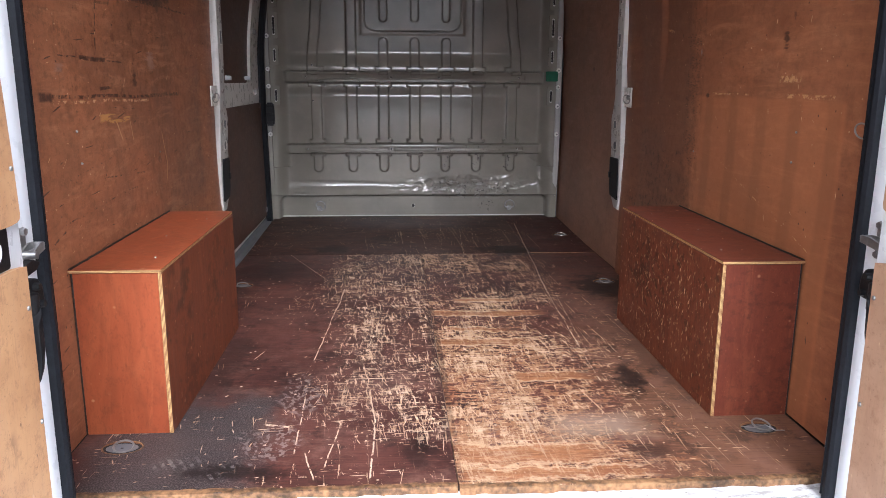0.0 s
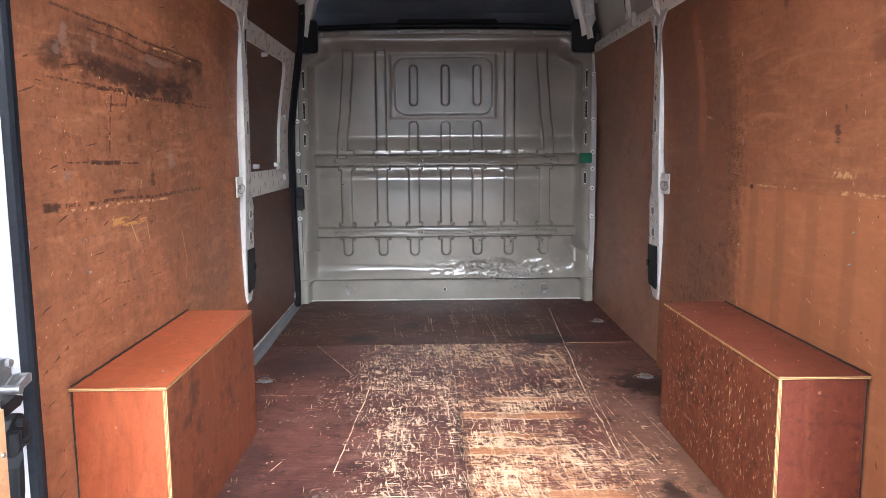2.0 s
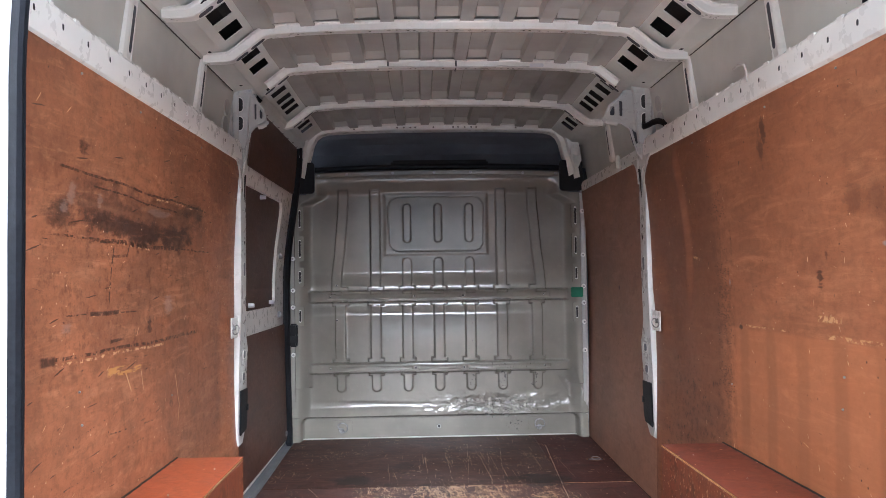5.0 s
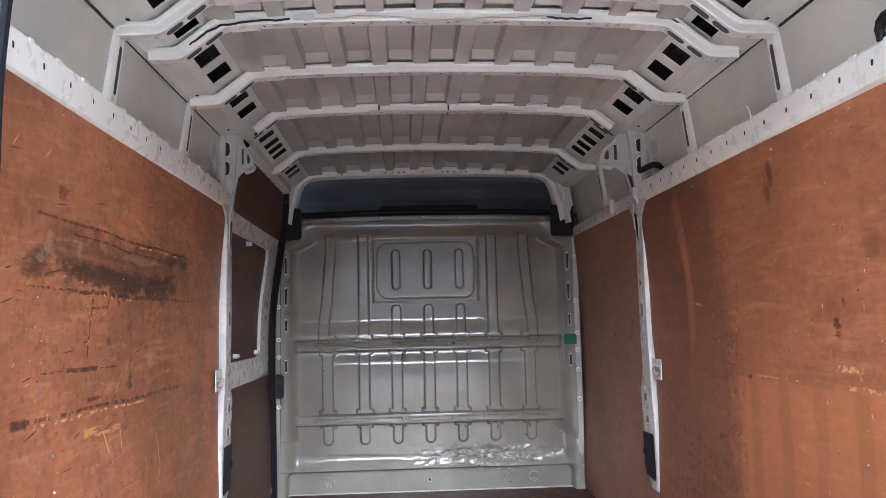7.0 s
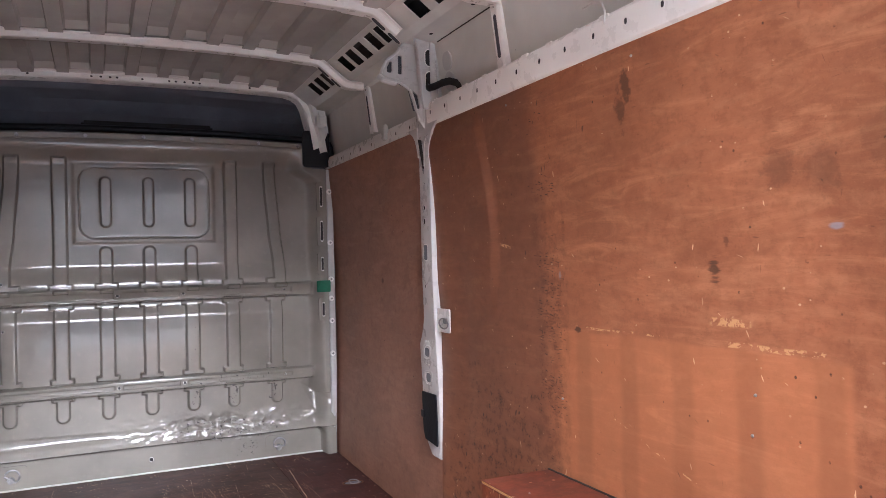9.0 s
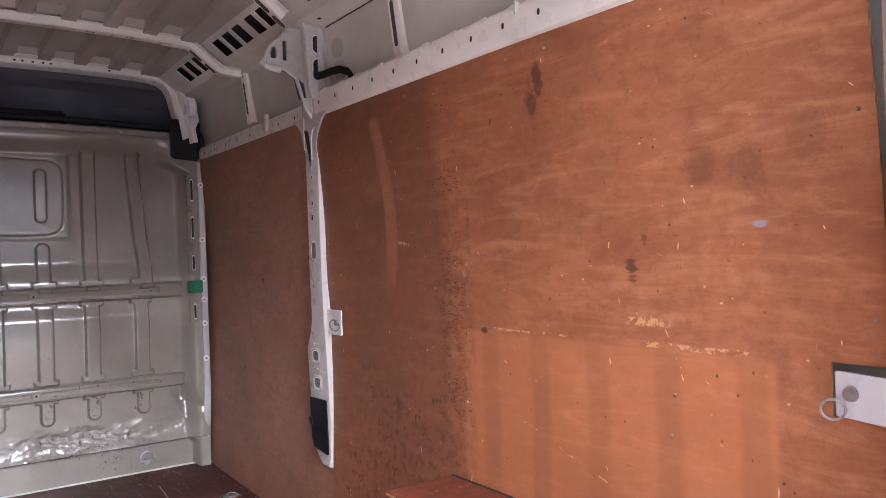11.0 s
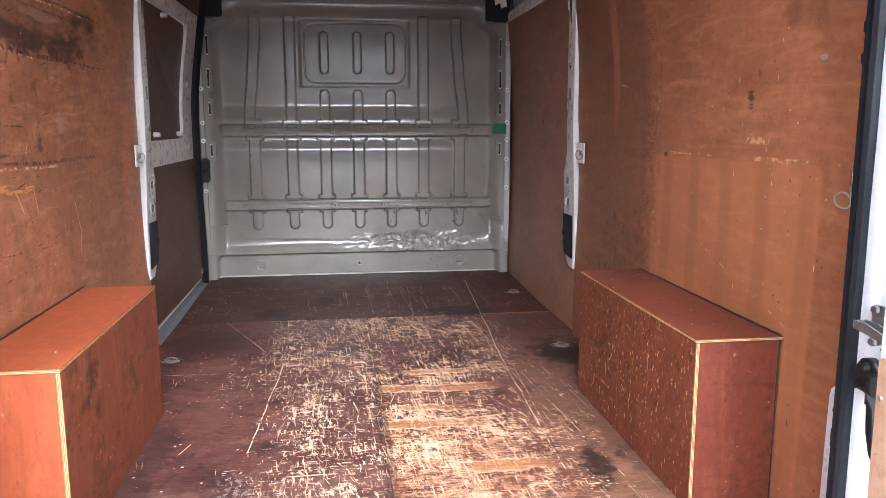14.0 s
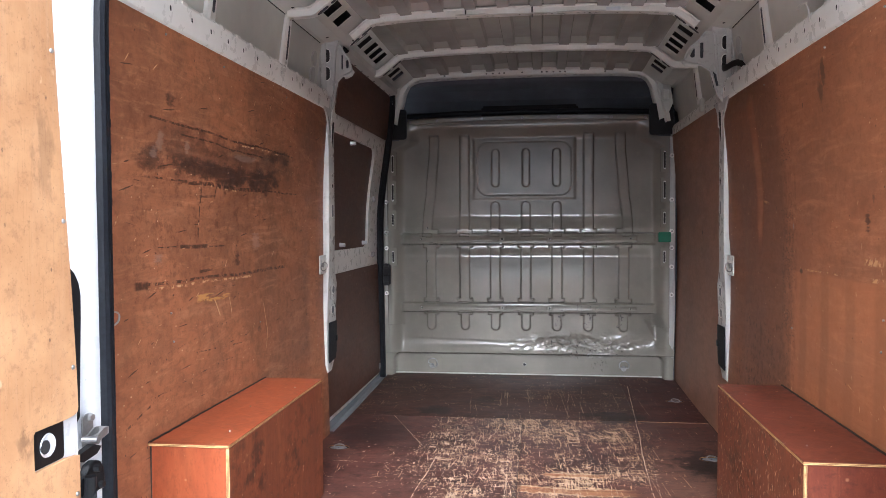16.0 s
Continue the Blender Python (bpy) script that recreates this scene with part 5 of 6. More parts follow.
    for z, y, w, h in ((0.628, 1.935, 0.010, 0.007), (0.628, 1.962, 0.007, 0.007), (0.715, 1.928, 0.006, 0.010), (0.715, 1.952, 0.006, 0.010), (0.92, 1.925, 0.012, 0.012), (1.045, 1.915, 0.040, 0.064), (1.16, 1.918, 0.018, 0.022), (1.21, 1.915, 0.014, 0.016), (1.30, 1.913, 0.012, 0.010), (1.36, 1.913, 0.012, 0.014)):
        dark_slot(p, face(z, y), nf, (0, 0, 1), w, h, "slot", r=min(w, h) * 0.32, mat=M_SILL if w > 0.03 else None)
    # long pointed opening in the neck, its shade painted on as a plate
    part("neck_opening", slab(B(), [(1.918, 1.335), (1.938, 1.40), (1.962, 1.47), (1.930, 1.462), (1.914, 1.40)], lambda a, b, d: face(b, a, d + 0.0004), 0.0014), M_SHADE_SEAL, p, "flat dark plate painted as a pointed opening's shade")
    part("neck_crease", tube(B(), [face(1.475, 1.860, 0.002), face(1.465, 1.89, 0.002), face(1.43, 1.905, 0.002), face(1.36, 1.906, 0.001)], 0.0028, 6), M_POST, p, "", True)
    for z in (1.665, 1.745):
        dark_slot(p, (side * 0.872, 1.838, z), (0, -1, 0), (0, 0, 1), 0.038, 0.066, "oval_hole")
    # broad head plate between rail and roof, with turned edges
    bm = B()
    slab(bm, [(0.930, 1.560), (0.846, 1.560), (0.836, 1.60), (0.832, 1.66), (0.824, 1.775), (0.812, 1.822), (0.915, 1.822), (0.908, 1.76)], lambda a, b, d: (side * a, 1.838 + d, b), 0.012)
    plate = part("head_plate", bm, M_POST, p)
    soft_edges(plate, 0.003)
    for line_ in ([(0.840, 1.585), (0.836, 1.66), (0.828, 1.775), (0.818, 1.815)], [(0.900, 1.59), (0.902, 1.68), (0.900, 1.76), (0.908, 1.81)]):
        part("turned_edge", tube(B(), [(side * a, 1.835, b) for a, b in line_], 0.0045, 8), M_POST, p, "", True)
    # brace that leans inwards from the neck to a slotted knuckle under the roof edge
    def lean_(a):
        return side * (a if side > 0 else 0.866 - (0.866 - a) * 0.6)

    bm = B()
    slab(bm, [(0.872, 1.500), (0.850, 1.535), (0.834, 1.600), (0.821, 1.640), (0.790, 1.664), (0.750, 1.676), (0.724, 1.684), (0.717, 1.700), (0.724, 1.716), (0.738, 1.748), (0.776, 1.776), (0.800, 1.812), (0.850, 1.818), (0.858, 1.70), (0.876, 1.60)], lambda a, b, d: (lean_(a), 1.900 + 0.25 * (0.86 - a) + d, b), 0.010,
         holes=[rounded(0.742, 0.762, 1.704, 1.746, 0.008, 3), rounded(0.782, 0.796, 1.698, 1.768, 0.006, 3), [(0.832, 1.640), (0.852, 1.622), (0.858, 1.575), (0.848, 1.572)]])
    part("brace", bm, M_POST, p)
    # dark plate that paints the shade seen through the brace's slots
    part("brace_back", slab(B(), [(0.735, 1.698), (0.770, 1.765), (0.835, 1.80), (0.872, 1.66), (0.868, 1.565), (0.842, 1.57), (0.825, 1.65)], lambda a, b, d: (lean_(a), 1.925 + 0.25 * (0.86 - a) + d, b), 0.003), M_SHADE_GREY, p, "dark sheet behind the brace, painted as the shade there")
    for line_ in ([(0.852, 1.530), (0.836, 1.598), (0.822, 1.640), (0.790, 1.665), (0.750, 1.677), (0.722, 1.688)], [(0.846, 1.81), (0.853, 1.70), (0.866, 1.60), (0.872, 1.52)], [(0.720, 1.700), (0.726, 1.718), (0.740, 1.748), (0.778, 1.778), (0.802, 1.812)]):
        part("turned_edge", tube(B(), [(lean_(a), 1.898 + 0.25 * (0.86 - a), b) for a, b in line_], 0.0048, 8), M_POST, p, "", True)
    part("knuckle", tube(B(), [(lean_(0.770), 1.915, 1.664), (lean_(0.745), 1.918, 1.668), (lean_(0.724), 1.925, 1.676), (lean_(0.716), 1.94, 1.690)], 0.011, 10), M_POST, p, "", True)
    for outline in ([(1.866, 1.512), (1.775, 1.512), (1.800, 1.502), (1.822, 1.487), (1.842, 1.462), (1.856, 1.430), (1.866, 1.39)], [(1.96, 1.512), (1.96, 1.40), (1.970, 1.435), (1.985, 1.465), (2.005, 1.487), (2.03, 1.500), (2.06, 1.512)]):
        if side > 0 or outline[0][0] < 1.9:
            part("fillet", slab(B(), outline, lambda a, b, d: (side * (0.868 + d), a, b), 0.008), M_POST, p, "curved corner plate under the rail")
    # bracket plate and its ring
    bm = B()
    slab(bm, rounded(1.757, 1.866, 0.758, 0.842, 0.006, 3), lambda a, b, d: (side * (0.892 - d), a, b), 0.004)
    br = part("bracket", bm, M_PILLAR, p, "welded bracket plate")
    part("bolt", rod(B(), (side * 0.888, 1.785, 0.800), (side * 0.878, 1.785, 0.800), 0.011, 0.009, 12), M_STEEL, br)
    part("ring", ring(B(), (side * 0.876, 1.783, 0.792), (0.9 * side, 0.5, 0.2), 0.019, 0.0026), M_STEEL, br, "steel lashing ring")
    return p


pillar(-1, "left")
pillar(1, "right")
# black hook strap on the right-hand pillar head
bm = B()
band = [(0.874, 1.866, 1.684), (0.864, 1.850, 1.660), (0.858, 1.832, 1.640), (0.858, 1.812, 1.630), (0.864, 1.775, 1.629), (0.872, 1.730, 1.632), (0.882, 1.690, 1.630), (0.892, 1.660, 1.618), (0.900, 1.648, 1.600)]
loft(bm, [[(x + 0.0045 * c_, y - 0.004 * c_ * 0.3, z + 0.0125 * s_) for c_, s_ in ((-1, -0.7), (-0.6, -1), (0.6, -1), (1, -0.7), (1, 0.7), (0.6, 1), (-0.6, 1), (-1, 0.7))] for x, y, z in band], closed=True, caps=True)
solid("cable_strap", bm, M_PLASTIC, "black looped strap hanging at the pillar head", "strap", smooth=True)
bm = B()
tube(bm, [(0.885, 0.030, 1.600), (0.872, 0.070, 1.612), (0.868, 0.105, 1.620), (0.866, 0.145, 1.628), (0.866, 0.172, 1.629), (0.867, 0.190, 1.622), (0.868, 0.198, 1.608), (0.872, 0.198, 1.585)], 0.011, 10)
solid("grab_hose", bm, M_PLASTIC, "black bent rubber hose lying on the side rail", "hose", smooth=True)


# ---- bulkhead ----
def bulk_y(x, z):
    """Depth of the pressed bulkhead at (x, z)."""
    ax = abs(x)
    # foot plate, then the bulge above it
    if z < 0.140:
        y = 3.300
    elif z < 0.164:
        y = lerp(3.300, 3.2500, sm(0.140, 0.164, z))
    elif z < 0.34:
        y = 3.274 - 2.5 * max(0.0, 0.262 - z) ** 2
    else:
        y = 3.274 - 0.020 * sm(0.36, 0.72, z)
        y += 0.016 * sm(0.765, 0.845, z) - 0.026 * sm(0.86, 0.93, z)
        y += 0.022 * sm(0.93, 1.04, z)
        y -= 0.055 * sm(1.50, 1.60, z)
    if z < 0.34:
        # the bulge fades out into the corners
        dx, dz = max(ax - 0.800, 0.0), max(z - 0.115, 0.0)
        inside = sm(0.048, 0.030, math.hypot(dx, dz)) if z < 0.164 else 0.0
        y = lerp(lerp(3.222, y, sm(0.862, 0.790, ax)), 3.300, inside) if z < 0.164 else lerp(3.215, y, sm(0.862, 0.780, ax))
    else:
        lim = 0.80 - 0.10 * sm(1.435, 1.505, z)
        y = lerp(3.205, y, sm(lim + 0.045, lim - 0.035, ax))
    # cross beams
    for z0, z1, d, ex in ((0.852, 0.920, 0.034, 0.80), (0.422, 0.480, 0.030, 0.80)):
        b = sm(z0 - 0.006, z0 + 0.006, z) * sm(z1 + 0.006, z1 - 0.006, z) * sm(ex, ex - 0.03, ax)
        y -= d * b
        inner = sm(z0 + 0.016, z0 + 0.022, z) * sm(z1 - 0.016, z1 - 0.022, z) * sm(0.68, 0.67, ax)
        inner *= 1 - 0.9 * sm(0.022, 0.016, abs(ax - 0.147))
        y += 0.006 * inner
    # ribs
    rib = 0.0
    for k, c in enumerate((-0.60, -0.385, -0.192, 0.0, 0.192, 0.385, 0.60)):
        side = 1 if c > 0 else -1
        h = 0.030
        def bar(cc, hw):
            return sm(hw + 0.006, hw - 0.005, abs(x - cc))
        if 0.48 < z < 0.86:
            rib = max(rib, bar(c, h) * sm(0.480, 0.492, z) * sm(0.862, 0.850, z))
            flare = max(sm(0.515, 0.505, z), sm(0.825, 0.835, z))
            rib = max(rib, bar(c, h + 0.018) * flare * sm(0.484, 0.490, z))
        if 0.28 < z < 0.43:
            rib = max(rib, sm(h + 0.002, h - 0.009, math.hypot(x - c, max(0.335 - z, 0.0))))
            rib = max(rib, bar(c, h + 0.014) * sm(0.402, 0.410, z))
        if z > 0.90:
            rib = max(rib, bar(c, h + 0.018) * sm(0.950, 0.942, z) * sm(0.918, 0.924, z))
            if abs(c) > 0.3:
                cc = c
                if abs(c) > 0.5:
                    cc = c - side * 0.022 * sm(1.15, 1.5, z) + side * 0.02 * sm(1.2, 1.0, z)
                rib = max(rib, bar(cc, h - 0.001) * sm(1.545, 1.525, z))
            else:
                rib = max(rib, sm(h + 0.002, h - 0.009, math.hypot(x - c, max(z - 1.092, 0.0))))
    y -= 0.018 * rib
    # framed blank panel with three slots
    if 1.10 < z < 1.55:
        fx, fz = x + 0.012, z - 1.325
        a = max(abs(fx) - 0.315, abs(fz) - 0.188)
        y -= 0.007 * sm(0.010, -0.010, a)
        qx, qz = max(abs(fx) - 0.225, 0), max(abs(fz) - 0.100, 0)
        d = math.hypot(qx, qz)
        y += 0.007 * sm(0.006, 0.0, abs(d - 0.066)) + 0.004 * sm(0.066, 0.058, d)
        for c in (-0.19, 0.0, 0.19):
            dz = max(abs(z - 1.33) - 0.095, 0)
            s = math.hypot(x - c, dz)
            y -= 0.015 * sm(0.028, 0.018, s)
    # crumpled foot
    k = math.exp(-((x - 0.36) / 0.34) ** 2 - ((z - 0.225) / 0.055) ** 2)
    if k > 0.01:
        y += k * (0.016 * noise.fractal((x * 9, z * 17, 1.0), 1.0, 2.0, 3) + 0.016 * (abs(noise.noise((x * 19, z * 30, 1.0))) - 0.2) + 0.007 * abs(noise.noise((x * 44, z * 60, 3.0))))
    # hard knock in the lower corner
    k = max(0.0, 1 - abs((x - 0.80) / 0.085) - abs((z - 0.345) / 0.10 + (x - 0.80) * 6))
    y += 0.030 * k
    # long crease above the foot
    k = math.exp(-((x + 0.36) / 0.28) ** 2) * sm(0.250, 0.236, z + 0.03 * (x + 0.36)) * sm(0.190, 0.222, z)
    y += 0.006 * k
    return y + 0.0012 * noise.noise((x * 4, z * 4, 7.0))


bulk = thing("bulkhead", (0, 3.27, 0), "grey-beige pressed steel bulkhead with ribs, dented along its foot", "bulkhead", kind="structure")
bm = B()
nx, nz = 440, 400
top = lambda x: 1.640 - 0.016 * (x / 0.75) ** 2
grid = []
for i in range(nx + 1):
    x = lerp(-0.895, 0.895, i / nx)
    cut = top(x)
    ax = abs(x)
    cut -= (cut - 1.505) * sm(0.735, 0.80, ax)
    grid.append([bm.verts.new((x, bulk_y(x, cut * j / nz), cut * j / nz)) for j in range(nz + 1)])
for i in range(nx):
    for j in range(nz):
        bm.faces.new((grid[i][j], grid[i + 1][j], grid[i + 1][j + 1], grid[i][j + 1]))
part("pressed_panel", bm, M_BULK, bulk, "", True)
# top flange
bm = B()
loft(bm, [[(x, 3.203, top(x) - 0.022), (x, 3.198, top(x) - 0.016), (x, 3.197, top(x) + 0.004), (x, 3.203, top(x) + 0.010), (x, 3.30, top(x) + 0.012)] for x in [lerp(-0.735, 0.735, i / 40) for i in range(41)]])
part("top_flange", bm, M_BULK, bulk, "", True)
for x in (-0.55, -0.27, -0.02, 0.20, 0.52, -0.72, 0.72):
    part("bolt", rod(B(), (x, 3.199, top(x) - 0.006), (x, 3.189, top(x) - 0.006), 0.009, 0.007, 12), M_STEEL, bulk)
for s in (-1, 1):
    # side flange strips with slots and bolts
    bm = B()
    loft(bm, [[(s * 0.866, 3.204 + o, z), (s * 0.869, 3.195 + o, z), (s * 0.888, 3.192 + o, z), (s * 0.898, 3.196 + o, z), (s * 0.904, 3.26 + o, z)] for z, o in ((0.010, 0.060), (0.15, 0.030), (0.4, 0.0), (0.8, 0.0), (1.2, 0.0), (1.5, 0.0))])
    part("side_flange", bm, M_FLANGE if s > 0 else M_BULK, bulk, "", True)
    for z in (1.385, 1.12, 0.93, 0.83, 0.715, 0.545):
        part("bolt", rod(B(), (s * 0.876, 3.192, z), (s * 0.876, 3.180, z), 0.014, 0.012, 14), M_PILLAR, bulk)
        part("bolt_head", rod(B(), (s * 0.876, 3.181, z), (s * 0.876, 3.176, z), 0.006, 0.005, 8), M_STEEL, bulk)
    for z, h in ((1.36, 0.11), (1.18, 0.11), (1.01, 0.075), (0.775, 0.075)):
        bm = B()
        slab(bm, rounded(s * 0.832 - 0.022, s * 0.832 + 0.022, z - h / 2 - 0.02, z + h / 2 + 0.02, 0.008, 3), lambda a, b, d: (a, 3.203 - d, b), 0.010)
        q = part("slot_boss", bm, M_BULK, bulk)
        dark_slot(q, (s * 0.834, 3.193, z), (0, -1, 0), (0, 0, 1), 0.014, h, "slot")
for x in (-0.147, 0.147):
    for z in (0.886, 0.451):
        dark_slot(bulk, (x, bulk_y(x, z) - 0.001, z), (0, -1, 0), (0, 0, 1), 0.016, 0.016, "hole")
for x in (-0.66, 0.64):
    for z in (0.886, 0.451):
        dark_slot(bulk, (x, bulk_y(x, z) - 0.001, z), (0, -1, 0), (0, 0, 1), 0.010, 0.010, "hole")
dark_slot(bulk, (-0.01, 3.2985, 0.086), (0, -1, 0), (0, 0, 1), 0.022, 0.022, "hole")
for k, z in ((-0.62, 0.955), (-0.62, 0.745)):
    dark_slot(bulk, (k, bulk_y(k, z) - 0.001, z), (0, -1, 0), (0, 0, 1), 0.012, 0.012, "hole")
for x, tip in ((-0.604, 35), (0.606, 0)):
    eye = thing("lashing_eye", (x, 3.290, 0.085), "zinc steel lashing eye bolted to the bulkhead foot", "lashing eye", "bulkhead lashing eyes")
    part("plate", slab(B(), rounded(x - 0.065, x + 0.065, 0.040, 0.132, 0.014, 4), lambda a, b, d: (a, 3.3005 - d, b), 0.006), M_BULK, eye)
    part("bolt", rod(B(), (x, 3.294, 0.070), (x, 3.272, 0.070), 0.017, 0.013, 8), M_STEEL, eye)
    bm = B()
    turn = Matrix.Translation((x, 0, 0.080)) @ Matrix.Rotation(radians(tip), 4, "Y") @ Matrix.Translation((-x, 0, -0.080))
    tube(bm, [turn @ Vector((x + 0.030 * math.cos(a_), 3.274, 0.092 + 0.030 * math.sin(a_))) for a_ in [radians(-10 + 200 * k / 14) for k in range(15)]] + [turn @ Vector((x - 0.026, 3.274, 0.078)), turn @ Vector((x + 0.026, 3.274, 0.078)), turn @ Vector((x + 0.030, 3.274, 0.090))], 0.0042, 8)
    part("loop", bm, M_STEEL, eye, "", True)
bm = B()
slab(bm, rounded(0.795, 0.87, 0.865, 0.925, 0.006, 3), lambda a, b, d: (a, 3.178 - d - 0.01 * math.sin(a * 40), b), 0.002)
solid("cable_tag", bm, M_GREEN, "green plastic tag fixed at the bulkhead edge", "tag")

bm = B()
tube(bm, [(lerp(-0.88, 0.88, i / 60), 3.293 - 0.030 * sm(0.83, 0.88, abs(lerp(-0.88, 0.88, i / 60))) + 0.003 * noise.noise((i * 0.7, 0, 0)), 0.0235) for i in range(61)], 0.0042, 6)
solid("floor_bead", bm, M_GREY, "pale sealant bead along the bulkhead's foot", "sealant", kind="structure", smooth=True)

# black trims in the upper corners, lining of the cab above
for s in (-1, 1):
    bm = B()
    slab(bm, rounded(min(s * 0.742, s * 0.885), max(s * 0.742, s * 0.885), 1.512, 1.70, 0.02, 4), lambda a, b, d: (a, 3.202 - d, b), 0.012)
    solid("corner_trim", bm, M_PLASTIC, "black plastic trim in the bulkhead's upper corner", "trim", "corner trims", "structure")
bm = B()
rows = []
for i in range(31):
    x = lerp(-0.99, 0.99, i / 30)
    e = 0.02 * (x / 0.8) ** 2
    rows.append([(x, 3.24, 1.97), (x, 3.30, 1.90), (x, 3.33, 1.875 - e), (x, 3.44, 1.85 - e), (x, 3.50, 1.79), (x, 3.50, 1.72), (x, 3.44, 1.68), (x, 3.36, 1.672), (x, 3.33, 1.64), (x, 3.33, 1.2)])
loft(bm, rows)
solid("cab_lining", bm, M_LINING, "dark grey cab headlining above the bulkhead", "lining", kind="structure", smooth=True)
bm = box(B(), -0.29, 0.33, 3.425, 3.50, 1.665, 1.745, 0.012, 2)
solid("overhead_tray", bm, M_PLASTIC, "black overhead tray in the cab", "tray")
bm = B()
tube(bm, [(-0.86, 3.26, 1.66), (-0.4, 3.25, 1.675), (0, 3.25, 1.678), (0.4, 3.25, 1.675), (0.86, 3.26, 1.66)], 0.016, 8)
solid("edge_seal", bm, M_RUBBER, "black rubber edge strip above the bulkhead", "seal", kind="structure", smooth=True)
# unseen walls added to stop light leaking in past the bulkhead
bm = box(B(), -1.0, 1.0, 3.52, 3.54, -0.3, 1.985)
box(bm, -1.0, 1.0, 3.335, 3.35, -0.3, 1.60)
solid("cab_light_block", bm, M_LINING, "added dark walls behind the bulkhead that keep outside light out", "wall", kind="structure")
# header across the roof in front of the cab, with its curved ends
h = thing("front_header", (0, 3.2, 1.89), "white steel header bow above the bulkhead", "header", kind="structure")
line = [(0.0, 1.897), (0.3, 1.896), (0.55, 1.890), (0.66, 1.884), (0.705, 1.872), (0.735, 1.850), (0.755, 1.81), (0.775, 1.73), (0.80, 1.65), (0.812, 1.58)]
line = [(-x, z) for x, z in reversed(line[1:])] + line
rows = []
for k, (x, z) in enumerate(line):
    a, c = line[max(k - 1, 0)], line[min(k + 1, len(line) - 1)]
    d = Vector((c[0] - a[0], c[1] - a[1])).normalized()
    n_ = (-d.y, d.x)
    rows.append([(x + n_[0] * o, yy, z + n_[1] * o) for yy, o in ((3.27, -0.006), (3.20, -0.004), (3.192, 0.002), (3.190, 0.022), (3.182, 0.026), (3.15, 0.03), (3.15, 0.05))])
bm = B()
loft(bm, rows)
part("bow_body", bm, M_PILLAR, h, "", True)
for x in (-0.50, -0.24, -0.20, -0.16, -0.13, -0.02, 0.10, 0.13, 0.17, 0.21, 0.24, 0.48):
    dark_slot(h, (x, 3.189, 1.908 - 0.012 * (x / 0.6) ** 2), (0, -1, 0), (0, 0, 1), 0.013, 0.010)
for s in (-1, 1):
    part("gusset", slab(B(), [(s * 0.70, 1.90), (s * 0.86, 1.83), (s * 0.88, 1.70), (s * 0.845, 1.62), (s * 0.80, 1.60), (s * 0.77, 1.78)], lambda a, b, d: (a, 3.186 + d, b), 0.01), M_PILLAR, h)
    part("knuckle", box(B(), s * 0.80, s * 0.862, 3.13, 3.19, 1.70, 1.79, 0.02, 3), M_PILLAR, h)

# ---- sliding door on the left ----
sd = thing("sliding_door", (-0.93, 2.55, 0.0), "closed sliding side door with brown plywood panels in a white frame", "sliding door", kind="")


def door_x(z):
    return -(0.915 + 0.010 * sm(0.0, 0.7, z) - 0.085 * sm(0.95, 1.80, z))


def door_plate(outline, d0, d1, holes=()):
    return slab(B(), outline, lambda a, b, d: (door_x(b) + lerp(d0, d1, d), a, b), 1.0, holes)


def fine(u0, u1, v0, v1, r):
    """Rounded outline with extra points up its sides, so that it can follow a curved door."""
    o = rounded(u0, u1, v0, v1, r, 5)
    out = []
    for (a, b), (c, d) in zip(o, o[1:] + o[:1]):
        n = max(1, int(abs(d - b) / 0.06))
        out += [(lerp(a, c, k / n), lerp(b, d, k / n)) for k in range(n)]
    return out


part("frame", door_plate(fine(1.91, 3.16, 0.03, 1.80, 0.02), -0.03, 0.0, holes=[fine(1.95, 2.885, 0.85, 1.425, 0.06)]), M_PILLAR, sd, "white steel door frame")
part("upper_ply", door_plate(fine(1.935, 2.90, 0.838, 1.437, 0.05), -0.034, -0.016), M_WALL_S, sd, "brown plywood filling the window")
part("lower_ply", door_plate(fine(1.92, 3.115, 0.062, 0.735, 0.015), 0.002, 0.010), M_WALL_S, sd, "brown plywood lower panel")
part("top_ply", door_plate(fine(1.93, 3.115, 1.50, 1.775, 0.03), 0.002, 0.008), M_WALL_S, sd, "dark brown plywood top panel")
part("door_shell", box(B(), -1.0, -0.97, 1.86, 3.3, -0.3, 1.9), M_GREY, sd)
for y, z in ((2.36, 1.405), (2.30, 0.875), (2.80, 0.875)):
    part("peg", rod(B(), (door_x(z) - 0.016, y, z), (door_x(z) + 0.012, y, z), 0.012, 0.010, 12), M_WHITE, sd, "white plastic peg")
for y, z in ((2.95, 1.13), (2.96, 0.80), (3.07, 0.10)):
    lk = part("catch", box(B(), door_x(z) - 0.004, door_x(z) + 0.016, y, y + 0.035, z - 0.016, z + 0.016, 0.004, 2), M_STEEL, sd, "steel catch")
for y in (2.05, 2.4, 2.75, 3.05):
    screw(sd, (door_x(0.70) + 0.010, y, 0.71), (1, 0, 0))
bm = B()
rows = []
for z in [lerp(0.0, 1.82, i / 24) for i in range(25)]:
    x = door_x(z)
    rows.append([(x - 0.02, 3.125, z), (x + 0.012, 3.125, z), (x + 0.030, 3.135, z), (x + 0.036, 3.155, z), (x + 0.032, 3.180, z), (x + 0.010, 3.195, z), (x - 0.02, 3.195, z)])
loft(bm, rows)
solid("door_seal", bm, M_RUBBER, "black rubber seal down the sliding door's front edge", "seal", kind="structure", smooth=True)
bm = B()
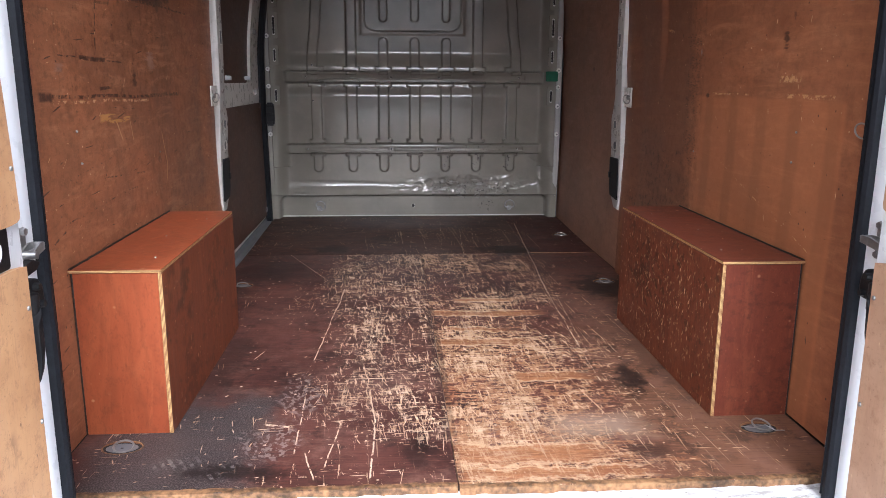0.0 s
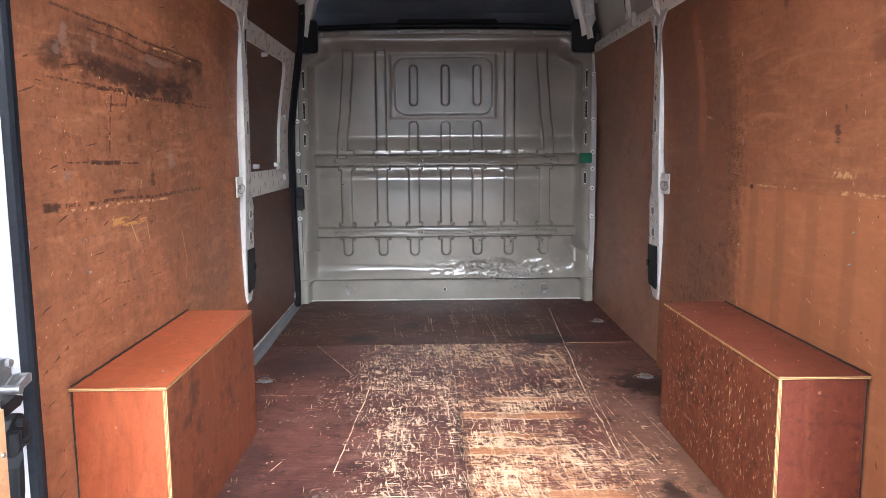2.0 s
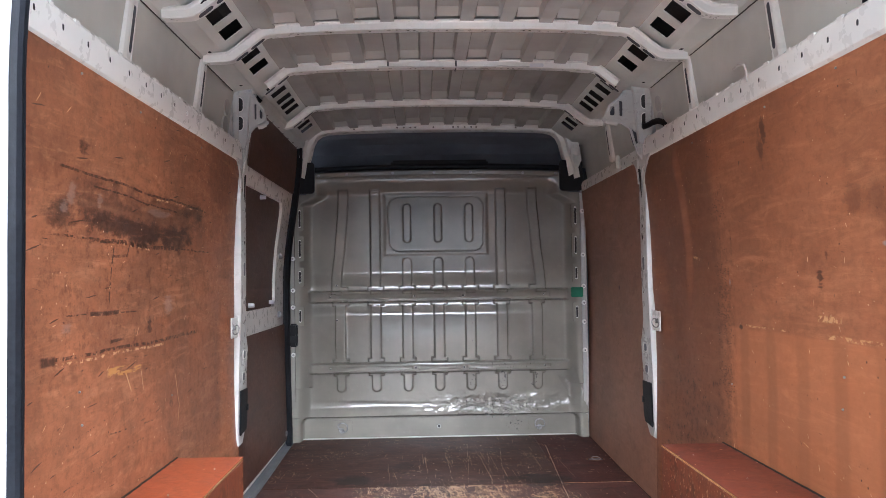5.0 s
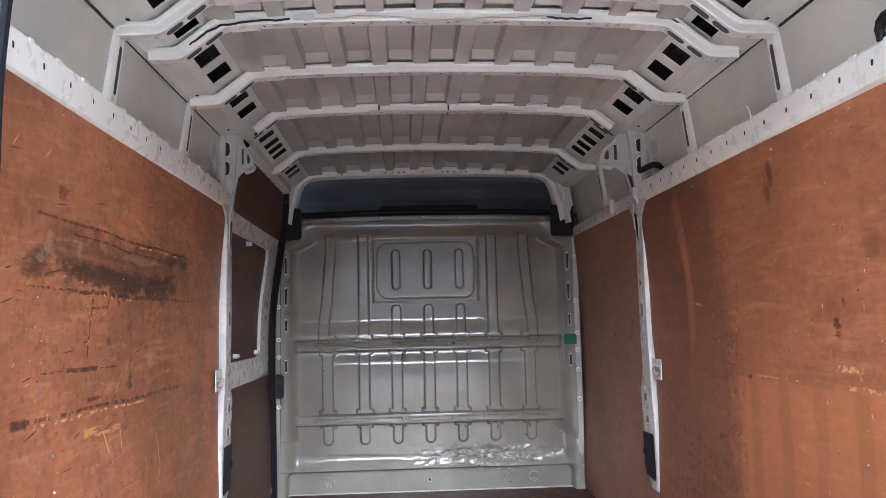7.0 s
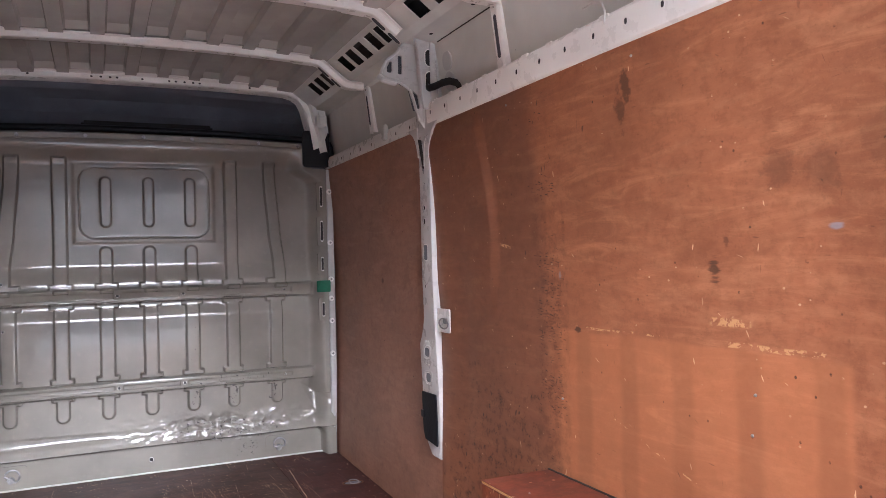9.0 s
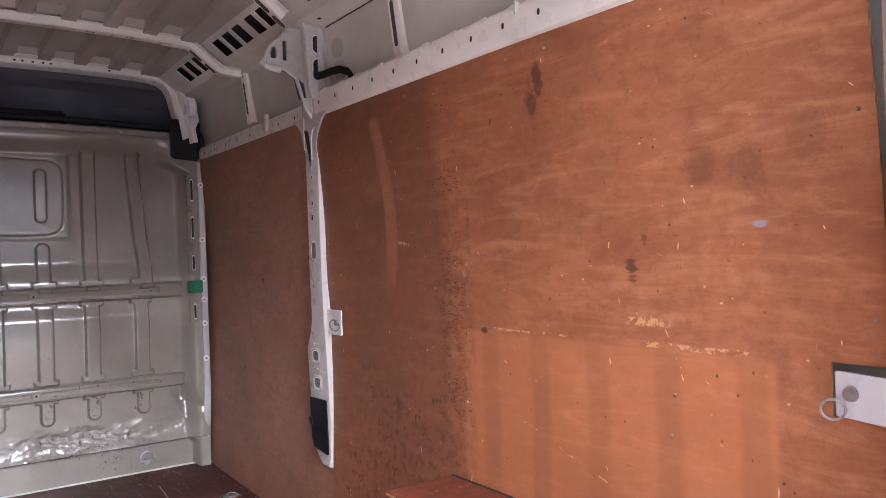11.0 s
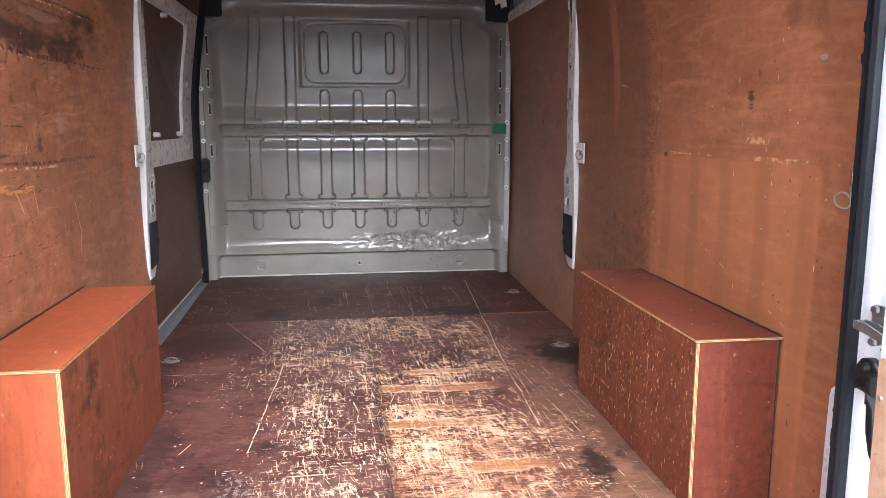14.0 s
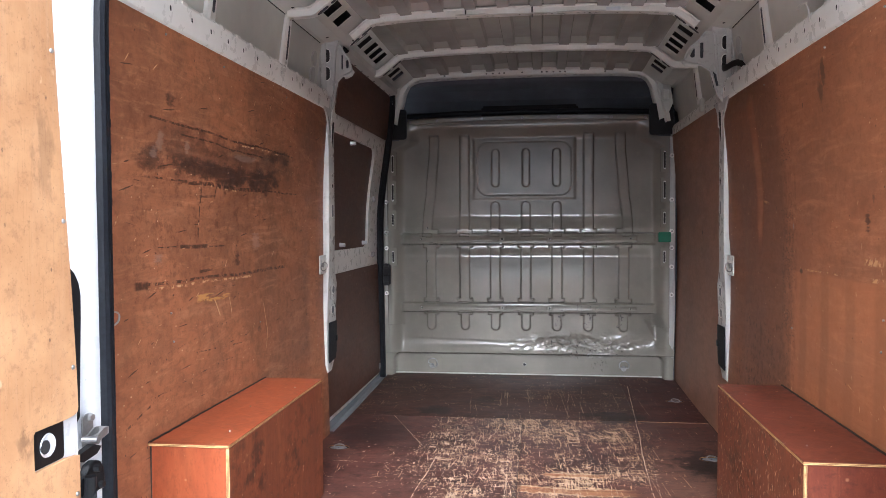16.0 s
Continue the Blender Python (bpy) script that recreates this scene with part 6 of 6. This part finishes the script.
loft(bm, [[(door_x(1.79) - 0.02, y, 1.79), (door_x(1.79) + 0.02, y, 1.79), (door_x(1.79) + 0.025, y, 1.81), (door_x(1.79), y, 1.825)] for y in (1.93, 2.5, 3.19)])
solid("door_seal", bm, M_RUBBER, "black rubber seal along the sliding door's top", "seal", kind="structure", smooth=True)
bm = B()
box(bm, -0.885, -0.840, 3.10, 3.150, 0.60, 0.735, 0.008, 2)
box(bm, -0.880, -0.835, 3.098, 3.105, 0.625, 0.665, 0.003, 1)
box(bm, -0.880, -0.835, 3.098, 3.105, 0.675, 0.715, 0.003, 1)
solid("door_guide", bm, M_PLASTIC, "black plastic sliding door lock block", "door guide")
st = thing("door_step", (-0.93, 2.55, 0.0), "grey painted step rail along the sliding door", "step", kind="structure")
bm = B()
loft(bm, [[(-0.902, y, 0.002 + rise(y)), (-0.910, y, 0.006 + rise(y)), (-0.914, y, 0.034 + 0.6 * rise(y)), (-0.922, y, 0.052 + 0.3 * rise(y)), (-0.95, y, 0.060)] for y in (1.90, 2.279, 2.6, 3.0, 3.2)])
part("step_rail", bm, M_SILL, st, "", True)
part("edge_strip", loft(B(), [[(-0.908, y, rise(y)), (-0.906, y, 0.004 + rise(y)), (-0.884, y, 0.004 + rise(y)), (-0.882, y, rise(y))] for y in (1.93, 2.279, 2.7, 3.2)]), M_SILL, st)
# upper guide rail over the sliding door
ur = thing("upper_guide_rail", (-0.84, 2.55, 1.83), "grey steel door guide rail with punched slots", "rail", kind="structure")
bm = B()
loft(bm, [[(-0.880, y, 1.800), (-0.872, y, 1.770), (-0.862, y, 1.764), (-0.852, y, 1.766), (-0.806, y, 1.782), (-0.796, y, 1.790), (-0.790, y, 1.815)] for y in (1.96, 2.3, 2.7, 3.17)])
part("rail_body", bm, M_GREY, ur, "", True)
for k in range(8):
    dark_slot(ur, (-0.829, 2.05 + k * 0.145, 1.7735), (0.33, 0, -0.944), (0.944, 0, 0.33), 0.022, 0.024)

# ---- wheel-arch boxes ----
def arch_box(side, xi, y0, y1, zt, label):
    xo = 0.913
    m_lid = M_BOX if side < 0 else M_BOX_DARK
    b = thing("wheel_arch_box", (side * 0.80, (y0 + y1) / 2, 0), label, "wheel box", "wheel boxes")
    t = 0.0095
    def edged(bm, test):
        for f in bm.faces:
            f.normal_update()
            if test(f.normal):
                f.material_index = 1
        return bm
    bm = edged(box(B(), side * xi, side * xo, y0, y1, zt - t, zt, 0.0012), lambda n: abs(n.z) < 0.5)
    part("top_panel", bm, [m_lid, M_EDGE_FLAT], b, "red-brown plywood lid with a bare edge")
    bm = edged(box(B(), side * xi, side * (xi + t), y0 + 0.0005, y1, 0.0, zt - t - 0.0006, 0.0012), lambda n: abs(n.y) > 0.7)
    part("side_panel", bm, [M_BOX_SIDE if side > 0 else M_BOX_SIDE_L, M_EDGE], b, "scuffed dark brown plywood side")
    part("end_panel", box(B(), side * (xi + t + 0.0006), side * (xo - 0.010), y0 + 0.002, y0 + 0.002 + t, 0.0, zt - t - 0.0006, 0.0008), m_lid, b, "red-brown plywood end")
    part("end_panel", box(B(), side * (xi + t + 0.0006), side * (xo - 0.010), y1 - t - 0.002, y1 - 0.002, 0.0, zt - t - 0.0006, 0.0008), M_BOX, b)
    bm = box(B(), side * (xo - 0.0095), side * (xo - 0.005), y0 + 0.0025, y0 + 0.010, 0.0, zt - 0.002, 0.002)
    part("sealant_bead", bm, M_SEALANT, b, "dark sealant along the wall")
    bm = B()
    tube(bm, [(side * (xo - 0.0055 + 0.003 * noise.noise((k * 0.9, side, 0))), lerp(y0, y1, k / 40), zt + 0.0005) for k in range(41)], 0.0034, 6)
    part("sealant_bead", bm, M_SEALANT, b)
    for k in range(3):
        screw(b, (side * (xi + 0.05 + 0.05 * (k % 2)), lerp(y0, y1, 0.15 + 0.33 * k), zt), (0, 0, 1), 0.0028)
    return b


arch_box(-1, 0.694, 0.280, 1.115, 0.424, "red-brown plywood wheel-arch box with clean side")
arch_box(1, 0.697, 0.302, 1.165, 0.424, "red-brown plywood wheel-arch box with chipped side")


# ---- floor lashing rings ----
def floor_ring(x, y, lift):
    t = thing("lashing_ring", (x, y, 0), "steel lashing ring in an oval hole cut through the floor", "lashing ring", "floor lashing rings")
    bm = B()
    rows = []
    n = 28
    up = rise(y)
    for zz, k in ((0.0006 + up, 1.0), (0.0018 + up, 0.97), (0.0012 + up, 0.90)):
        rows.append([(x + 0.050 * k * math.cos(2 * math.pi * i / n), y + 0.036 * k * math.sin(2 * math.pi * i / n), zz) for i in range(n)])
    loft(bm, rows, closed=True)
    part("hole_rim", bm, M_EDGE_DIRTY, t, "bare plywood rim")
    # flat disc coloured dark as the shade inside the hole
    bm = B()
    bm.faces.new([bm.verts.new((x + 0.047 * math.cos(2 * math.pi * i / n), y + 0.033 * math.sin(2 * math.pi * i / n), 0.0009 + up)) for i in range(n)])
    part("well_shade", bm, M_SHADE_SEAL, t, "flat dark disc painted as the shade down in the hole")
    # bare ply showing in the far wall of the hole
    bm = B()
    loft(bm, [[(x + 0.047 * math.cos(a_), y + 0.034 * math.sin(a_), 0.0016 + up), (x + 0.045 * math.cos(a_), y + 0.034 * math.sin(a_) - 0.011 * math.sin(a_), 0.0011 + up)] for a_ in [radians(8 + 164 * i / 20) for i in range(21)]])
    part("hole_wall", bm, M_EDGE_FLAT, t, "pale cut plywood in the hole's wall")
    part("cup", loft(B(), [[(x + r_ * math.cos(2 * math.pi * i / n), y - 0.004 + 0.62 * r_ * math.sin(2 * math.pi * i / n), zz + up) for i in range(n)] for r_, zz in ((0.038, 0.0012), (0.034, 0.0022), (0.027, 0.0014), (0.004, 0.0012))], closed=True), M_SILL, t, "dull pressed metal cup", True)
    part("ring", ring(B(), (x + 0.004, y - 0.004, 0.0055 + lift + up), (0.1, -0.20 - 6 * lift, 1), 0.023, 0.0024), M_STEEL, t)
    if lift > 0:
        part("wire", tube(B(), [(x - 0.045, y + 0.004, 0.004), (x - 0.02, y - 0.016, 0.010), (x + 0.012, y - 0.010, 0.014), (x + 0.03, y - 0.026, 0.006), (x + 0.058, y - 0.022, 0.003)], 0.0012, 6), M_STEEL, t, "loose end of thin wire")
    return t


for x, y, l in ((-0.794, 0.207, 0.0), (0.794, 0.228, 0.007), (-0.792, 1.693, 0.0), (0.792, 1.693, 0.0), (0.815, 2.70, 0.0)):
    floor_ring(x, y, l)


# ---- rear opening: jambs, seals, lamps, hinges, doors ----
for side, nm in ((-1, "left"), (1, "right")):
    j = thing("rear_jamb_" + nm, (side * 0.85, -0.08, 0), "white painted rear door jamb", "door jamb", "rear jambs", "structure")
    bm = B()
    rows = []
    for z in [lerp(-0.30, 1.86, i / 30) for i in range(31)]:
        c = 0.030 * sm(1.35, 1.86, z)
        rows.append([(side * (a - c), y, z) for a, y in ((0.955, 0.030), (0.925, 0.028), (0.86, 0.0), (0.828, -0.030), (0.812, -0.048), (0.806, -0.070), (0.806, -0.110), (0.812, -0.125), (0.835, -0.150), (0.870, -0.215), (0.90, -0.24), (0.985, -0.24), (1.0, -0.20), (1.0, 0.05))])
    loft(bm, rows)
    part("jamb_skin", bm, M_WHITE, j, "", True)
    # ply notch plate and ring
    part("notch_plate", slab(B(), rounded(-0.03, 0.118, 0.750, 0.822, 0.004, 3), lambda a, b, d: (side * (0.926 - 0.45 * max(0.0, 0.06 - a) - d), a, b), 0.004), M_WHITE, j, "white steel plate in the lining's cut-out")
    part("bolt", rod(B(), (side * 0.922, 0.088, 0.790), (side * 0.905, 0.088, 0.790), 0.014, 0.011, 16), M_STEEL, j)
    part("ring", ring(B(), (side * 0.901, 0.112, 0.764), (side * 1, 0.45, 0.3), 0.0175, 0.0022), M_STEEL, j, "steel lashing ring")
    if side > 0:
        fl = part("flange", slab(B(), [(-0.01, -0.0), (0.115, 0.0), (0.112, 0.20), (0.104, 0.345), (0.088, 0.372), (0.068, 0.388), (0.03, 0.392), (-0.01, 0.392)], lambda a, b, d: (0.8975 - 0.3 * max(0.0, 0.05 - a) + 0.012 * sm(0.085, 0.115, a) - d, a, b), 0.004), M_WHITE, j, "white steel flange at the jamb's foot")
        for z, h in ((0.33, 0.014), (0.27, 0.05)):
            dark_slot(fl, (0.8930, 0.072, z), (-1, 0, 0), (0, 0, 1), 0.012, h, "slot")
    # ribbed seal
    s = thing("rear_seal", (side * 0.815, -0.08, 0), "black rubber door seal around the rear opening", "seal", "rear seals", "structure")
    bm = B()
    rows = []
    for i in range(121):
        z = lerp(-0.03, 1.86, i / 120)
        c = 0.030 * sm(1.35, 1.86, z)
        wv = 0.0015 * noise.noise((z * 6, side * 3, 0))
        prof = [(0.832, -0.050), (0.818, -0.046), (0.804, -0.050), (0.797, -0.057), (0.799, -0.063), (0.803, -0.067), (0.797, -0.070), (0.790, -0.076), (0.789, -0.086), (0.794, -0.094), (0.803, -0.098), (0.815, -0.098)]
        rows.append([(side * (a - c + wv), y + wv, z) for a, y in prof])
    loft(bm, rows)
    part("strip", bm, M_RUBBER, s, "", True)
    for k in range(9):
        z = 1.02 + k * 0.055
        part("rib", box(B(), side * 0.806, side * 0.838, -0.049, -0.036, z, z + 0.024, 0.004, 1), M_RUBBER, s)
    # lamp seen through the gap
    l = thing("tail_lamp", (side * 0.86, -0.18, 0.7), "red tail lamp in a black housing on the rear corner", "tail lamp", "tail lamps")
    bm = B()
    slab(bm, [(-0.142, 0.60), (-0.136, 0.80), (-0.1355, 0.845), (-0.139, 0.868), (-0.147, 0.888), (-0.160, 0.904), (-0.178, 0.914), (-0.200, 0.918), (-0.30, 0.920), (-0.30, 0.40), (-0.17, 0.40), (-0.165, 0.56), (-0.150, 0.585)], lambda a, b, d: (side * (0.835 - 0.42 * (a + 0.14) - d), a, b), 0.012)
    part("housing", bm, M_PLASTIC, l, "black plastic housing")
    part("lens", slab(B(), rounded(-0.30, -0.191, 0.42, 0.892, 0.012, 4), lambda a, b, d: (side * (0.820 - 0.42 * (a + 0.14) - d), a, b), 0.02), M_RED, l, "red plastic lens")
    # door check and hinge
    c = thing("door_check", (side * 0.80, -0.13, 0.57), "zinc steel door check arm on the jamb", "door check", "door checks")
    part("plate", slab(B(), rounded(-0.149, -0.125, 0.534, 0.606, 0.0115, 5), lambda a, b, d: (side * (0.808 - 0.3 * (a + 0.12) - d), a, b), 0.003), M_STEEL, c)
    fold = 1.0 if side > 0 else 0.5
    bm = B()
    # stamped channel: two cheeks, a web and a jaw
    slab(bm, [(-0.122, 0.563), (-0.122, 0.577), (-0.150, 0.578), (-0.190, 0.570), (-0.212, 0.566), (-0.212, 0.556), (-0.180, 0.557)], lambda a, b, d: (side * (0.776 + d), -0.122 + (a + 0.122) * fold, b), 0.004)
    slab(bm, [(-0.122, 0.563), (-0.122, 0.577), (-0.150, 0.578), (-0.190, 0.570), (-0.212, 0.566), (-0.212, 0.556), (-0.180, 0.557)], lambda a, b, d: (side * (0.796 + d), -0.122 + (a + 0.122) * fold, b), 0.004)
    box(bm, side * 0.7805, side * 0.7955, -0.124 - 0.081 * fold, -0.124, 0.5625, 0.5655, 0.001)
    box(bm, side * 0.776, side * 0.800, -0.1215, -0.1190, 0.563, 0.577, 0.001)
    part("arm", bm, M_STEEL, c, "stamped steel channel")
    bm = B()
    rod(bm, (side * 0.770, -0.122 - 0.088 * fold, 0.562), (side * 0.802, -0.122 - 0.088 * fold, 0.562), 0.0075, None, 14)
    part("pin", bm, M_STEEL, c)
    part("latch", slab(B(), [(-0.19, 0.545), (-0.215, 0.555), (-0.265, 0.548), (-0.275, 0.538), (-0.25, 0.530), (-0.205, 0.534)], lambda a, b, d: (side * (0.776 + d), a + (1 - fold) * 0.088, b), 0.014), M_PLASTIC, c, "dark latch tongue")
    for z in (0.541, 0.599):
        part("bolt", rod(B(), (side * 0.805, -0.136, z), (side * 0.799, -0.137, z), 0.009, 0.007, 6), M_STEEL, c)
    hg = thing("hinge", (side * 0.80, -0.14, 0.47), "black steel rear door hinge", "hinge", "rear hinges")
    bm = slab(B(), [(-0.120, 0.452), (-0.116, 0.470), (-0.118, 0.494), (-0.128, 0.510), (-0.142, 0.514), (-0.156, 0.508), (-0.166, 0.492), (-0.184, 0.484), (-0.184, 0.452), (-0.165, 0.446)], lambda a, b, d: (side * (0.806 - 0.2 * (a + 0.12) - d), a, b), 0.018)
    leaf = part("leaf", bm, M_PLASTIC, hg)
    soft_edges(leaf, 0.004)
    part("knuckle", rod(B(), (side * 0.785, -0.172, 0.440), (side * 0.785, -0.172, 0.492), 0.0115, None, 18), M_PLASTIC, hg)
    arm = part("arm", loft(B(), [[(side * (xx + k * 0.012), yy + j * 0.010, zz + j * 0.010) for k, j in ((-1, -1), (1, -1), (1, 1), (-1, 1))] for xx, yy, zz in ((0.785, -0.174, 0.462), (0.780, -0.186, 0.450), (0.776, -0.194, 0.425), (0.774, -0.200, 0.390), (0.774, -0.212, 0.352))], closed=True, caps=True), M_PLASTIC, hg)
    soft_edges(arm, 0.003)
    for y_, z_ in ((-0.142, 0.498), (-0.130, 0.462), (-0.156, 0.462)):
        part("bolt", rod(B(), (side * 0.795, y_, z_), (side * 0.782, y_, z_), 0.0085, 0.007, 6), M_PLASTIC, hg)

    # open rear door at right angles
    d = thing("rear_door", (side * 0.74, -0.70, -0.2), "open white rear door lined with pale varnished plywood", "rear door", "rear doors")
    xp, dy = (0.735, 0.028) if side < 0 else (0.700, 0.028)
    ey, cy0, cy1, cz0, cz1 = (-0.278, -0.402, -0.312, 0.574, 0.642) if side < 0 else (-0.285, -0.385, -0.306, 0.567, 0.651)
    bm = B()
    lean = lambda a, b: a - (0.055 if side < 0 else 0.02) * sm(0.55, 1.5, b) * sm(-0.6, -0.3, a)
    slab(bm, fine(-1.08, ey + 0.010, -0.12, 1.80, 0.04), lambda a, b, q: (side * (xp + 0.012 + q), lean(a, b), b), 0.06, holes=[fine(cy0 + 0.002, cy1 + 0.006, cz0 + 0.002, cz1 - 0.002, 0.008)])
    part("door_shell", bm, M_WHITE, d)
    ym = (cy0 + cy1) / 2
    edge_up = [(ey, lerp(cz1 + 0.014, 1.73, k / 20)) for k in range(21)]
    sheet = [(-1.05, -0.10), (ey - 0.006, -0.10), (ey, cz0 - 0.006), (cy1, cz0 - 0.002), (cy0 + 0.006, cz0 - 0.002), (cy0, cz0 + 0.004), (cy0, cz1 - 0.005), (cy0 + 0.005, cz1), (cy1, cz1), (ey - 0.012, cz1 + 0.002), (ey - 0.003, cz1 + 0.006), *edge_up, (ey - 0.01, 1.74), (-1.05, 1.74)]
    part("ply_lining", slab(B(), sheet, lambda a, b, q: (side * (xp + 0.0115 - q), lean(a, b), b), 0.0095), [M_DOOR if side > 0 else M_DOOR_L], d, "pale orange-brown plywood sheet cut round the latch")
    bm = B()
    slab(bm, rounded(cy0, cy1, cz0, cz1, 0.006, 3), lambda a, b, q: (side * (xp + 0.014 - q), a, b), 0.004)
    pl = part("recess_plate", bm, M_PLASTIC, d, "black recessed plate")
    zm = (cz0 + cz1) / 2
    bm = B()
    loft(bm, [[(side * xx, ym + r_ * math.cos(2 * math.pi * i / 28), zm + r_ * math.sin(2 * math.pi * i / 28)) for i in range(28)] for xx, r_ in ((xp + 0.0098, 0.0205), (xp + 0.0078, 0.0195), (xp + 0.0092, 0.0155), (xp + 0.0098, 0.004))], closed=True)
    part("cup", bm, M_WHITE, pl, "round white cup")
    # dark disc over the cup, painted as the hole's shade
    part("hole", rod(B(), (side * (xp + 0.012), ym - 0.0085, zm - 0.001), (side * (xp + 0.0070), ym - 0.0085, zm - 0.001), 0.0118, 0.0118, 20), M_SHADE_SEAL, pl)
    for z in (1.55, 1.28, 0.99, 0.73, 0.50, 0.30, 0.05):
        screw(d, (side * (xp + 0.002), lean(ey - 0.010, z), z), (-side, 0, 0), 0.005)

# rear header over the doorway
bm = B()
loft(bm, [[(x, -0.24, 1.86), (x, -0.15, 1.83), (x, -0.11, 1.815), (x, -0.05, 1.82), (x, 0.0, 1.86), (x, 0.02, 1.93)] for x in [lerp(-0.93, 0.93, i / 20) for i in range(21)]])
solid("rear_header", bm, M_WHITE, "white painted steel header over the rear doorway", "header", kind="structure", smooth=True)
bm = B()
tube(bm, [(lerp(-0.77, 0.77, i / 20), -0.085, 1.812) for i in range(21)], 0.016, 8)
solid("header_seal", bm, M_RUBBER, "black rubber seal along the rear header", "seal", kind="structure", smooth=True)


# ---- loose wiring on the roof ----
def wiring(name, pts, r, mat, label, wob=0.004):
    out = []
    for i, (a, b) in enumerate(zip(pts, pts[1:])):
        for k in range(6):
            t = k / 6
            out.append(tuple(lerp(a[c], b[c], t) + wob * noise.noise((a[c] * 5 + t * 3, i, c)) for c in range(3)))
    out.append(pts[-1])
    return solid(name, tube(B(), out, r, 6), mat, label, "cable", smooth=True)


wiring("roof_cable", [(-0.77, 0.852, 1.806), (-0.735, 0.846, 1.832), (-0.70, 0.842, 1.858), (-0.66, 0.838, 1.876), (-0.58, 0.832, 1.886), (-0.46, 0.830, 1.893)], 0.0032, M_PLASTIC, "black cable along a roof bow")
wiring("roof_cable", [(-0.42, 0.836, 1.893), (-0.2, 0.834, 1.902), (-0.05, 0.834, 1.890), (0.1, 0.834, 1.892), (0.3, 0.836, 1.904)], 0.003, M_WIRE, "thin white wire drooping under a roof bow")
wiring("roof_cable", [(0.26, 0.90, 1.912), (0.275, 0.84, 1.905), (0.30, 0.832, 1.896), (0.36, 0.828, 1.890), (0.42, 0.830, 1.893)], 0.003, M_PLASTIC, "black cable looped round a roof bow")
wiring("roof_cable", [(0.66, 0.84, 1.90), (0.71, 0.84, 1.872), (0.745, 0.86, 1.832), (0.752, 0.90, 1.826), (0.735, 0.905, 1.838)], 0.0042, M_PLASTIC, "black cable end at the roof edge")
wiring("roof_cable", [(-0.28, 1.815, 1.899), (-0.1, 1.813, 1.895), (0.1, 1.813, 1.893), (0.25, 1.815, 1.897), (0.37, 1.813, 1.893)], 0.003, M_WIRE, "thin white wire clipped under a roof bow")
for x in (-0.235, 0.055):
    bm = B()
    tube(bm, [(x, 1.812, 1.934), (x, 1.812, 1.900), (x, 1.83, 1.8985), (x, 1.87, 1.8985), (x, 1.898, 1.900), (x, 1.898, 1.935)], 0.0035, 6)
    solid("cable_tie", bm, M_PLASTIC, "black cable tie round a roof bow", "cable tie", "cable ties")
for x, y in ((0.30, 0.836), (-0.42, 0.834), (0.40, 1.812)):
    bm = B()
    slab(bm, rounded(x - 0.03, x + 0.03, 1.892, 1.906, 0.004, 3), lambda a, b, d: (a, y - d, b), 0.003)
    solid("foil_tape", bm, M_WHITE, "scrap of white tape holding roof wiring", "tape")
bm = B()
tube(bm, [(0.862, 0.79, 1.56), (0.858, 0.785, 1.59), (0.853, 0.79, 1.612), (0.848, 0.82, 1.618), (0.85, 0.86, 1.617)], 0.003, 6)
solid("cable_tie", bm, M_WIRE, "white cable tie tail on the side rail", "cable tie", "cable ties")
